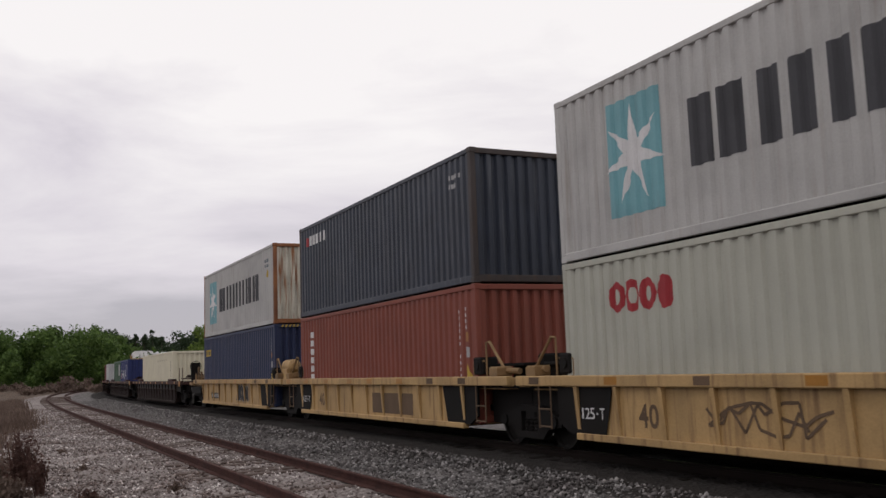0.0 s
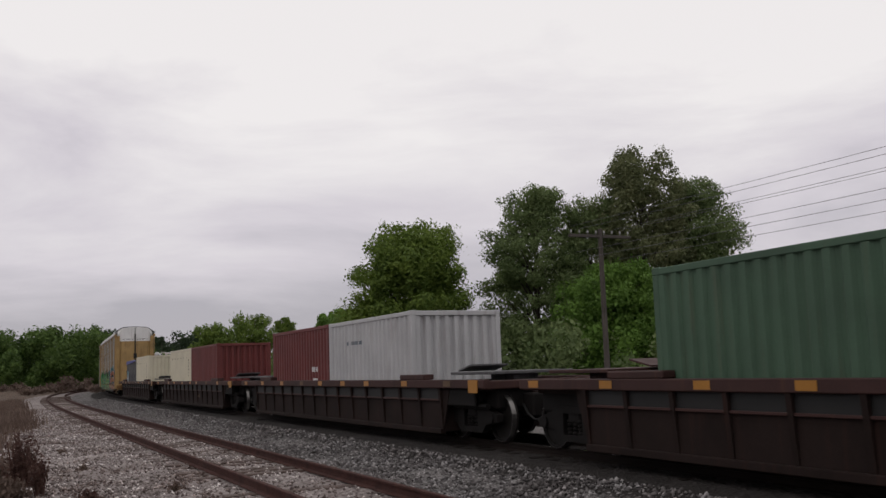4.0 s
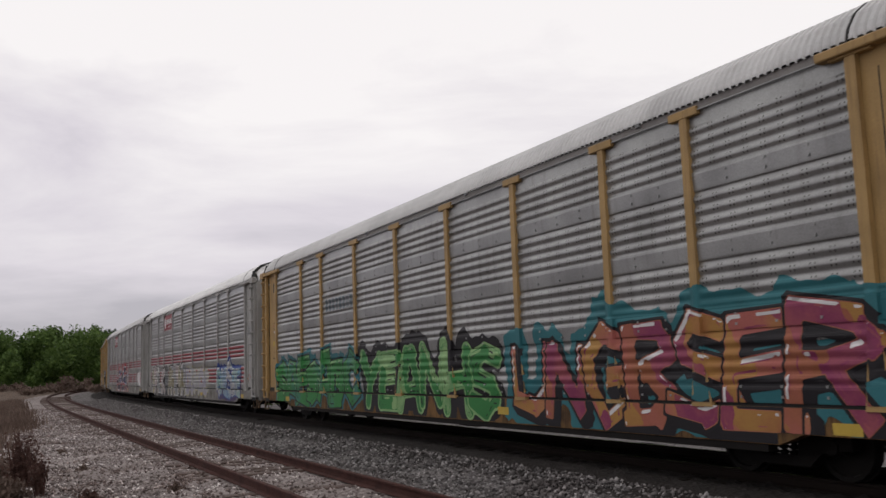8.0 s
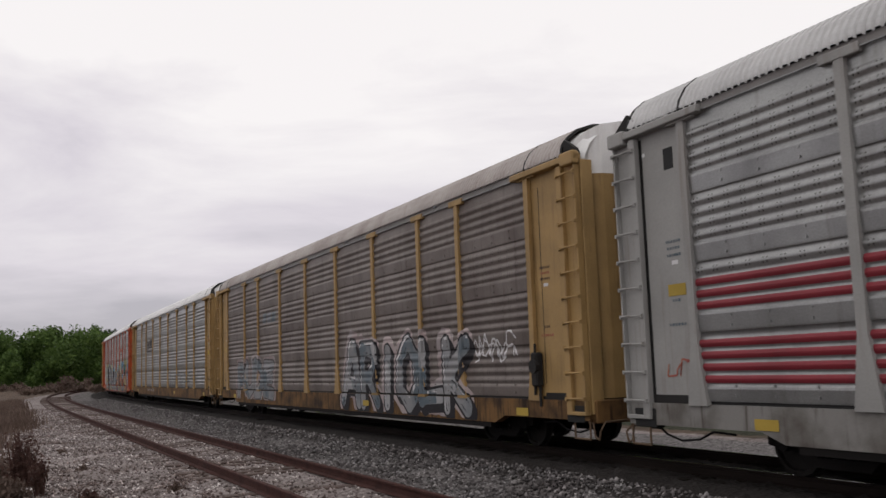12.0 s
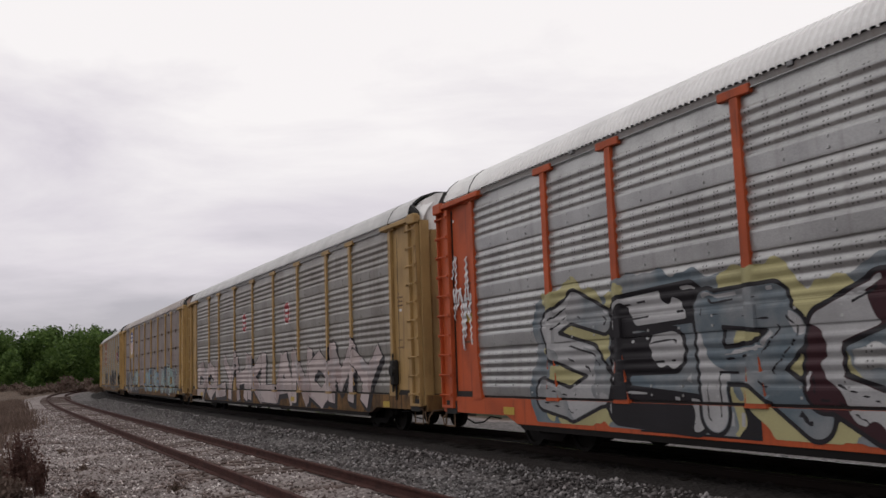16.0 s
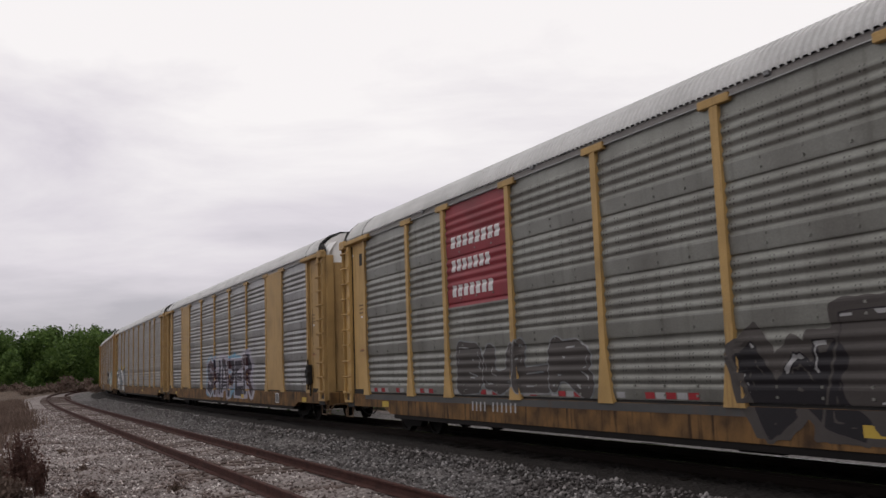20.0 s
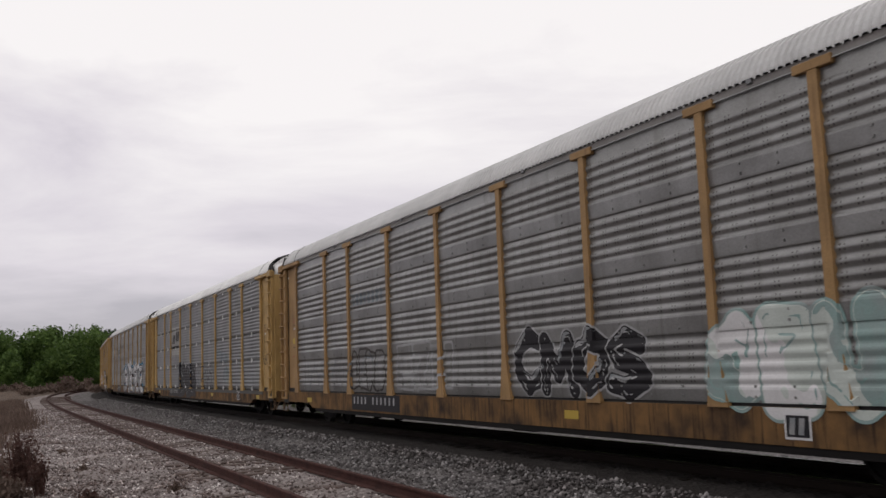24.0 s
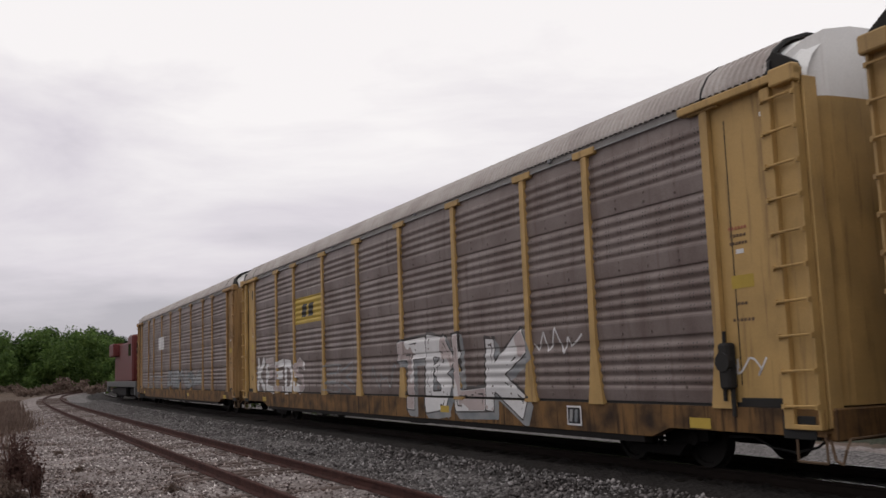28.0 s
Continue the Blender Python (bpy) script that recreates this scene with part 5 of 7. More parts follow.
# ================= paint on the sides: scrawls, marks, signs =================
TONES = {
    "black": (0.022, 0.02, 0.024), "white": (0.84, 0.83, 0.84), "green": (0.06, 0.24, 0.09), "lime": (0.30, 0.50, 0.22), "teal": (0.04, 0.19, 0.22),
    "pink": (0.46, 0.14, 0.12), "plum": (0.27, 0.05, 0.12), "gold": (0.46, 0.25, 0.07), "rust": (0.36, 0.13, 0.065), "blue": (0.04, 0.07, 0.27),
    "sky": (0.14, 0.33, 0.48), "grey": (0.34, 0.34, 0.345), "silver": (0.46, 0.46, 0.47), "violet": (0.085, 0.055, 0.13), "red": (0.42, 0.045, 0.055),
    "mint": (0.29, 0.44, 0.42), "slate": (0.13, 0.17, 0.20), "dust": (0.38, 0.29, 0.28), "lilac": (0.36, 0.34, 0.42), "olive": (0.33, 0.30, 0.20), "yellow": (0.60, 0.42, 0.08), "chalk": (0.56, 0.47, 0.46), "soot": (0.085, 0.075, 0.072), "kelly": (0.045, 0.25, 0.07), "maroon": (0.055, 0.02, 0.026), "aqua": (0.03, 0.20, 0.34), "night": (0.022, 0.018, 0.035), "straw": (0.50, 0.46, 0.24), "pale": (0.66, 0.72, 0.68)}
MIXED = {"pink": "gold", "rust": "pink", "plum": "pink", "gold": "rust", "green": "teal", "lime": "green", "dust": "silver", "silver": "grey", "mint": "grey", "sky": "silver", "slate": "grey", "lilac": "silver", "grey": "slate"}
INK = {k: surface("spray_" + k, c, 0.55, 0.0, 0.36 if k in MIXED else 0.22, dark=TONES[MIXED[k]] if k in MIXED else None, bump=0.0, scale=1.6 if k in MIXED else 1.0, spec=0.2) for k, c in TONES.items()}

POST_EDGES = [x + d for x in POST_X for d in (-0.086, -0.08, 0.08, 0.086)]


def rack_face(boards):
    zs = [p[1] for p in (BOARD_PROFILE if boards else PANEL_PROFILE)]
    ys = [p[0] for p in (BOARD_PROFILE if boards else PANEL_PROFILE)]

    posts = np.array(POST_X)

    def depth(x, z):
        x, z = np.asarray(x, float), np.asarray(z, float)
        near = np.min(np.abs(x[..., None] - posts), axis=-1)
        d = np.where(near < 0.083 + np.where(z < 1.75, 0.125 * (1.75 - z) / 0.85, 0.0), -1.515, -1.45 + np.interp(z, zs, ys))
        return np.where(z < 0.935, -1.48, d)
    return POST_EDGES, [0.918] + zs, depth


def box_face(length, height, z0=0.0):
    """The corrugated side of a container."""
    sh = corrugated(length - 0.24, height - 0.26)
    xs = [v[0] for v in sh.v[::2]]
    ys = [v[1] for v in sh.v[::2]]
    return xs, [], lambda x, z: -1.207 + np.interp(x, xs, ys)


def lay(name, verts, faces, face, lift, mat, parent, label=""):
    """Paint of a given outline (along, up), laid on a side that may be ribbed, lift metres proud of it."""
    xs, zs, depth = face
    bm = bmesh.new()
    vs = [bm.verts.new((x, 0, z)) for x, z in verts]
    for f in faces:
        try:
            bm.faces.new([vs[i] for i in f])
        except ValueError:
            pass
    bmesh.ops.triangulate(bm, faces=[f for f in bm.faces if len(f.verts) > 4])
    x0, x1 = min(v[0] for v in verts), max(v[0] for v in verts)
    z0, z1 = min(v[1] for v in verts), max(v[1] for v in verts)
    for c, n in [((x, 0, 0), (1, 0, 0)) for x in xs if x0 < x < x1] + [((0, 0, z), (0, 0, 1)) for z in zs if z0 < z < z1]:
        bmesh.ops.bisect_plane(bm, geom=bm.verts[:] + bm.edges[:] + bm.faces[:], plane_co=c, plane_no=n, dist=1e-5)
    if zs and z0 < 1.7:
        # cuts along the spreading feet of the posts
        for q in POST_X:
            for e in (-1, 1):
                for g in (0.083, 0.079):
                    if x0 - 0.1 < q + e * g < x1 + 0.1 and x1 - x0 > 0.3:
                        bmesh.ops.bisect_plane(bm, geom=bm.verts[:] + bm.edges[:] + bm.faces[:], plane_co=(q + e * g, 0, 1.75), plane_no=(0.85, 0, e * 0.125), dist=1e-5)
    if zs:
        for c, n in (((-10.5, 0, 0), (1, 0, 0)), ((10.5, 0, 0), (1, 0, 0)), ((0, 0, 0.61), (0, 0, 1))):
            bmesh.ops.bisect_plane(bm, geom=bm.verts[:] + bm.edges[:] + bm.faces[:], plane_co=c, plane_no=n, dist=1e-5)
        slot = [f for f in bm.faces if 0.918 < f.calc_center_median().z < 0.962 or (abs(f.calc_center_median().x) > 10.5 and f.calc_center_median().z < 0.61)]
        bmesh.ops.delete(bm, geom=slot, context="FACES")
    for v in bm.verts:
        v.co.y = float(depth(v.co.x, v.co.z)) - lift
    me = bpy.data.meshes.new(name)
    bm.to_mesh(me)
    bm.free()
    if zs and len(zs) < 136:
        me.shade_smooth()
        crease_bands(me)
    return part(name, me, mat, parent, label)


def rect(x0, x1, z0, z1, slant=0.0):
    return [(x0, z0), (x1, z0), (x1 + slant, z1), (x0 + slant, z1)], [(0, 1, 2, 3)]


def ring_poly(cx, cz, rx, rz, n=14, rnd=None, jit=0.0):
    v = []
    for i in range(n):
        a = 2 * math.pi * i / n
        k = 1 + (rnd.uniform(-jit, jit) if rnd else 0)
        v.append((cx + rx * k * math.cos(a), cz + rz * k * math.sin(a)))
    return v, [tuple(range(n))]


def octagon(cx, cz, rx, rz):
    return [(cx - rx * 0.55, cz - rz), (cx + rx * 0.55, cz - rz), (cx + rx, cz - rz * 0.6), (cx + rx, cz + rz * 0.6), (cx + rx * 0.55, cz + rz), (cx - rx * 0.55, cz + rz), (cx - rx, cz + rz * 0.6), (cx - rx, cz - rz * 0.6)], [tuple(range(8))]


def soften(v, times=1):
    for _ in range(times):
        o = []
        for i in range(len(v)):
            a, b = v[i], v[(i + 1) % len(v)]
            o += [(a[0] * 0.75 + b[0] * 0.25, a[1] * 0.75 + b[1] * 0.25), (a[0] * 0.25 + b[0] * 0.75, a[1] * 0.25 + b[1] * 0.75)]
        v = o
    return v


def lettering(parent, face, text, x0, x1, z0, z1, ink, lift=0.004, fat=0.0, wild=0.0, seed=1, edge=None, edge_w=0.05, label="", name="painted_letter"):
    """Readable characters, each a part; edge: ink of a wider outline below."""
    rnd = random.Random(seed)
    n = len(text)
    w = (x1 - x0) / n
    for i, ch in enumerate(text):
        if ch == " ":
            continue
        v, f = glyph(ch, fat)
        a, b = x0 + i * w + w * 0.04, x0 + (i + 1) * w - w * 0.04
        if ch in "I1-":
            a, b = a + w * 0.3, b - w * 0.3
        lo, hi = z0 + rnd.uniform(-wild, wild) * 0.3, z1 + rnd.uniform(-wild, wild) * 0.3
        if ch == "-":
            lo, hi = z0 + (z1 - z0) * 0.42, z0 + (z1 - z0) * 0.58
        sk = rnd.uniform(-wild, wild) * 0.25
        put = [(a + p[0] * (b - a) + sk * p[1], lo + p[1] * (hi - lo)) for p in v]
        if edge is not None:
            v2, f2 = glyph(ch, fat + 0.05)
            e = edge_w
            put2 = [(a - e + p[0] * (b - a + 2 * e) + sk * p[1], lo - e + p[1] * (hi - lo + 2 * e)) for p in v2]
            lay("painted_outline", put2, f2, face, lift, edge, parent)
        lay(name, put, f, face, lift + (0.003 if edge is not None else 0), ink if not isinstance(ink, list) else ink[i % len(ink)], parent, label)


def bars(parent, face, n, x0, x1, z0, z1, ink, gap=0.3, slant=0.0, lift=0.004, label="", seed=2):
    """Writing or a mark as plain bars."""
    rnd = random.Random(seed)
    w = (x1 - x0) / n
    for i in range(n):
        a = x0 + i * w
        v, f = rect(a, a + w * (1 - gap), z0, z1, slant)
        lay("mark", v, f, face, lift, ink, parent, label)


# brush strokes of painted letters, in a unit box
STROKES = {
    "A": [[(.02, 0), (.40, 1), (.62, 1), (.98, 0)], [(.2, .33), (.82, .33)]],
    "B": [[(.1, 0), (.1, 1), (.7, .95), (.8, .72), (.45, .52), (.88, .3), (.7, .02), (.1, 0)]],
    "C": [[(.9, .82), (.5, 1), (.12, .7), (.12, .3), (.5, 0), (.95, .18)]],
    "D": [[(.1, 0), (.12, 1), (.6, .95), (.92, .5), (.6, .03), (.1, 0)]],
    "E": [[(.95, .98), (.15, .92), (.1, .05), (.98, 0)], [(.12, .5), (.8, .54)]],
    "G": [[(.9, .82), (.5, 1), (.12, .7), (.12, .3), (.5, 0), (.95, .15), (.92, .48), (.55, .48)]],
    "H": [[(.12, 0), (.08, 1)], [(.88, 0), (.94, 1)], [(.1, .46), (.9, .54)]],
    "I": [[(.5, 0), (.5, 1)]],
    "K": [[(.12, 0), (.12, 1)], [(.92, 1), (.2, .5), (.98, 0)]],
    "L": [[(.15, 1), (.12, .05), (.98, .1)]],
    "M": [[(.05, 0), (.12, 1), (.5, .3), (.88, 1), (.95, 0)]],
    "N": [[(.1, 0), (.12, 1), (.85, .05), (.92, 1)]],
    "O": [[(.5, 1), (.1, .75), (.1, .25), (.5, 0), (.9, .25), (.9, .75), (.5, 1)]],
    "P": [[(.12, 0), (.12, 1), (.75, .95), (.9, .7), (.6, .43), (.15, .43)]],
    "R": [[(.1, 0), (.12, 1), (.72, .95), (.86, .72), (.6, .48), (.15, .46)], [(.48, .46), (.98, 0)]],
    "S": [[(.92, .85), (.5, 1), (.12, .8), (.2, .58), (.78, .44), (.88, .18), (.5, 0), (.04, .12)]],
    "T": [[(.0, .95), (1, 1)], [(.5, 1), (.46, 0)]],
    "U": [[(.1, 1), (.12, .2), (.5, 0), (.88, .2), (.92, 1)]],
    "W": [[(.02, 1), (.22, 0), (.5, .7), (.75, 0), (.98, 1)]],
    "Y": [[(.05, 1), (.5, .48)], [(.95, 1), (.5, .48), (.42, 0)]],
    "Z": [[(.05, 1), (.95, .97), (.1, .05), (.95, 0)]],
}


def region_mesh(name, field, xs, zs, face, lift):
    """A mesh of the part of a grid where a field is below nought, laid on a side, lift metres proud of it."""
    rows, cols = np.where((field < 0).any(1))[0], np.where((field < 0).any(0))[0]
    if len(rows) == 0:
        return None
    r0, r1, c0, c1 = max(rows[0] - 1, 0), rows[-1] + 2, max(cols[0] - 1, 0), cols[-1] + 2
    field, xs, zs = field[r0:r1, c0:c1], xs[c0:c1], zs[r0:r1]
    inside = field < 0
    flat = np.broadcast_to(face[2](*np.meshgrid(np.array(xs), np.array(zs))), inside.shape)
    verts, faces, index = [], [], {}

    def put(x, z):
        k = (round(x, 4), round(z, 4))
        if k not in index:
            index[k] = len(verts)
            verts.append(k)
        return index[k]
    for b in range(len(zs) - 1):
        za, zb = zs[b], zs[b + 1]
        mid = (za + zb) / 2
        if face[1] and (0.918 < mid < 0.962):
            continue
        run = None
        for a in range(len(xs) - 1):
            q = (inside[b, a], inside[b, a + 1], inside[b + 1, a + 1], inside[b + 1, a])
            bare = face[1] and mid < 0.61 and abs(xs[a] + xs[a + 1]) > 21.0
            step = abs(flat[b, a] - flat[b, a + 1]) + abs(flat[b + 1, a] - flat[b + 1, a + 1])
            if all(q) and not bare and step < 1e-4:
                if run is None:
                    run = xs[a]
                continue
            if run is not None:
                faces.append([put(run, za), put(xs[a], za), put(xs[a], zb), put(run, zb)])
                run = None
            if bare or not any(q):
                continue
            c = ((xs[a], za, field[b, a]), (xs[a + 1], za, field[b, a + 1]), (xs[a + 1], zb, field[b + 1, a + 1]), (xs[a], zb, field[b + 1, a]))
            poly = []
            for i in range(4):
                p, n = c[i], c[(i + 1) % 4]
                if p[2] < 0:
                    poly.append(put(p[0], p[1]))
                if (p[2] < 0) != (n[2] < 0):
                    t = min(0.98, max(0.02, p[2] / (p[2] - n[2])))
                    poly.append(put(p[0] + (n[0] - p[0]) * t, p[1] + (n[1] - p[1]) * t))
            if len(poly) > 2:
                faces.append(poly)
        if run is not None:
            faces.append([put(run, za), put(xs[-1], za), put(xs[-1], zb), put(run, zb)])
    if not faces:
        return None
    v = np.array(verts)
    y = np.broadcast_to(face[2](v[:, 0], v[:, 1]), len(v)) - lift
    me = bpy.data.meshes.new(name)
    me.from_pydata([(float(p[0]), float(d), float(p[1])) for p, d in zip(v, y)], [], faces)
    if face[1] and len(face[1]) < 136:
        me.shade_smooth()
        crease_bands(me)
    me.update()
    return me


def wall_paint(parent, face, shapes, x0, x1, z0, z1, fills, edge=None, wide=0.17, rim=0.07, cloud=None, halo=0.22, shine=None, drop=None, square=True,
               second=None, line=None, seed=1, wild=0.1, over=0.10, lift=0.005, grow=0.0, inner=None, label=""):
    """Spray-painted letter shapes. fills: inks by turns; edge: ink of their rims; cloud: inks round them; drop: ink of a cast block below them; second: ink over parts of them;
    line: half the width of bare outlines, in place of filled shapes."""
    rnd = random.Random(seed)
    pad = rim + (halo if cloud else 0.0) + wide + 0.1
    lo, hi = max(0.47, z0 - pad) if face[1] else z0 - pad, z1 + pad
    fine = 0.05 if x1 - x0 > 2.5 else 0.028
    gx = sorted(set(np.round(np.arange(x0 - pad, x1 + pad, fine), 4)) | {x for x in face[0] if x0 - pad < x < x1 + pad})
    gz = sorted(set(np.round(np.arange(lo, hi, fine), 4)) | {z for z in list(face[1]) + ([0.918, 0.962, 0.61] if face[1] else []) if lo < z < hi})
    X, Z = np.meshgrid(np.array(gx), np.array(gz))
    n = len(shapes)
    w = (x1 - x0) / n

    def letters(px, pz):
        r = random.Random(seed + 7)
        out = []
        for i, ch in enumerate(shapes):
            a, b = x0 + i * w - w * over * 0.5 + wide * 0.7, x0 + (i + 1) * w + w * over * 0.5 - wide * 0.7
            low, top = z0 + wide + r.uniform(0, wild) * 0.5, z1 - wide + r.uniform(-wild, wild * 0.6) + grow * (i / max(1, n - 1) - 0.5)
            lean = r.uniform(-1, 1) * wild * 0.8
            d = np.full(px.shape, 9.0)
            for stroke in STROKES.get(ch, []):
                pts = [(a + (b - a) * (p[0] + r.uniform(-wild, wild) * 0.4) + lean * (p[1] - 0.5), low + (top - low) * (p[1] + r.uniform(-wild, wild) * 0.25)) for p in stroke]
                for p, q in zip(pts[:-1], pts[1:]):
                    ex, ez = q[0] - p[0], q[1] - p[1]
                    ln = math.hypot(ex, ez) or 1e-6
                    ex, ez = ex / ln, ez / ln
                    along = (px - p[0]) * ex + (pz - p[1]) * ez
                    across = np.abs((pz - p[1]) * ex - (px - p[0]) * ez)
                    r0, r1 = wide * r.uniform(0.72, 1.12), wide * r.uniform(0.8, 1.25)
                    rad = r0 + (r1 - r0) * np.clip(along / ln, 0, 1)
                    past = np.maximum(-along, along - ln)
                    if square:
                        d = np.minimum(d, np.maximum(across - rad, past - rad * 0.75))
                    else:
                        d = np.minimum(d, np.hypot(across, np.maximum(past, 0)) - rad)
            out.append(d)
        return out

    def layer(name, f, ink, k, text=""):
        me = region_mesh(name, f, gx, gz, face, lift + 0.0016 * k)
        if me is not None:
            ob = part(name, me, ink, parent, text)
            if name not in ("painted_shape", "painted_outline"):
                tagged(ob, kind="stuff")
    ds = letters(X, Z)
    every = np.min(ds, axis=0)
    ripple = np.sin(X * 3.1 + seed) * np.cos(Z * 4.3 - seed) + 0.6 * np.sin(X * 7.7 - Z * 5.9 + 2 * seed) + 0.35 * np.sin(X * 17.0 + Z * 13.0)
    if line:
        layer("painted_line", np.min([np.maximum(np.abs(d) - line, 0.0 - np.min([9.0 * np.ones(X.shape)] + ds[i + 1:], axis=0)) for i, d in enumerate(ds)], axis=0), fills[0], 1, label)
        return
    if cloud:
        for k, ink in enumerate(cloud):
            f = every - rim - halo * (0.75 + 0.28 * np.sin(X * 2.3 + seed) + 0.22 * ripple)
            if k:
                f = np.maximum(f, 0.25 - np.sin(X * 1.35 + k * 2.1 + seed) - 0.3 * ripple)
            layer("painted_cloud", np.maximum(f, z0 - 0.02 - Z), ink, 0.5 * k)
    if drop is not None:
        f = every
        for k in (0.35, 0.7, 1.0):
            f = np.minimum(f, np.min(letters(X - 0.16 * k, Z + 0.13 * k), axis=0))
        layer("painted_block", f - rim, drop, 1.5)
    if edge is not None:
        layer("painted_outline", every - rim, edge, 2)
    shown = [np.max([d] + [rim * 0.8 - e for e in ds[i + 1:]], axis=0) for i, d in enumerate(ds)]
    for i, f in enumerate(shown):
        layer("painted_shape", f, fills[i % len(fills)], 3, label)
    fill = np.min(shown, axis=0)
    if second is not None:
        for k, ink in enumerate(second):
            layer("painted_tone", np.maximum(fill + 0.012, 0.35 - np.sin(X * 2.1 + Z * 1.7 + 1.9 * k + seed) - 0.35 * ripple), ink, 4 + k * 0.6)
    if edge is not None and wide > 0.14:
        f = np.abs(fill + wide * 0.52) - 0.016
        layer("painted_line", np.maximum(f, 0.1 - ripple), inner or edge, 5)
    if shine is not None:
        other = np.min(letters(X - 0.045, Z + 0.05), axis=0)
        layer("painted_shine", np.maximum(np.maximum(fill + 0.02, -0.022 - other), -0.3 - ripple), shine, 5.5)


def scribble(parent, face, x0, x1, z0, z1, ink, n=14, width=0.028, seed=1):
    """A sprayed line that cannot be read."""
    rnd = random.Random(seed)
    pts = [(x0 + (x1 - x0) * (i / n) + rnd.uniform(-0.08, 0.08), rnd.uniform(z0, z1)) for i in range(n + 1)]
    vs, fs = [], []
    for p, q in zip(pts[:-1], pts[1:]):
        dx, dz = q[0] - p[0], q[1] - p[1]
        m = math.hypot(dx, dz) or 1
        ox, oz = dz / m * width, -dx / m * width
        k = len(vs)
        vs += [(p[0] + ox, p[1] + oz), (q[0] + ox, q[1] + oz), (q[0] - ox, q[1] - oz), (p[0] - ox, p[1] - oz)]
        fs.append((k, k + 1, k + 2, k + 3))
    lay("scribble", vs, fs, face, 0.005 + 0.001 * (seed % 3), ink, parent)


def plate(parent, face, x0, x1, z0, z1, ink, lift=0.003, label=""):
    v, f = rect(x0, x1, z0, z1)
    return lay("sign_panel", v, f, face, lift, ink, parent, label)


def road_number(car, face, x0, x1, seed, patch=True, ink=None):
    """A wagon's number on its sill, as plain bars."""
    if patch:
        plate(car, face, x0 - 0.15, x1 + 0.15, 0.50, 0.905, INK["black"], 0.003)
    w = (x1 - x0) / 11
    for i in range(11):
        if i != 4:
            v, f = rect(x0 + i * w, x0 + i * w + w * 0.34, 0.66, 0.84, 0.01)
            lay("mark", v, f, face, 0.006, ink or INK["silver"], car)


I = INK
RF, BF = rack_face(False), rack_face(True)
c = RACKS[0]
wall_paint(c, RF, "SAESABC", -11.9, -4.15, 0.50, 2.06, [I["kelly"]], I["black"], 0.20, 0.05, [I["teal"]], 0.12, I["lime"], None, True, [I["green"]], None, 21, 0.2, 0.34)
wall_paint(c, RF, "YEANHS", -3.9, 3.5, 0.50, 2.08, [I["kelly"]], I["lime"], 0.165, 0.05, [I["black"]], 0.26, I["lime"], None, False, [I["lime"]], None, 22, 0.16, 0.2, inner=I["black"])
wall_paint(c, RF, "UNGBSER", 4.1, 12.0, 0.50, 2.15, [I["pink"], I["rust"], I["pink"], I["rust"], I["pink"]], I["black"], 0.15, 0.05, [I["teal"]], 0.26, I["white"], I["black"], True, [I["gold"], I["plum"]], None, 23, 0.26, 0.34, inner=I["plum"])
bars(c, RF, 8, -6.8, -4.45, 3.25, 3.60, I["slate"], 0.35, label="dark lettering worn to bars")
c = RACKS[1]
plate(c, RF, -7.08, -4.40, 4.08, 4.92, RED_STRIPE, 0.006, "dull red sign panel")
v, f = ring_poly(-6.72, 4.5, 0.22, 0.30, 14)
lay("mark", v, f, RF, 0.010, I["white"], c)
bars(c, RF, 8, -6.35, -4.65, 4.42, 4.68, I["white"], 0.3, lift=0.010)
bars(c, RF, 4, -5.8, -5.0, 4.24, 4.31, I["white"], 0.2, lift=0.010)
wall_paint(c, RF, "EPLK", -11.6, -6.75, 0.55, 2.08, [I["olive"], I["dust"]], I["white"], 0.20, 0.038, [I["soot"]], 0.09, I["silver"], I["black"], True, [I["grey"], I["dust"]], None, 31, 0.08, 0.12)
v, f = ring_poly(-6.22, 1.42, 0.60, 0.74, 20)
lay("painted_shape", v, f, RF, 0.016, I["grey"], c, "scrawled globe in grey paint")
for rx in (0.585, 0.36, 0.12):
    a, f = ring_poly(-6.22, 1.42, rx + 0.028, 0.75, 24)
    b, f = ring_poly(-6.22, 1.42, rx - 0.028, 0.71, 24)
    lay("painted_line", a + b, [(q, (q + 1) % 24, 24 + (q + 1) % 24, 24 + q) for q in range(24)], RF, 0.019 + 0.001 * rx, I["black"], c)
for z in (1.0, 1.42, 1.84):
    plate(c, RF, -6.72, -5.72, z - 0.025, z + 0.025, I["black"], 0.021)
wall_paint(c, RF, "ARENA", -5.6, -0.5, 0.52, 2.10, [I["olive"], I["lilac"], I["dust"]], I["white"], 0.20, 0.038, [I["soot"]], 0.09, None, I["black"], True, [I["grey"], I["olive"]], None, 32, 0.08, 0.14)
wall_paint(c, RF, "DOMOS", -0.3, 5.2, 0.60, 1.90, [I["lilac"], I["lilac"], I["silver"]], I["straw"], 0.22, 0.04, None, 0.1, None, None, False, [I["silver"]], None, 33, 0.12, 0.24)
wall_paint(c, RF, "GAESBE", 7.0, 11.15, 0.55, 1.98, [I["sky"]], I["blue"], 0.145, 0.045, [I["blue"]], 0.10, I["white"], I["violet"], True, [I["mint"], I["silver"]], None, 34, 0.22, 0.2)
road_number(c, RF, -7.4, -4.6, 1)
c = RACKS[2]
plate(c, RF, -7.08, -4.40, 4.06, 4.92, RED_STRIPE, 0.006, "dull red sign panel")
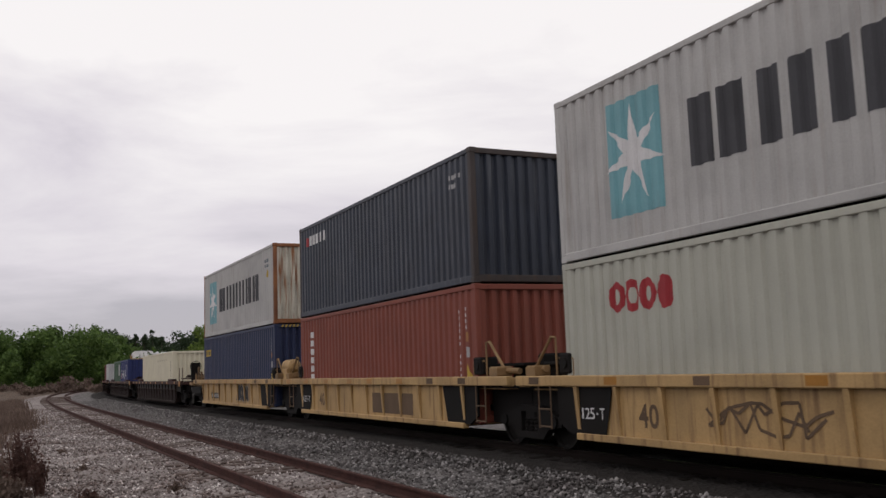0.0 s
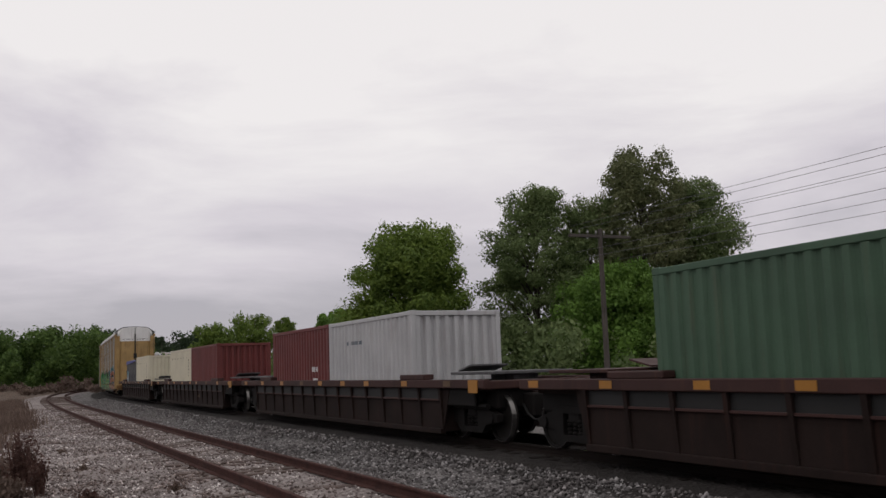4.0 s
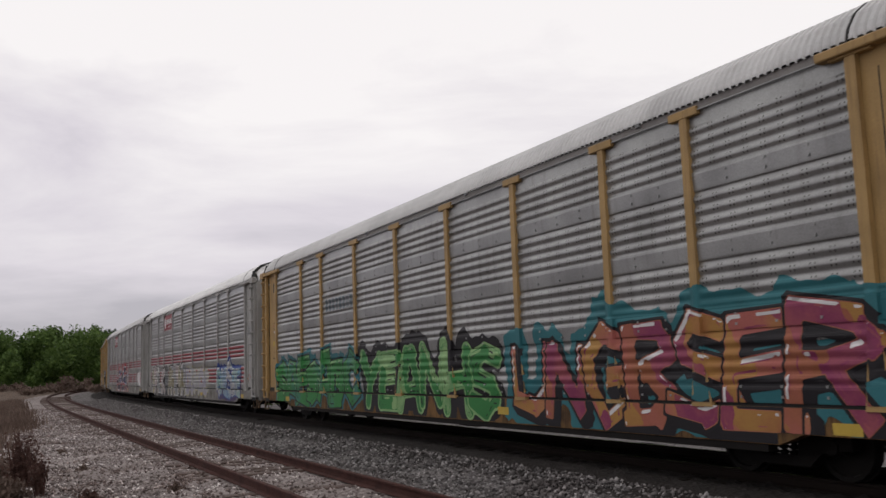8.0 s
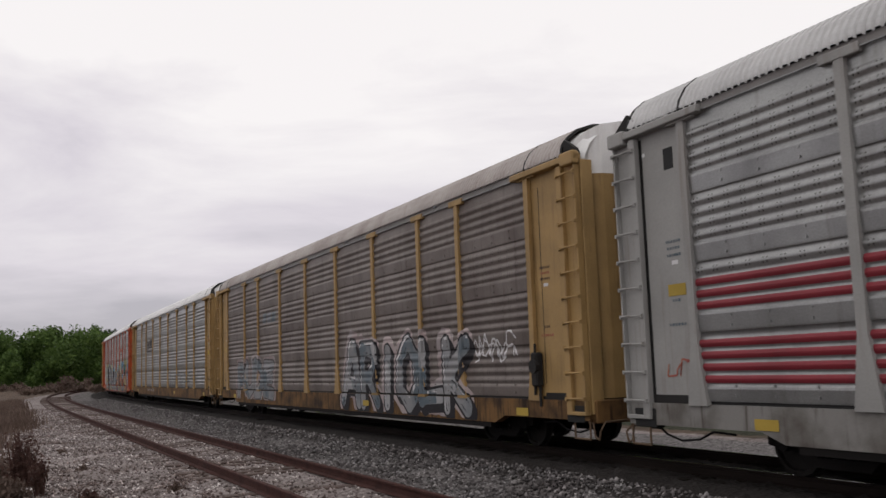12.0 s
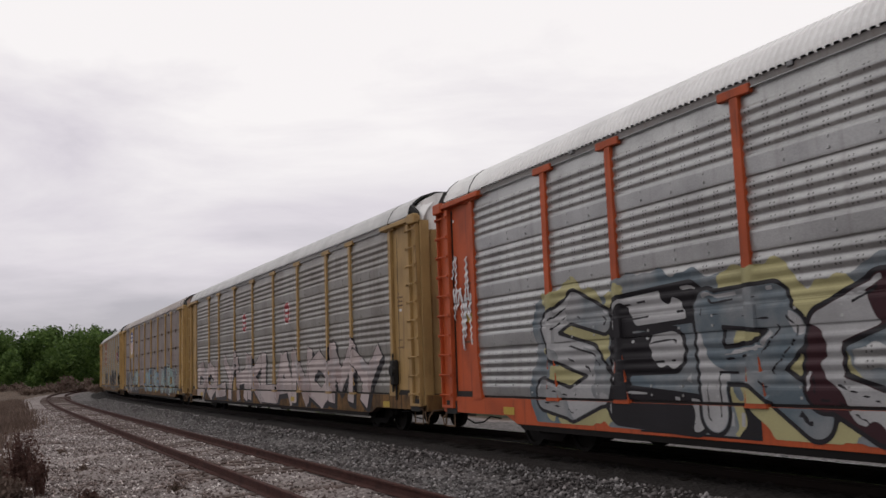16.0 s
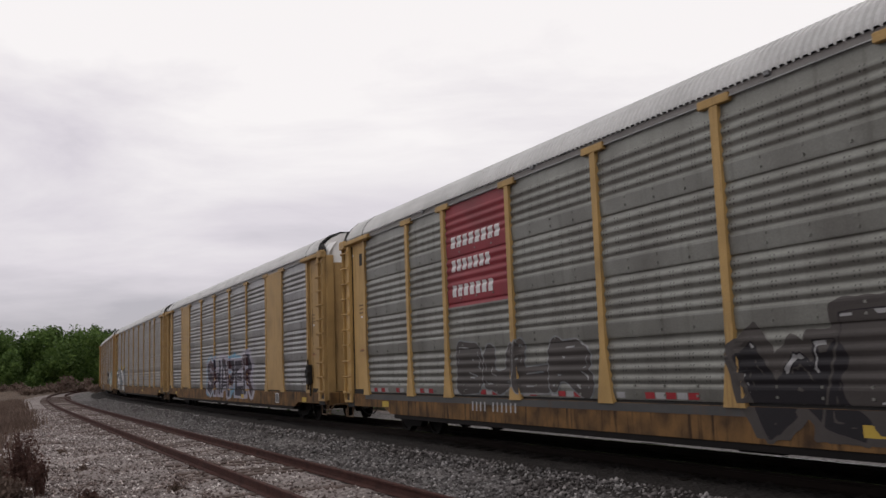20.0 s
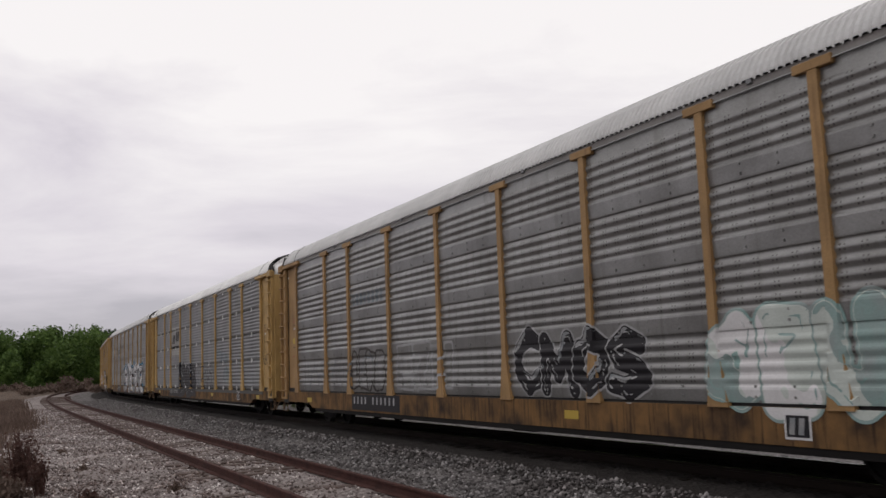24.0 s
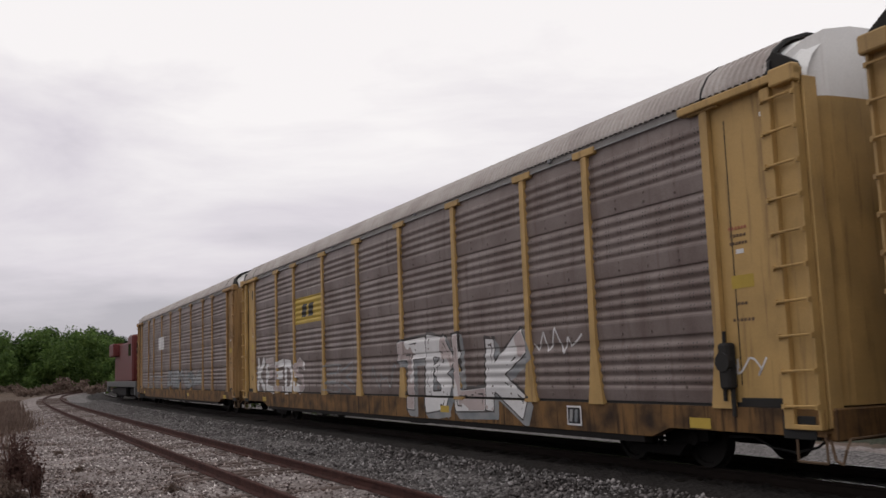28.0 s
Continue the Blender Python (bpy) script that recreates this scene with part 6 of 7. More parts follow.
v, f = ring_poly(-6.72, 4.5, 0.22, 0.30, 14)
lay("mark", v, f, RF, 0.010, I["white"], c)
bars(c, RF, 8, -6.35, -4.65, 4.42, 4.68, I["white"], 0.3, lift=0.010)
bars(c, RF, 4, -5.8, -5.0, 4.24, 4.31, I["white"], 0.2, lift=0.010)
wall_paint(c, RF, "HSMERK", -5.0, 3.6, 0.52, 2.24, [I["night"]], I["white"], 0.17, 0.05, [I["red"]], 0.20, I["silver"], None, True, [I["blue"]], None, 41, 0.3, 0.2)
v = [(9.65, 1.55), (9.9, 1.85), (10.6, 1.95), (11.4, 2.0), (11.35, 1.6), (10.7, 1.45), (11.3, 1.25), (11.4, 0.95), (10.5, 1.0), (9.9, 1.2)]
v = soften(v, 1)
lay("painted_shape", v, [tuple(range(len(v)))], RF, 0.006, I["white"], c, "loose white painted bird shape")
road_number(c, RF, -7.4, -4.6, 2, False, I["black"])
c = RACKS[3]
wall_paint(c, RF, "PUDE", -10.4, -5.2, 0.62, 2.05, [I["grey"]], I["soot"], 0.20, 0.05, [I["dust"]], 0.14, I["silver"], None, False, [I["slate"]], None, 51, 0.1, 0.14)
wall_paint(c, RF, "ARIOLK", 2.0, 9.5, 0.52, 2.24, [I["grey"]], I["black"], 0.18, 0.055, [I["chalk"], I["dust"]], 0.17, I["white"], I["black"], False, [I["silver"], I["slate"]], None, 52, 0.14, 0.16)
for s in range(3):
    scribble(c, RF, 9.7, 11.4, 1.5, 2.2, I["white"], 12, 0.018, 60 + s)
bars(c, RF, 3, -6.6, -4.8, 3.3, 3.65, I["slate"], 0.2, 0.1)
c = RACKS[4]
bars(c, RF, 2, -6.75, -5.9, 3.25, 3.75, I["black"], 0.15, 0.15, label="dark worn mark")
bars(c, RF, 2, -5.85, -4.75, 3.30, 3.85, I["black"], 0.1, 0.2)
bars(c, RF, 14, -6.8, -4.7, 3.05, 3.17, I["black"], 0.3)
road_number(c, RF, -6.4, -3.5, 4, False)
wall_paint(c, RF, "NEOS", 2.0, 9.0, 0.9, 1.7, [I["slate"]], line=0.025, seed=55, wide=0.14)
c = RACKS[5]
wall_paint(c, RF, "SERO", -9.5, -1.3, 0.55, 2.55, [I["grey"], I["black"], I["slate"], I["maroon"]], I["black"], 0.24, 0.06, [I["slate"], I["straw"]], 0.26, I["silver"], None, False, [I["silver"]], None, 61, 0.12, 0.12, grow=-0.2)
wall_paint(c, RF, "RENS", -1.2, 1.6, 0.55, 2.2, [I["slate"], I["grey"]], I["black"], 0.15, 0.05, [I["straw"], I["sky"]], 0.22, I["white"], None, True, None, None, 63, 0.2, 0.2, lift=0.007)
wall_paint(c, RF, "ANMNKS", 1.5, 10.9, 0.52, 2.32, [I["rust"], I["rust"], I["green"], I["rust"], I["green"], I["rust"]], I["black"], 0.19, 0.06, [I["sky"], I["straw"]], 0.34, I["white"], I["maroon"], True, [I["gold"], I["pink"]], None, 62, 0.3, 0.3, lift=0.009, grow=0.1)
bars(c, RF, 4, 4.7, 6.9, 3.55, 3.80, ORANGE, 0.12, 0.12, label="orange slanted mark")
plate(c, RF, 4.75, 6.9, 3.34, 3.42, I["black"])
scribble(c, RF, -13.1, -12.3, 1.6, 4.0, I["white"], 10, 0.03, 5)
scribble(c, RF, -13.1, -12.3, 2.2, 3.4, I["white"], 10, 0.03, 6)
road_number(c, RF, -6.6, -4.4, 5)
c = RACKS[6]
wall_paint(c, RF, "DOLYHKLANOMY", -11.7, 11.2, 0.46, 2.28, [I["chalk"]], None, 0.27, 0.03, None, 0.1, None, I["black"], True, [I["dust"]], None, 71, 0.2, 0.2)
for x in (-2.74, 3.03):
    v, f = octagon(x, 3.49, 0.30, 0.38)
    lay("mark", v, f, RF, 0.005, I["white"], c)
    v, f = octagon(x, 3.49, 0.26, 0.34)
    lay("mark", v, f, RF, 0.008, I["red"], c, "red eight-sided mark with white bars")
    bars(c, RF, 1, x - 0.15, x + 0.19, 3.52, 3.62, I["white"], 0.1, 0, 0.011)
    bars(c, RF, 1, x - 0.15, x + 0.19, 3.33, 3.43, I["white"], 0.1, 0, 0.011)
c = RACKS[7]
SIGN_FACE = ([], [], lambda x, z: -1.480)
plate(c, SIGN_FACE, -9.08, -7.27, 2.92, 4.94, OCHRE, 0.008, "yellow sign board")
sx, sz, sw, sh_ = -8.17, 3.95, 0.74, 0.86
shield = [(sx - sw * 0.86, sz + sh_ * 0.82), (sx - sw * 0.4, sz + sh_ * 0.86), (sx, sz + sh_), (sx + sw * 0.4, sz + sh_ * 0.86), (sx + sw * 0.86, sz + sh_ * 0.82), (sx + sw, sz + sh_ * 0.5), (sx + sw * 0.9, sz),
          (sx + sw, sz - sh_ * 0.45), (sx + sw * 0.6, sz - sh_ * 0.82), (sx, sz - sh_), (sx - sw * 0.6, sz - sh_ * 0.82), (sx - sw, sz - sh_ * 0.45), (sx - sw * 0.9, sz), (sx - sw, sz + sh_ * 0.5)]
lay("mark", shield, [tuple(range(14))], SIGN_FACE, 0.012, I["white"], c, "shield sign with blue head and red stripes")
head = [(p[0] * 0.95 + sx * 0.05, p[1] * 0.97 + sz * 0.03) for p in shield[:7]] + [(sx + sw * 0.85, sz + 0.05), (sx - sw * 0.85, sz + 0.05)] + [(p[0] * 0.95 + sx * 0.05, p[1] * 0.97 + sz * 0.03) for p in shield[12:]]
lay("mark", [p for p in head if p[1] >= sz], [tuple(range(len([p for p in head if p[1] >= sz])))], SIGN_FACE, 0.016, I["blue"], c)
bars(c, SIGN_FACE, 5, sx - 0.46, sx + 0.5, sz + 0.42, sz + 0.58, I["white"], 0.3, 0, 0.02)
bars(c, SIGN_FACE, 7, sx - 0.56, sx + 0.58, sz + 0.17, sz + 0.33, I["white"], 0.3, 0, 0.02)
for k in range(5):
    x = sx - 0.52 + k * 0.26
    plate(c, SIGN_FACE, x - 0.055, x + 0.055, sz - 0.66 + abs(k - 2) * 0.06 - (0.1 if k == 2 else 0), sz, I["red"], 0.016)
wall_paint(c, BF, "ASO", -11.6, -7.9, 0.52, 2.05, [I["soot"], I["black"]], I["silver"], 0.26, 0.035, None, 0.1, None, None, False, [I["grey"]], None, 81, 0.14, 0.16)
wall_paint(c, BF, "KSBE", -7.0, -4.5, 1.0, 1.95, [I["mint"]], I["soot"], 0.13, 0.04, None, 0.1, None, None, True, [I["slate"]], None, 82, 0.14, 0.16)
wall_paint(c, BF, "ODEN", -4.2, -1.7, 1.0, 1.95, [I["dust"]], line=0.03, seed=85, wide=0.2)
wall_paint(c, BF, "SEHG", -1.1, 4.5, 0.60, 2.05, [I["mint"]], I["soot"], 0.21, 0.05, None, 0.1, I["silver"], None, False, [I["slate"], I["sky"]], None, 83, 0.14, 0.16)
wall_paint(c, BF, "BIRDK", 5.6, 10.9, 0.55, 2.10, [I["mint"]], I["soot"], 0.19, 0.05, None, 0.1, I["silver"], None, True, [I["slate"]], None, 84, 0.18, 0.18)
road_number(c, BF, -7.9, -4.4, 7)
c = RACKS[8]
plate(c, RF, -7.06, -4.40, 2.78, 4.95, RED_STRIPE, 0.005, "dull red sign panel with three rows of white bars")
for z, n, x1 in ((4.13, 8, -4.6), (3.63, 7, -5.05), (3.10, 7, -4.95)):
    bars(c, RF, n, -6.82, x1, z - 0.11, z + 0.13, I["white"], 0.32, 0.02, 0.009)
wall_paint(c, RF, "BULR", -6.7, -1.9, 0.98, 2.0, [I["soot"]], I["grey"], 0.22, 0.03, None, 0.1, None, None, False, None, None, 91, 0.08, 0.16)
wall_paint(c, RF, "WESK", 1.8, 7.4, 0.55, 1.95, [I["black"]], I["soot"], 0.24, 0.05, [I["soot"]], 0.14, I["silver"], None, True, [I["soot"]], None, 92, 0.3, 0.2)
wall_paint(c, RF, "SEU", 9.55, 11.75, 2.62, 4.22, [I["night"]], I["white"], 0.20, 0.035, [I["white"]], 0.07, None, None, False, None, None, 93, 0.06, 0.22)
plate(c, RF, 9.15, 9.45, 3.0, 3.6, I["red"], 0.004)
for i in range(9):
    x = POST_X[i] + 0.25
    for k in range(int((POST_X[i + 1] - POST_X[i] - 0.5) / 0.24)):
        if (k + i) % 7 < 5:
            plate(c, RF, x + k * 0.24, x + k * 0.24 + 0.22, 0.985, 1.08, I["red"] if k % 2 else I["silver"], 0.005)
road_number(c, RF, -6.1, -4.2, 8, False)
c = RACKS[9]
wall_paint(c, RF, "SHAPER", -2.9, 5.0, 0.62, 2.25, [I["night"]], I["lilac"], 0.19, 0.10, [I["lilac"], I["sky"]], 0.14, None, None, True, [I["maroon"]], None, 103, 0.16, 0.12, label="purple spray-painted letters")
plate(c, RF, -9.0, -8.0, 3.5, 3.58, I["black"], 0.006)
bars(c, RF, 3, -8.95, -8.05, 3.66, 3.92, I["black"], 0.25)
c = RACKS[10]
wall_paint(c, RF, "WARB", -11.9, -6.7, 0.52, 2.22, [I["silver"], I["grey"]], I["black"], 0.21, 0.06, [I["slate"], I["yellow"]], 0.18, I["white"], I["black"], True, [I["white"], I["slate"]], None, 111, 0.2, 0.18)
v, f = ring_poly(-12.66, 4.28, 0.36, 0.40, 20)
lay("mark", v, f, ([], [], lambda x, z: -1.434), 0.004, I["slate"], c)
v, f = ring_poly(-12.66, 4.28, 0.20, 0.27, 16)
lay("mark", v, f, ([], [], lambda x, z: -1.434), 0.007, I["sky"], c, "round blue mark on the end plate")
wall_paint(c, RF, "OLESN", -3.0, 5.0, 0.98, 1.8, [I["slate"]], line=0.025, seed=112, wide=0.15)
c = RACKS[11]
bars(c, RF, 8, -6.9, -4.6, 3.25, 3.55, I["slate"], 0.35)
wall_paint(c, RF, "CMOS", 1.8, 5.7, 0.94, 2.16, [I["black"]], I["silver"], 0.165, 0.035, None, 0.1, I["grey"], None, False, None, None, 122, 0.14, 0.16, label="black spray-painted letters with pale edge")
wall_paint(c, RF, "LERB", -6.95, -4.7, 1.0, 2.1, [I["soot"]], line=0.03, seed=123, wide=0.18, square=False, over=0.3)
wall_paint(c, RF, "EZH", -3.9, -0.9, 1.0, 2.1, [I["silver"]], line=0.03, seed=124, wide=0.17)
wall_paint(c, RF, "OBU", 7.1, 9.9, 0.80, 2.2, [I["pale"]], I["mint"], 0.24, 0.04, None, 0.1, None, None, False, [I["white"], I["mint"]], None, 121, 0.12, 0.2)
for s in range(4):
    scribble(c, RF, -11.1 + 2.4 * s, -9.3 + 2.4 * s, 1.05, 2.0, I["grey"] if s != 3 else I["silver"], 11, 0.022, 130 + s)
road_number(c, RF, -6.9, -3.9, 11)
c = RACKS[12]
plate(c, BF, -7.0, -4.45, 2.60, 4.15, GALV_DULL, 0.006, "lighter replaced panel")
bars(c, BF, 2, -6.7, -5.95, 3.25, 3.70, I["black"], 0.15, 0.15, 0.011)
bars(c, BF, 2, -5.75, -4.75, 3.35, 3.85, I["black"], 0.1, 0.2, 0.011)
bars(c, BF, 14, -6.8, -4.7, 3.0, 3.13, I["black"], 0.3, 0, 0.011)
wall_paint(c, BF, "WMWB", -4.5, -0.3, 0.50, 2.15, [I["black"]], I["soot"], 0.27, 0.02, [I["black"]], 0.12, None, None, True, None, None, 131, 0.3, 0.3)
wall_paint(c, BF, "WMYW", -4.3, -0.5, 0.60, 2.10, [I["silver"]], line=0.014, seed=133, wide=0.2, wild=0.3, lift=0.014)
wall_paint(c, BF, "NERSH", 0.0, 4.2, 1.0, 2.0, [I["soot"]], line=0.022, seed=132, wide=0.14)
for q, (cx, cz, rx, rz) in enumerate(((4.9, 2.45, 0.35, 0.16), (5.9, 2.2, 0.7, 0.28), (6.3, 1.5, 0.6, 0.35))):
    v, f = ring_poly(cx, cz, rx, rz, 18, random.Random(q), 0.16)
    lay("painted_shape", v, f, BF, 0.004, I["slate"], c, "faint blue-grey wash of paint")
scribble(c, RF, 12.3, 13.0, 1.7, 2.4, I["black"], 9, 0.02, 8)
road_number(c, BF, -7.3, -4.9, 12)
c = RACKS[13]
wall_paint(c, RF, "SAGERSZ", -1.4, 10.2, 0.50, 2.35, [I["silver"], I["silver"], I["grey"]], I["black"], 0.20, 0.05, [I["aqua"], I["white"]], 0.24, I["white"], I["maroon"], False, [I["grey"], I["white"]], None, 141, 0.26, 0.26, inner=I["maroon"])
for s in range(3):
    scribble(c, RF, -1.5 + 3.9 * s, 2.3 + 3.9 * s, 2.1, 2.6, I["white"], 9, 0.03, 143 + s)
bars(c, RF, 2, -6.75, -5.95, 3.35, 3.75, I["slate"], 0.15, 0.15)
bars(c, RF, 2, -5.8, -4.75, 3.40, 3.85, I["slate"], 0.1, 0.2)
bars(c, RF, 14, -6.8, -4.7, 3.15, 3.25, I["slate"], 0.3)
for s in range(2):
    lettering(c, RF, "O", -4.2 + 1.4 * s, -3.1 + 1.4 * s, 1.05, 1.9, I["slate"], 0.004, 0.0, 0.1, 6 + s)
road_number(c, RF, -6.4, -4.2, 13)
c = RACKS[14]
plate(c, RF, -7.06, -4.42, 3.05, 3.87, I["yellow"], 0.005, "yellow sign panel")
bars(c, RF, 2, -6.4, -5.1, 3.25, 3.65, I["black"], 0.3, 0.1, 0.009)
wall_paint(c, RF, "KEEDS", -11.8, -6.1, 0.88, 2.10, [I["white"]], None, 0.12, 0.03, None, 0.1, None, None, True, [I["chalk"]], None, 151, 0.10, 0.0, label="white spray-painted letters")
wall_paint(c, RF, "TBLK", 1.2, 6.9, 0.62, 2.28, [I["white"]], I["soot"], 0.205, 0.03, [I["soot"]], 0.04, None, I["grey"], True, [I["chalk"]], None, 153, 0.14, 0.10, label="fat white spray-painted letters")
wall_paint(c, RF, "EK", -4.4, -1.9, 0.98, 1.75, [I["grey"]], line=0.025, seed=152, wide=0.12)
scribble(c, RF, -0.6, 1.0, 1.05, 1.75, I["grey"], 10, 0.02, 9)
scribble(c, RF, 7.3, 8.8, 1.7, 2.2, I["white"], 10, 0.018, 10)
c = RACKS[15]
plate(c, RF, -5.5, -3.6, 3.1, 3.8, I["white"], 0.005, "pale sign panel")
wall_paint(c, RF, "BENDA", -2.5, 7.0, 0.95, 1.95, [I["grey"]], I["soot"], 0.15, 0.04, None, 0.1, None, None, True, None, None, 161, 0.2, 0.1)
wall_paint(c, RF, "SNE", -9.0, -4.0, 0.95, 1.6, [I["grey"]], line=0.03, seed=162, wide=0.13)

# small stencils on every carrier's end plates and sill
PLATE_FACE = ([], [], lambda x, z: -1.434)
for k, c in enumerate(RACKS):
    rnd = random.Random(300 + k)
    ink = I["slate"] if k not in (1, 2) else I["black"]
    for e in (-1, 1):
        x = e * 12.6
        x = e * 12.6 - (0.12 if e > 0 else -0.15)
        for z, n, w in ((3.22, 6, 0.34), (3.12, 5, 0.30), (3.02, 6, 0.33), (2.18 + rnd.uniform(-0.2, 0.2), 3, 0.20), (2.02, 6, 0.40)):
            bars(c, PLATE_FACE, n, x - w / 2, x + w / 2, z, z + 0.04, (I["rust"] if rnd.random() < 0.3 else MUD) if k not in (1, 2) else I["slate"], 0.3)
        if rnd.random() < 0.55:
            scribble(c, PLATE_FACE, x - 0.3, x + 0.3, 1.25, 1.6, rnd.choice([I["white"], I["black"], I["pink"]]), 10, 0.014, 310 + k)
        if rnd.random() < 0.6:
            plate(c, PLATE_FACE, x - 0.18, x + 0.22, 2.45, 2.62, I["yellow"], 0.004, "yellow stencil patch")
        v, f = rect(x - 0.06, x + 0.08, 2.9, 2.96)
        lay("mark", v, f, PLATE_FACE, 0.004, I["white"], c)
    for x in (-11.0, 3.4, 11.35):
        plate(c, RF, x, x + 0.42, 0.62, 0.76, I["yellow"], 0.010, "yellow reflector patch")
    if k not in (2, 7, 9, 11, 12, 14):
        continue
    x = 8.3
    plate(c, RF, x, x + 0.42, 0.54, 0.86, I["white"], 0.012)
    plate(c, RF, x + 0.03, x + 0.39, 0.57, 0.83, I["black"], 0.015)
    bars(c, RF, 2, x + 0.07, x + 0.36, 0.60, 0.80, I["grey"], 0.4, 0.03, 0.018)

# the warning on the leading carrier's door heads
DOOR_X = RACK_H - 0.05
for s in (-1, 1):
    for i, ch in enumerate("EXCESS HEIGHT CAR"):
        if ch != " ":
            v, f = glyph(ch, 0.0)
            y0 = (-0.98 if s < 0 else 0.16) + i * 0.048
            me = bpy.data.meshes.new("stencil_letter")
            me.from_pydata([(DOOR_X + 0.004, y0 + p[0] * 0.038, 4.62 + p[1] * 0.085) for p in v], [], f)
            part("stencil_letter", me, I["black"], RACKS[0])


# ================= marks on the containers =================
def star(cx, cz, r0, r1, n=7, turn=math.pi / 2):
    v = []
    for i in range(2 * n):
        r = r0 if i % 2 == 0 else r1
        a = turn + math.pi * i / n
        v.append((cx + r * math.cos(a), cz + r * 1.05 * math.sin(a)))
    return v, [(2 * n - 1, 0, 1)] + [(2 * i - 1, 2 * i, 2 * i + 1) for i in range(1, n)] + [tuple(range(1, 2 * n, 2))]


PANEL_BLUE = surface("pale_blue_panel", (0.20, 0.46, 0.52), 0.55, 0.0, 0.15, streak=0.15)
LETTER_DARK = surface("faded_black_paint", (0.055, 0.055, 0.065), 0.6, 0.0, 0.3)
F40, F20 = box_face(FORTY, 2.896), box_face(TWENTY, 2.591)


def liner_marks(c, face, x0, z_mid, k=1.0, ink=None, star_ink=None):
    """A star panel and a row of heavy blocks for a shipping line's mark."""
    plate(c, face, x0, x0 + 1.38 * k, z_mid - 0.95 * k, z_mid + 0.93 * k, PANEL_BLUE, 0.003, "pale blue square")
    v, f = star(x0 + 0.69 * k, z_mid, 0.78 * k, 0.24 * k)
    lay("mark", v, f, face, 0.006, star_ink or I["white"], c, "white seven-pointed star")
    a = x0 + 2.05 * k
    for w in (1.30, 1.10, 1.02, 1.02, 1.0, 1.15):
        w *= k
        z0, z1 = z_mid - 0.50 * k, z_mid + 0.50 * k
        for q in (rect(a, a + w * 0.34, z0, z1), rect(a + w * 0.46, a + w * 0.86, z0, z1)):
            lay("mark", q[0], q[1], face, 0.004, ink or LETTER_DARK, c)
        a += w * 1.06


liner_marks(STACKS[0][2], F40, -4.6, 1.50)
liner_marks(STACKS[2][2], F40, -4.9, 1.50)
c = STACKS[0][1]
for i in range(4):
    v, f = ring_poly(-4.55 + 0.40 * i, 2.20, 0.20, 0.26, 12)
    lay("mark", v, f, F40, 0.004, I["red"], c, "red rounded mark")
    if i < 3:
        v, f = ring_poly(-4.53 + 0.40 * i, 2.20, 0.09, 0.13, 10)
        lay("mark", v, f, F40, 0.007, PALE_GREEN, c)
c = STACKS[1][2]
plate(c, F40, -5.50, -5.12, 2.22, 2.50, I["red"])
bars(c, F40, 5, -5.05, -3.5, 2.22, 2.52, I["white"], 0.22)
c = STACKS[1][1]
for i in range(6):
    plate(c, F40, -5.10, -4.78, 2.22 - i * 0.26, 2.40 - i * 0.26, I["white"])
c = STACKS[2][1]
plate(c, F40, -5.75, -4.7, 2.02, 2.32, I["yellow"], 0.003)
bars(c, F40, 6, -5.68, -4.78, 2.10, 2.24, BLUE, 0.3, 0, 0.006)


def box_number(c, face, x, z0, z1, ink=None, two=True):
    """A container's upright number and plates, as bars."""
    n = 11
    h = (z1 - z0) / n
    for i in range(n):
        if i != 4:
            plate(c, face, x, x + 0.06, z0 + i * h, z0 + i * h + h * 0.55, ink or I["white"], 0.004)
    if two:
        for i in range(4):
            plate(c, face, x + 0.36, x + 0.43, z1 - 0.1 - i * 0.13, z1 - 0.02 - i * 0.13, ink or I["white"], 0.004)
        plate(c, face, x + 0.34, x + 0.5, z0 + 0.75, z0 + 0.95, I["gold"], 0.004)
        plate(c, face, x + 0.34, x + 0.52, z0 + 0.42, z0 + 0.64, I["silver"], 0.004)
        v = [(x + 0.28, z0), (x + 0.58, z0), (x + 0.43, z0 + 0.28)]
        lay("mark", v, [(0, 1, 2)], face, 0.004, I["yellow"], c, "yellow warning triangle")


# black and yellow warning bars over the blue container's end
for k in range(14):
    y = -0.98 + k * 0.14
    me = bpy.data.meshes.new("warning_bar")
    x = FORTY / 2 + 0.003
    me.from_pydata([(x, y, 2.79), (x, y + 0.07, 2.79), (x, y + 0.11, 2.87), (x, y + 0.04, 2.87)], [], [(0, 1, 2, 3)])
    part("warning_bar", me, I["yellow"], STACKS[2][1])
box_number(STACKS[1][1], F40, 5.2, 0.95, 2.45)
box_number(STACKS[2][1], F40, 5.2, 0.95, 2.45)
bars(STACKS[1][2], F40, 4, 5.0, 5.6, 2.35, 2.45, I["silver"], 0.3)
bars(STACKS[1][2], F40, 3, 5.0, 5.4, 2.15, 2.25, I["silver"], 0.3)
bars(STACKS[2][2], F40, 4, 4.8, 5.4, 2.30, 2.42, I["slate"], 0.3)
bars(STACKS[2][2], F40, 4, 4.8, 5.4, 2.12, 2.22, I["slate"], 0.3)
v = [(5.0, 1.75), (5.3, 1.75), (5.15, 2.02)]
lay("mark", v, [(0, 1, 2)], F40, 0.004, I["yellow"], STACKS[2][2], "yellow warning triangle")
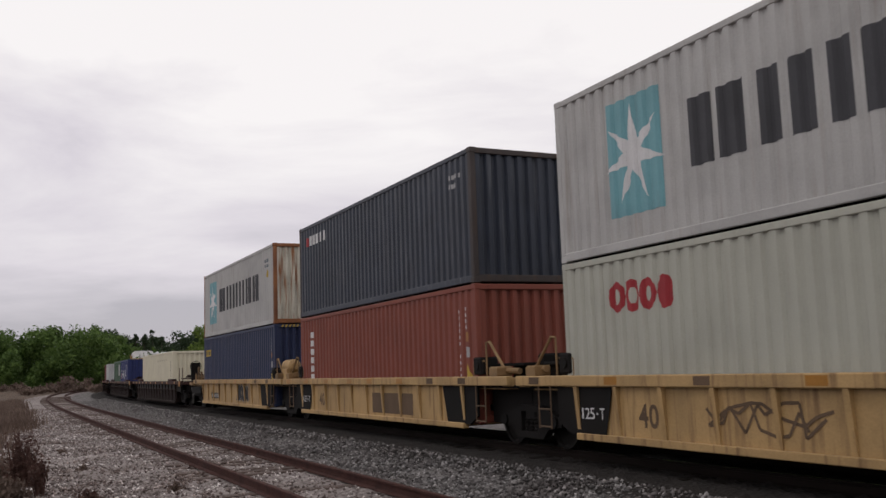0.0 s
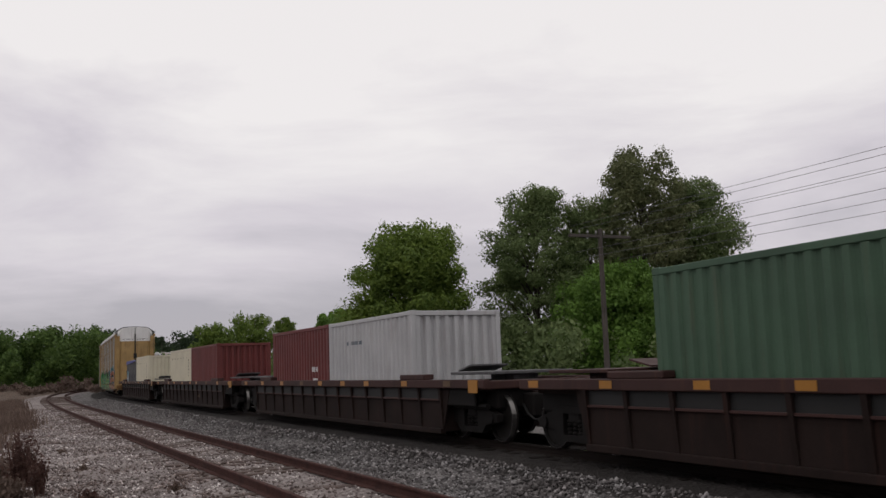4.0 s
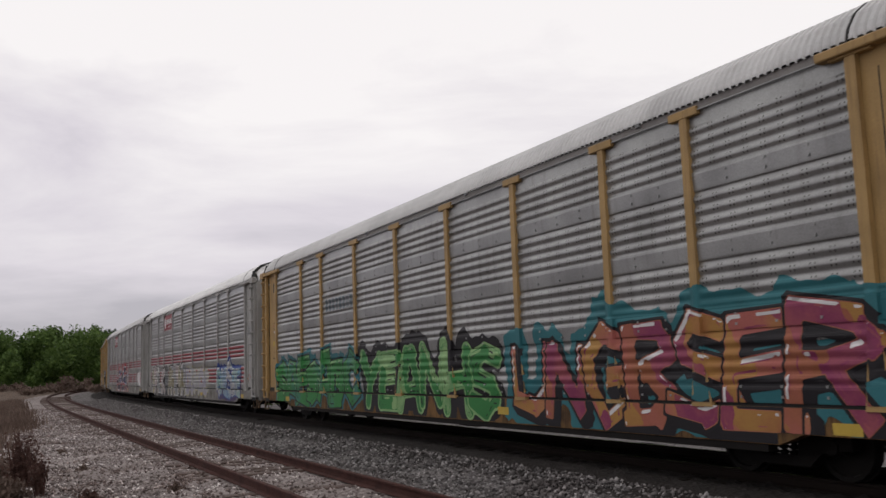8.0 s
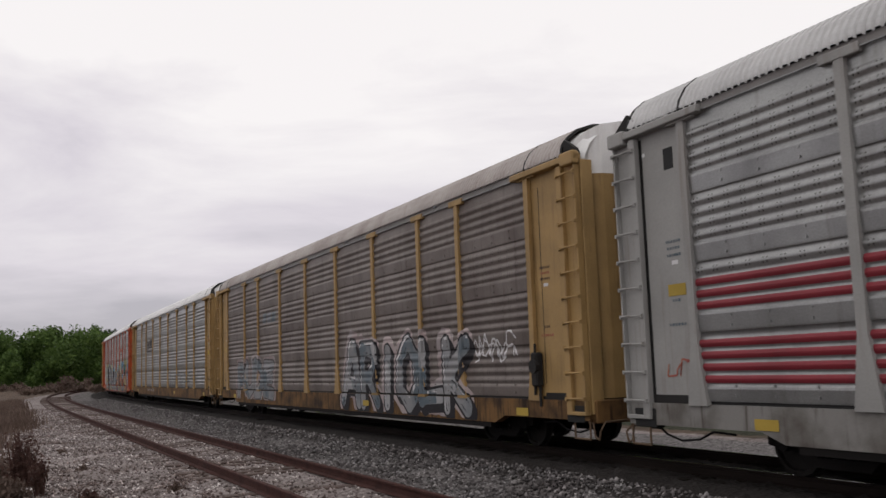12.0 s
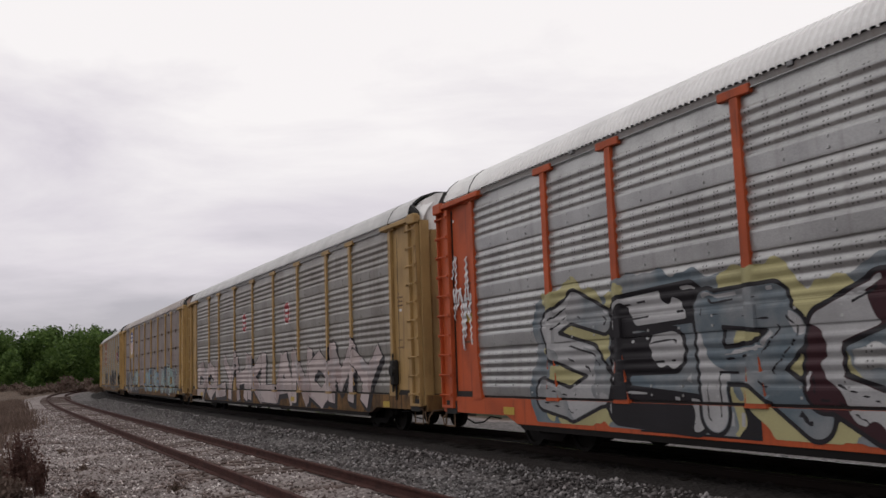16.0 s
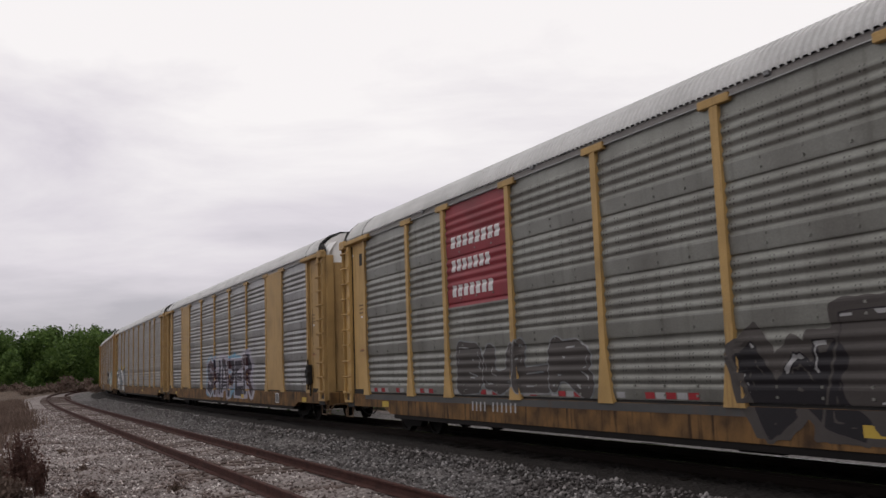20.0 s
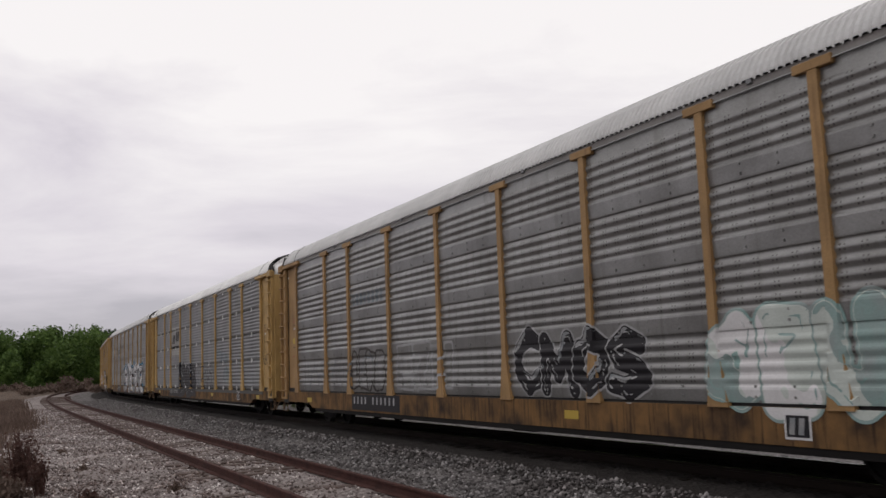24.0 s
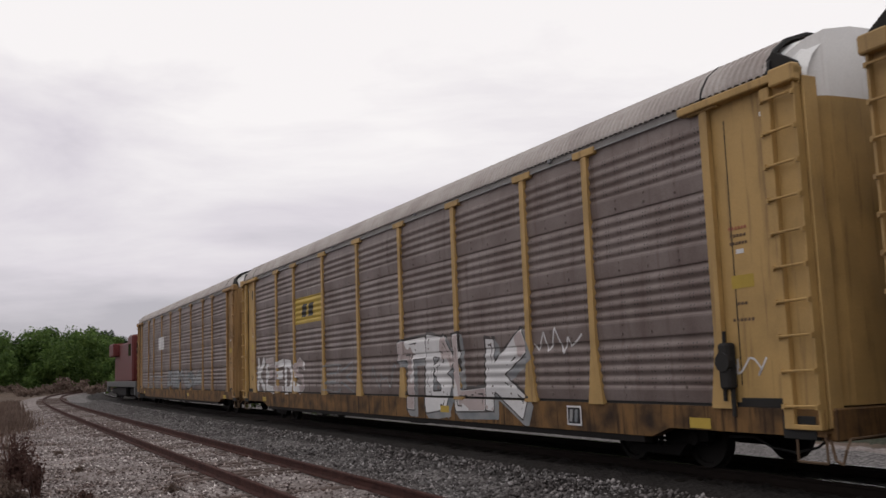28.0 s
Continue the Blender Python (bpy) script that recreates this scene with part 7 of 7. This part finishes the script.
for i, (w, a, b) in enumerate(SHORTS):
    if i in (0, 3, 4):
        box_number(a if i != 3 else b, F20, 2.3, 0.4, 2.1, I["black"], False)
        for k in range(6):
            plate(a if i != 3 else b, F20, -2.5 + k * 0.85, -2.47 + k * 0.85, 2.08, 2.18, MUD, 0.004)
c = SHORTS[1][1]
v, f = ring_poly(-2.2, 1.35, 0.52, 0.48, 20)
lay("mark", v, f, F20, 0.004, I["silver"], c)
v, f = ring_poly(-2.2, 1.35, 0.48, 0.44, 20)
lay("mark", v, f, F20, 0.007, ROYAL, c)
plate(c, F20, -2.42, -1.98, 1.12, 1.56, I["red"], 0.010)
plate(c, F20, -2.20, -1.98, 1.30, 1.42, I["white"], 0.013)
for s in range(2):
    scribble(c, F20, -1.5 + 0.2 * s, 1.75, 1.02 + 0.1 * s, 1.85, I["white"], 16, 0.03, 170 + s)
bars(c, F20, 3, 1.5, 2.05, 2.05, 2.2, I["silver"], 0.25)
bars(c, F20, 4, 1.5, 2.15, 1.85, 1.97, I["silver"], 0.25)
plate(SHORTS[1][2], F20, 1.2, 2.2, 1.4, 2.3, LINER_GREY, 0.003, "pale patch of bare primer")
c = SHORTS[4][2]
liner_marks(c, F20, -2.75, 1.2, 0.52, LETTER_DARK)
bars(SHORTS[2][1], F20, 4, -1.6, -0.2, 1.9, 2.0, I["slate"], 0.3)
bars(SHORTS[2][2], F20, 3, 1.4, 2.0, 1.2, 1.35, I["white"], 0.3)
plate(SHORTS[2][2], F20, 1.5, 1.95, 0.8, 1.0, I["white"])

# the yellow wagons' sides
YF = ([], [], lambda x, z: -1.312)
EF = ([], [], lambda x, z: -1.3375)
for i, (w, lo, hi) in enumerate(STACKS):
    if i < 2:
        lettering(w, EF, "125-T", -5.55, -4.85, 0.62, 0.80, I["white"], 0.004, 0.0, 0.0, 3, None, label="white stencilled lettering")
    lettering(w, YF, "40", -4.0, -3.5, 0.55, 0.92, MUD, 0.004, 0.02, 0.1, 4, None)
    if i == 1:
        plate(w, YF, 0.35, 2.95, 0.45, 0.95, MUD, 0.003, "dark weathered lettering panel")
    if i == 2:
        wall_paint(w, YF, "SKOM", 0.9, 2.7, 0.40, 1.10, [I["black"]], I["silver"], 0.10, 0.014, None, 0.1, None, None, True, None, None, 181, 0.14, 0.2)
        plate(w, YF, -3.9, -2.3, 0.52, 0.76, I["black"], 0.003)
        bars(w, YF, 9, -3.8, -2.4, 0.57, 0.71, I["silver"], 0.35, 0, 0.006)
    if i == 0:
        for s in range(3):
            scribble(w, YF, -2.4, -0.6 + 0.2 * s, 0.52, 0.98, MUD, 9, 0.022, 182 + s)
for i, (w, a, b) in enumerate(SHORTS):
    if i == 4:
        for k in (0.4, 3.2):
            scribble(w, ([], [], lambda x, z: -1.4105), k, k + 1.6, 1.11, 1.25, I["dust"], 14, 0.012, 190 + int(k))
    if i in (0, 3):
        scribble(w, ([], [], lambda x, z: -1.312), 2.0, 2.9, 0.45, 0.7, MUD, 8, 0.018, 190 + i)


# ================= trees, weeds, pole =================
def leaf_cloud(centres, radii, count, size, rnd, flat=0.75):
    """Small bent leaf clusters strewn over the shells of many clumps."""
    k = rnd.choice(len(centres), count, p=(radii ** 2) / (radii ** 2).sum())
    d = rnd.normal(size=(count, 3))
    d /= np.linalg.norm(d, axis=1)[:, None]
    r = radii[k] * (0.35 + 0.75 * rnd.uniform(0, 1, count) + np.abs(rnd.normal(0, 0.22, count)))
    c = centres[k] + d * r[:, None] * np.array([1, 1, flat])
    t = rnd.normal(size=(count, 3))
    t -= (t * d).sum(1)[:, None] * d * 0.6
    t /= np.linalg.norm(t, axis=1)[:, None]
    b = np.cross(t, d + rnd.normal(0, 0.5, (count, 3)))
    b /= np.linalg.norm(b, axis=1)[:, None] + 1e-9
    s = size * rnd.uniform(0.6, 1.35, count)[:, None]
    v = np.stack([c - t * s, c + b * s * 0.55, c + t * s, c - b * s * 0.55], 1).reshape(-1, 3)
    return v, np.arange(count * 4).reshape(-1, 4)


def tree(label, x, y, height, spread, leaves, bark=None, seed=1, count=9000, size=0.16, trunk=0.24, low=0.18, airy=0.0, name="tree", base=None, cone=False):
    """A tapered trunk with limbs and a crown of leaf clumps with gaps."""
    rnd = np.random.RandomState(seed)
    off, _ = line_offset(np.array([x]), np.array([y]))
    z0 = float(ground_height(off, x, y)[0]) - 0.05 if base is None else base
    tr = thing(name, label, "tree")
    tr.location = (x, y, z0)
    sh = Shape()
    lean = rnd.normal(0, 0.25, 2)
    tops = []
    pts = [Vector((lean[0] * f * f, lean[1] * f * f, height * f)) for f in (0, 0.12, 0.3, 0.5, 0.7, 0.88)]
    for i in range(5):
        sh.tube(pts[i], pts[i + 1], trunk * (1 - i * 0.18), 8, trunk * (1 - (i + 1) * 0.18))
    centres, radii = [], []
    n = int(150 + 120 * airy) if not cone else 60
    for i in range(n):
        f = rnd.uniform(low, 0.97)
        if cone:
            reach = spread * 0.5 * (1.02 - f) + 0.15
        else:
            reach = spread * 0.46 * math.sqrt(max(0.02, 1 - ((f - 0.45) / 0.58) ** 2)) * rnd.uniform(0.8, 1.06)
        a = rnd.uniform(0, 2 * math.pi)
        q = reach * rnd.uniform(0.2, 1) ** 0.4
        rr = spread * rnd.uniform(0.05, 0.115) * (1.0 - 0.30 * airy) if not cone else 0.25 + 0.10 * spread * (1 - f)
        c = np.array([q * math.cos(a) + lean[0] * f * f, q * math.sin(a) + lean[1] * f * f, min(height * f, height - rr * 0.7)])
        centres.append(c)
        radii.append(rr)
        if i % 6 == 0:
            st = Vector((lean[0] * f * f * 0.5, lean[1] * f * f * 0.5, height * max(0.12, f - 0.2)))
            mid = (st + Vector(c)) / 2 + Vector((0, 0, 0.15 * spread * 0.2))
            sh.tube(st, mid, trunk * 0.34, 6, trunk * 0.22)
            sh.tube(mid, Vector(c), trunk * 0.22, 6, trunk * 0.07)
    part("trunk", sh, bark or BARK, tr)
    v, f = leaf_cloud(np.array(centres), np.array(radii), count, size, rnd, 0.8)
    if not cone:
        # the crown's inner leaves, larger and closer to the stem
        cc = np.array(centres)
        mid = np.array([0, 0, height * 0.5])
        v2, f2 = leaf_cloud((cc - mid) * np.array([0.72, 0.72, 0.86]) + mid, np.array(radii) * 1.25, count // 3, size * 1.6, rnd, 0.8)
        v, f = np.concatenate([v, v2]), np.concatenate([f, f2 + len(v)])
    part("crown", raw_mesh("crown", v, f), leaves, tr)
    return tr


def thicket(name, label, places, leaves, count, size, seed, category="bushes"):
    """A stand of far bushes or trees as one body of leaf clumps: places are (x, y, z, radius)."""
    rnd = np.random.RandomState(seed)
    c, r = [], []
    for x, y, z, rad in places:
        for _ in range(7):
            d = rnd.normal(size=3)
            d /= np.linalg.norm(d)
            c.append((x + d[0] * rad * 0.6, y + d[1] * rad * 0.6, max(z + d[2] * rad * 0.6, rad * 0.2)))
            r.append(rad * rnd.uniform(0.35, 0.6))
    v, f = leaf_cloud(np.array(c), np.array(r), count, size, rnd, 0.9)
    me = raw_mesh(name, v, f)
    me.materials.append(leaves)
    return tagged(new(name, me), label, category, kind="stuff")


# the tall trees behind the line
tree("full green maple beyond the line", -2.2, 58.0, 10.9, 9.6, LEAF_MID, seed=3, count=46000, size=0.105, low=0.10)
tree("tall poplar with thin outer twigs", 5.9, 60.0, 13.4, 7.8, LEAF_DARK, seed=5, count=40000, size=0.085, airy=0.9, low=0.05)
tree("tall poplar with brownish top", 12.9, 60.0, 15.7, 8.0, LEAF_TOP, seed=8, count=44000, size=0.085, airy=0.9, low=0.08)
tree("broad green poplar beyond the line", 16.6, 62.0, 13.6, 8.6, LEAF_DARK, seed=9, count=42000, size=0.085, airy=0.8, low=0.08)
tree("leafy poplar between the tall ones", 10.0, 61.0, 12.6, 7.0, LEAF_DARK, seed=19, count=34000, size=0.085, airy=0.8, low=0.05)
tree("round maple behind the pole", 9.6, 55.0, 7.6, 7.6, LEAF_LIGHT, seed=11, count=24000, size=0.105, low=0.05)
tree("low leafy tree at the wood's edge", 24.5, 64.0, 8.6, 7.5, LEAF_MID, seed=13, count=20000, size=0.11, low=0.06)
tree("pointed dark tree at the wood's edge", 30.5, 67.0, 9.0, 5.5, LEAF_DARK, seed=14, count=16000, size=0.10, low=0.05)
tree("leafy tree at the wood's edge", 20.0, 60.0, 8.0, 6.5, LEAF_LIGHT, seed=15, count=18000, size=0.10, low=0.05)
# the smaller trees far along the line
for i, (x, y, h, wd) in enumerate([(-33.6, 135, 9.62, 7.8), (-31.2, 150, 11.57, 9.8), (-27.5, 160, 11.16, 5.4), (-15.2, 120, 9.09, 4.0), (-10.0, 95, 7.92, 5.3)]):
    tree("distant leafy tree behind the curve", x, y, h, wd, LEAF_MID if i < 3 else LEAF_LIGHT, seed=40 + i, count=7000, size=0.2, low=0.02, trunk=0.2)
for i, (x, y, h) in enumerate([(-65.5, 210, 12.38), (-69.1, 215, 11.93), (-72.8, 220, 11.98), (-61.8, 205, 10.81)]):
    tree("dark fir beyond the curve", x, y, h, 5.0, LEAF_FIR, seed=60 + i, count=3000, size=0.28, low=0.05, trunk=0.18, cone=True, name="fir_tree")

_r = random.Random(7)
hedge = [(-(0.34 + 0.17 * k / 56 + _r.uniform(-0.004, 0.004)) * d, d, _r.uniform(0.5, 9.3), _r.uniform(2.0, 3.4)) for k in range(96) for d in (_r.uniform(160, 185),)]
thicket("hedge_trees", "green wooded bank outside the curve", hedge, LEAF_FAR, 84000, 0.29, 2, "trees")
scrub = [(-(0.335 + 0.2 * k / 30) * d, d, _r.uniform(-0.4, 0.5), _r.uniform(0.8, 1.5)) for k in range(44) for d in (_r.uniform(120, 160),)]
thicket("scrub", "dry brush along the outside of the curve", scrub, STRAW, 9000, 0.22, 3)
wood = [(-(0.26 + 0.2 * k / 40) * d, d, _r.uniform(1, 11.5), _r.uniform(3.0, 4.6)) for k in range(44) for d in (_r.uniform(255, 280),)]
thicket("far_wood", "dark fir wood behind the bank", wood, LEAF_FIR, 36000, 0.42, 4, "trees")
under = [(-1 - 18 * k / 40 + _r.uniform(-2, 2) + 22, 52 + _r.uniform(-6, 14), _r.uniform(0.2, 2.6), _r.uniform(1.0, 1.9)) for k in range(70)]
thicket("undergrowth", "dense green undergrowth beneath the trees", under, LEAF_DARK, 26000, 0.15, 5)
under2 = [(22 + 14 * k / 40 + _r.uniform(-2, 2), 50 + _r.uniform(-4, 14), _r.uniform(0.2, 3.4), _r.uniform(1.2, 2.2)) for k in range(60)]
thicket("undergrowth_far", "dense green undergrowth at the wood's edge", under2, LEAF_DARK, 20000, 0.15, 6)
under3 = [(-34 + 34 * k / 60 + _r.uniform(-2, 2), 108 - 44 * k / 60 + _r.uniform(-4, 10), _r.uniform(0.2, 2.6), _r.uniform(1.4, 2.4)) for k in range(60)]
thicket("bank_bushes", "green bushes inside the curve", under3, LEAF_FAR, 22000, 0.22, 8)


def telegraph_pole():
    p = thing("telegraph_pole", "weathered wooden telegraph pole with two crossarms", "pole")
    p.matrix_basis = pose(6.45, 38.0, -0.5, 0, 0, math.degrees(0.45))
    part("pole_shaft", Shape().tube((0, 0, 0), (0, 0, 7.42), 0.13, 12, 0.09), POLE_WOOD, p)
    for z in (7.12,):
        arm = part("crossarm", Shape().box(-1.5, 1.5, -0.06, 0.06, z - 0.06, z + 0.06, 0.01), POLE_WOOD, p, "grey weathered crossarm")
        for k in range(8):
            x = -1.4 + 2.8 * k / 7
            part("insulator", Shape().tube((0, 0, 0), (0, 0, 0.10), 0.012, 6).tube((0, 0, 0.08), (0, 0, 0.18), 0.045, 8, 0.03), PALE, arm, key="insulator_mesh", at=pose(x, 0, z + 0.06))
    return p


telegraph_pole()
for i, (side, z) in enumerate([(-1.4, 7.0), (-1.0, 6.9), (0.6, 6.9), (1.4, 6.98), (-1.2, 5.95), (-0.4, 5.8), (0.9, 5.7)]):
    sh = Shape()
    ax, ay = 6.45 + math.cos(0.45) * side, 38.0 + math.sin(0.45) * side
    bx, by = ax + 17.4 * 1.1, ay - 36.0 * 1.1
    n, k6 = 14, 5
    pts = [(ax + (bx - ax) * k / n, ay + (by - ay) * k / n, z - 0.9 * (k / n) * (1 - k / n) + 0.2 * k / n) for k in range(n + 1)]
    for p in pts:
        sh.v += [(p[0] + 0.0075 * math.cos(q * 2 * math.pi / k6), p[1], p[2] + 0.0075 * math.sin(q * 2 * math.pi / k6)) for q in range(k6)]
    sh.f = [(m * k6 + q, m * k6 + (q + 1) % k6, m * k6 + k6 + (q + 1) % k6, m * k6 + k6 + q) for m in range(n) for q in range(k6)]
    me = sh.mesh("wire")
    me.materials[0] = WIRE_GREY
    tagged(new("overhead_wire", me), "thin dark wire strung from the pole", "wire", "wires beside the line")


def weed_clump(label, x, y, h, spread, count, seed, mat):
    rnd = np.random.RandomState(seed)
    c = rnd.normal(0, spread * 0.4, (count, 2))
    hh = h * rnd.uniform(0.45, 1.05, count) * np.clip(1.15 - np.linalg.norm(c, axis=1) / spread * 0.6, 0.3, 1)
    lean = rnd.normal(0, 0.16, (count, 2)) + c * 0.25
    a = rnd.uniform(0, math.pi, count)
    w = rnd.uniform(0.006, 0.016, count)
    dx, dy = np.cos(a) * w, np.sin(a) * w
    z = np.zeros(count)
    base = np.stack([c[:, 0], c[:, 1], z], 1)
    top = np.stack([c[:, 0] + lean[:, 0] * hh, c[:, 1] + lean[:, 1] * hh, hh], 1)
    o = np.stack([dx, dy, z], 1)
    stem = np.stack([base - o, base + o, top + o * 0.4, top - o * 0.4], 1).reshape(-1, 3)
    # seed heads
    k = np.repeat(np.arange(count), 7)
    f = rnd.uniform(0.55, 1.02, len(k))[:, None]
    p = base[k] * (1 - f) + top[k] * f + rnd.normal(0, 0.035, (len(k), 3))
    t = rnd.normal(size=(len(k), 3))
    t /= np.linalg.norm(t, axis=1)[:, None]
    b = np.cross(t, rnd.normal(size=(len(k), 3)))
    b /= np.linalg.norm(b, axis=1)[:, None] + 1e-9
    s = rnd.uniform(0.018, 0.05, len(k))[:, None]
    leaf = np.stack([p - t * s, p + b * s * 0.5, p + t * s, p - b * s * 0.5], 1).reshape(-1, 3)
    v = np.concatenate([stem, leaf])
    me = raw_mesh("weeds", v, np.arange(len(v)).reshape(-1, 4))
    me.materials.append(mat)
    off, _ = line_offset(np.array([x]), np.array([y]))
    ob = tagged(new("weeds", me), label, "weeds", kind="stuff")
    ob.location = (x, y, float(ground_height(off, x, y)[0]) - 0.03)


weed_clump("dead red-brown weed stalks standing in gravel", -7.75, 17.2, 1.0, 0.22, 150, 1, WEED)
weed_clump("dead red-brown weed stalks standing in gravel", -6.85, 15.9, 0.75, 0.11, 60, 2, WEED)
weed_clump("dry weeds beside the gravel", -8.5, 18.2, 0.6, 0.6, 130, 3, STRAW)
weed_clump("dry weeds beside the gravel", -7.3, 15.6, 0.35, 0.35, 200, 4, STRAW)
weed_clump("dry weeds beside the gravel", -5.4, 14.2, 0.28, 0.2, 70, 5, WEED)


def dry_grass(count, seed):
    """Low dead grass along the outside of the curve."""
    rnd = np.random.RandomState(seed)
    sl = 54 + 75 * rnd.uniform(0, 1, count) ** 1.3
    o = np.interp(sl, [54, 70, 88], [11.4, 10.4, 8.8]) + rnd.normal(0, 0.35, count) + 42 * rnd.uniform(0, 1, count) ** 1.7 + np.clip((66 - sl) * 0.16, 0, 2)
    x, y, _ = on_line(sl, o)
    patch = wobble(x, y, 0.35, 1.0) + rnd.normal(0, 0.35, count) > -0.15
    x, y, o = x[patch], y[patch], o[patch]
    n = len(x)
    z = ground_height(o, x, y) - 0.02
    h = rnd.uniform(0.10, 0.36, n) * np.clip(np.hypot(x, y) / 34, 0.45, 1.3) * (1 + 0.4 * wobble(x, y, 0.5, 2.0))
    a = rnd.uniform(0, math.pi, n)
    w = rnd.uniform(0.010, 0.026, n) * np.clip(np.hypot(x, y) / 26, 0.6, 2.2)
    base = np.stack([x, y, z], 1)
    tip = base + np.stack([rnd.normal(0, 0.3, n) * h, rnd.normal(0, 0.3, n) * h, h], 1)
    side = np.stack([np.cos(a) * w, np.sin(a) * w, np.zeros(n)], 1)
    v = np.stack([base - side, base + side, tip + side * 0.3, tip - side * 0.3], 1).reshape(-1, 3)
    me = raw_mesh("dry_grass", v, np.arange(len(v)).reshape(-1, 4))
    me.materials.append(STRAW)
    tagged(new("dry_grass", me), "low dead brown grass beside the gravel", "grass", kind="stuff")


dry_grass(90000, 9)
_g = random.Random(17)
for k in range(12):
    s_, o_ = _g.uniform(52, 74), _g.choice((_g.uniform(7.4, 8.6), _g.uniform(8.5, 10.0)))
    x, y, _ = on_line(s_, o_)
    weed_clump("small dry tuft between the stones", float(x), float(y), 0.14, 0.10, 18, 60 + k, STRAW)


# ================= loose stones =================
def stones(name, label, count, o0, o1, s0, s1, size, seed, mat):
    rnd = np.random.RandomState(seed)
    s = s0 + (s1 - s0) * rnd.uniform(0, 1, count) ** 1.7
    o = rnd.uniform(o0, o1, count)
    x, y, _ = on_line(s, o)
    keep = (abs(o - SIDING + 0.755) > 0.1) & (abs(o - SIDING - 0.755) > 0.1) & (abs(abs(o) - 0.755) > 0.1) & (np.hypot(x, y) > 6) & ((abs(o - SIDING) > 1.25) | (rnd.uniform(0, 1, count) < 0.5))
    s, o, x, y = s[keep], o[keep], x[keep], y[keep]
    n = len(x)
    z = ground_height(o, x, y) + rnd.uniform(-0.01, 0.03, n)
    base = np.array([(1, 0, 0), (-1, 0, 0), (0, 1, 0), (0, -1, 0), (0, 0, 1), (0, 0, -1)], float)
    tri = np.array([(0, 2, 4), (2, 1, 4), (1, 3, 4), (3, 0, 4), (2, 0, 5), (1, 2, 5), (3, 1, 5), (0, 3, 5)])
    q = base[None] * rnd.uniform(0.6, 1.25, (n, 6, 1)) + rnd.normal(0, 0.18, (n, 6, 3))
    sc = size * rnd.uniform(0.5, 1.3, n)[:, None, None] * np.array([1, 1, 0.75])
    q = q * sc
    a = rnd.uniform(0, 6.28, n)
    ca, sa = np.cos(a)[:, None], np.sin(a)[:, None]
    v = np.stack([q[..., 0] * ca - q[..., 1] * sa + x[:, None], q[..., 0] * sa + q[..., 1] * ca + y[:, None], q[..., 2] + z[:, None]], -1)
    f = (tri[None] + 6 * np.arange(n)[:, None, None]).reshape(-1, 3)
    me = raw_mesh(name, v.reshape(-1, 3), f)
    me.materials.append(mat)
    tagged(new(name, me), label, "stones", kind="stuff")


def stone_material(name, lo, hi, stain=0.9):
    m = bpy.data.materials.new(name)
    m.use_nodes = True
    n, l = m.node_tree.nodes, m.node_tree.links
    b = n["Principled BSDF"]
    b.inputs["Roughness"].default_value = 0.85
    b.inputs["Specular IOR Level"].default_value = 0.25
    geo, ramp = n.new("ShaderNodeNewGeometry"), n.new("ShaderNodeValToRGB")
    ramp.color_ramp.elements[0].color, ramp.color_ramp.elements[1].color = (*lo, 1), (*hi, 1)
    e = ramp.color_ramp.elements.new(0.8)
    e.color = (*(a * 0.6 + c * 0.4 for a, c in zip(lo, hi)), 1)
    l.new(geo.outputs["Random Per Island"], ramp.inputs[0])
    # patches of earth-stained stones
    nz, mr, mx = n.new("ShaderNodeTexNoise"), n.new("ShaderNodeMapRange"), n.new("ShaderNodeMix")
    nz.inputs["Scale"].default_value, nz.inputs["Detail"].default_value = 0.8, 4.0
    l.new(geo.outputs["Position"], nz.inputs["Vector"])
    mr.inputs[1].default_value, mr.inputs[2].default_value, mr.inputs[4].default_value = 0.44, 0.62, stain
    l.new(nz.outputs["Fac"], mr.inputs[0])
    mx.data_type, mx.blend_type = "RGBA", "MULTIPLY"
    mx.inputs[7].default_value = (0.42, 0.33, 0.30, 1)
    l.new(mr.outputs[0], mx.inputs[0])
    l.new(ramp.outputs[0], mx.inputs[6])
    l.new(mx.outputs[2], b.inputs["Base Color"])
    return m


stones("ballast_stones", "dark grey crushed ballast between the tracks", 56000, 2.0, 5.0, 44, 130, 0.037, 1, stone_material("dark_ballast", (0.036, 0.031, 0.031), (0.36, 0.345, 0.345), 0.3))
stones("gravel_stones", "pale gravel round the siding's ties", 60000, 4.6, 11.5, 48, 110, 0.030, 2, stone_material("pale_gravel", (0.075, 0.052, 0.048), (0.78, 0.72, 0.70), 0.8))

motions()
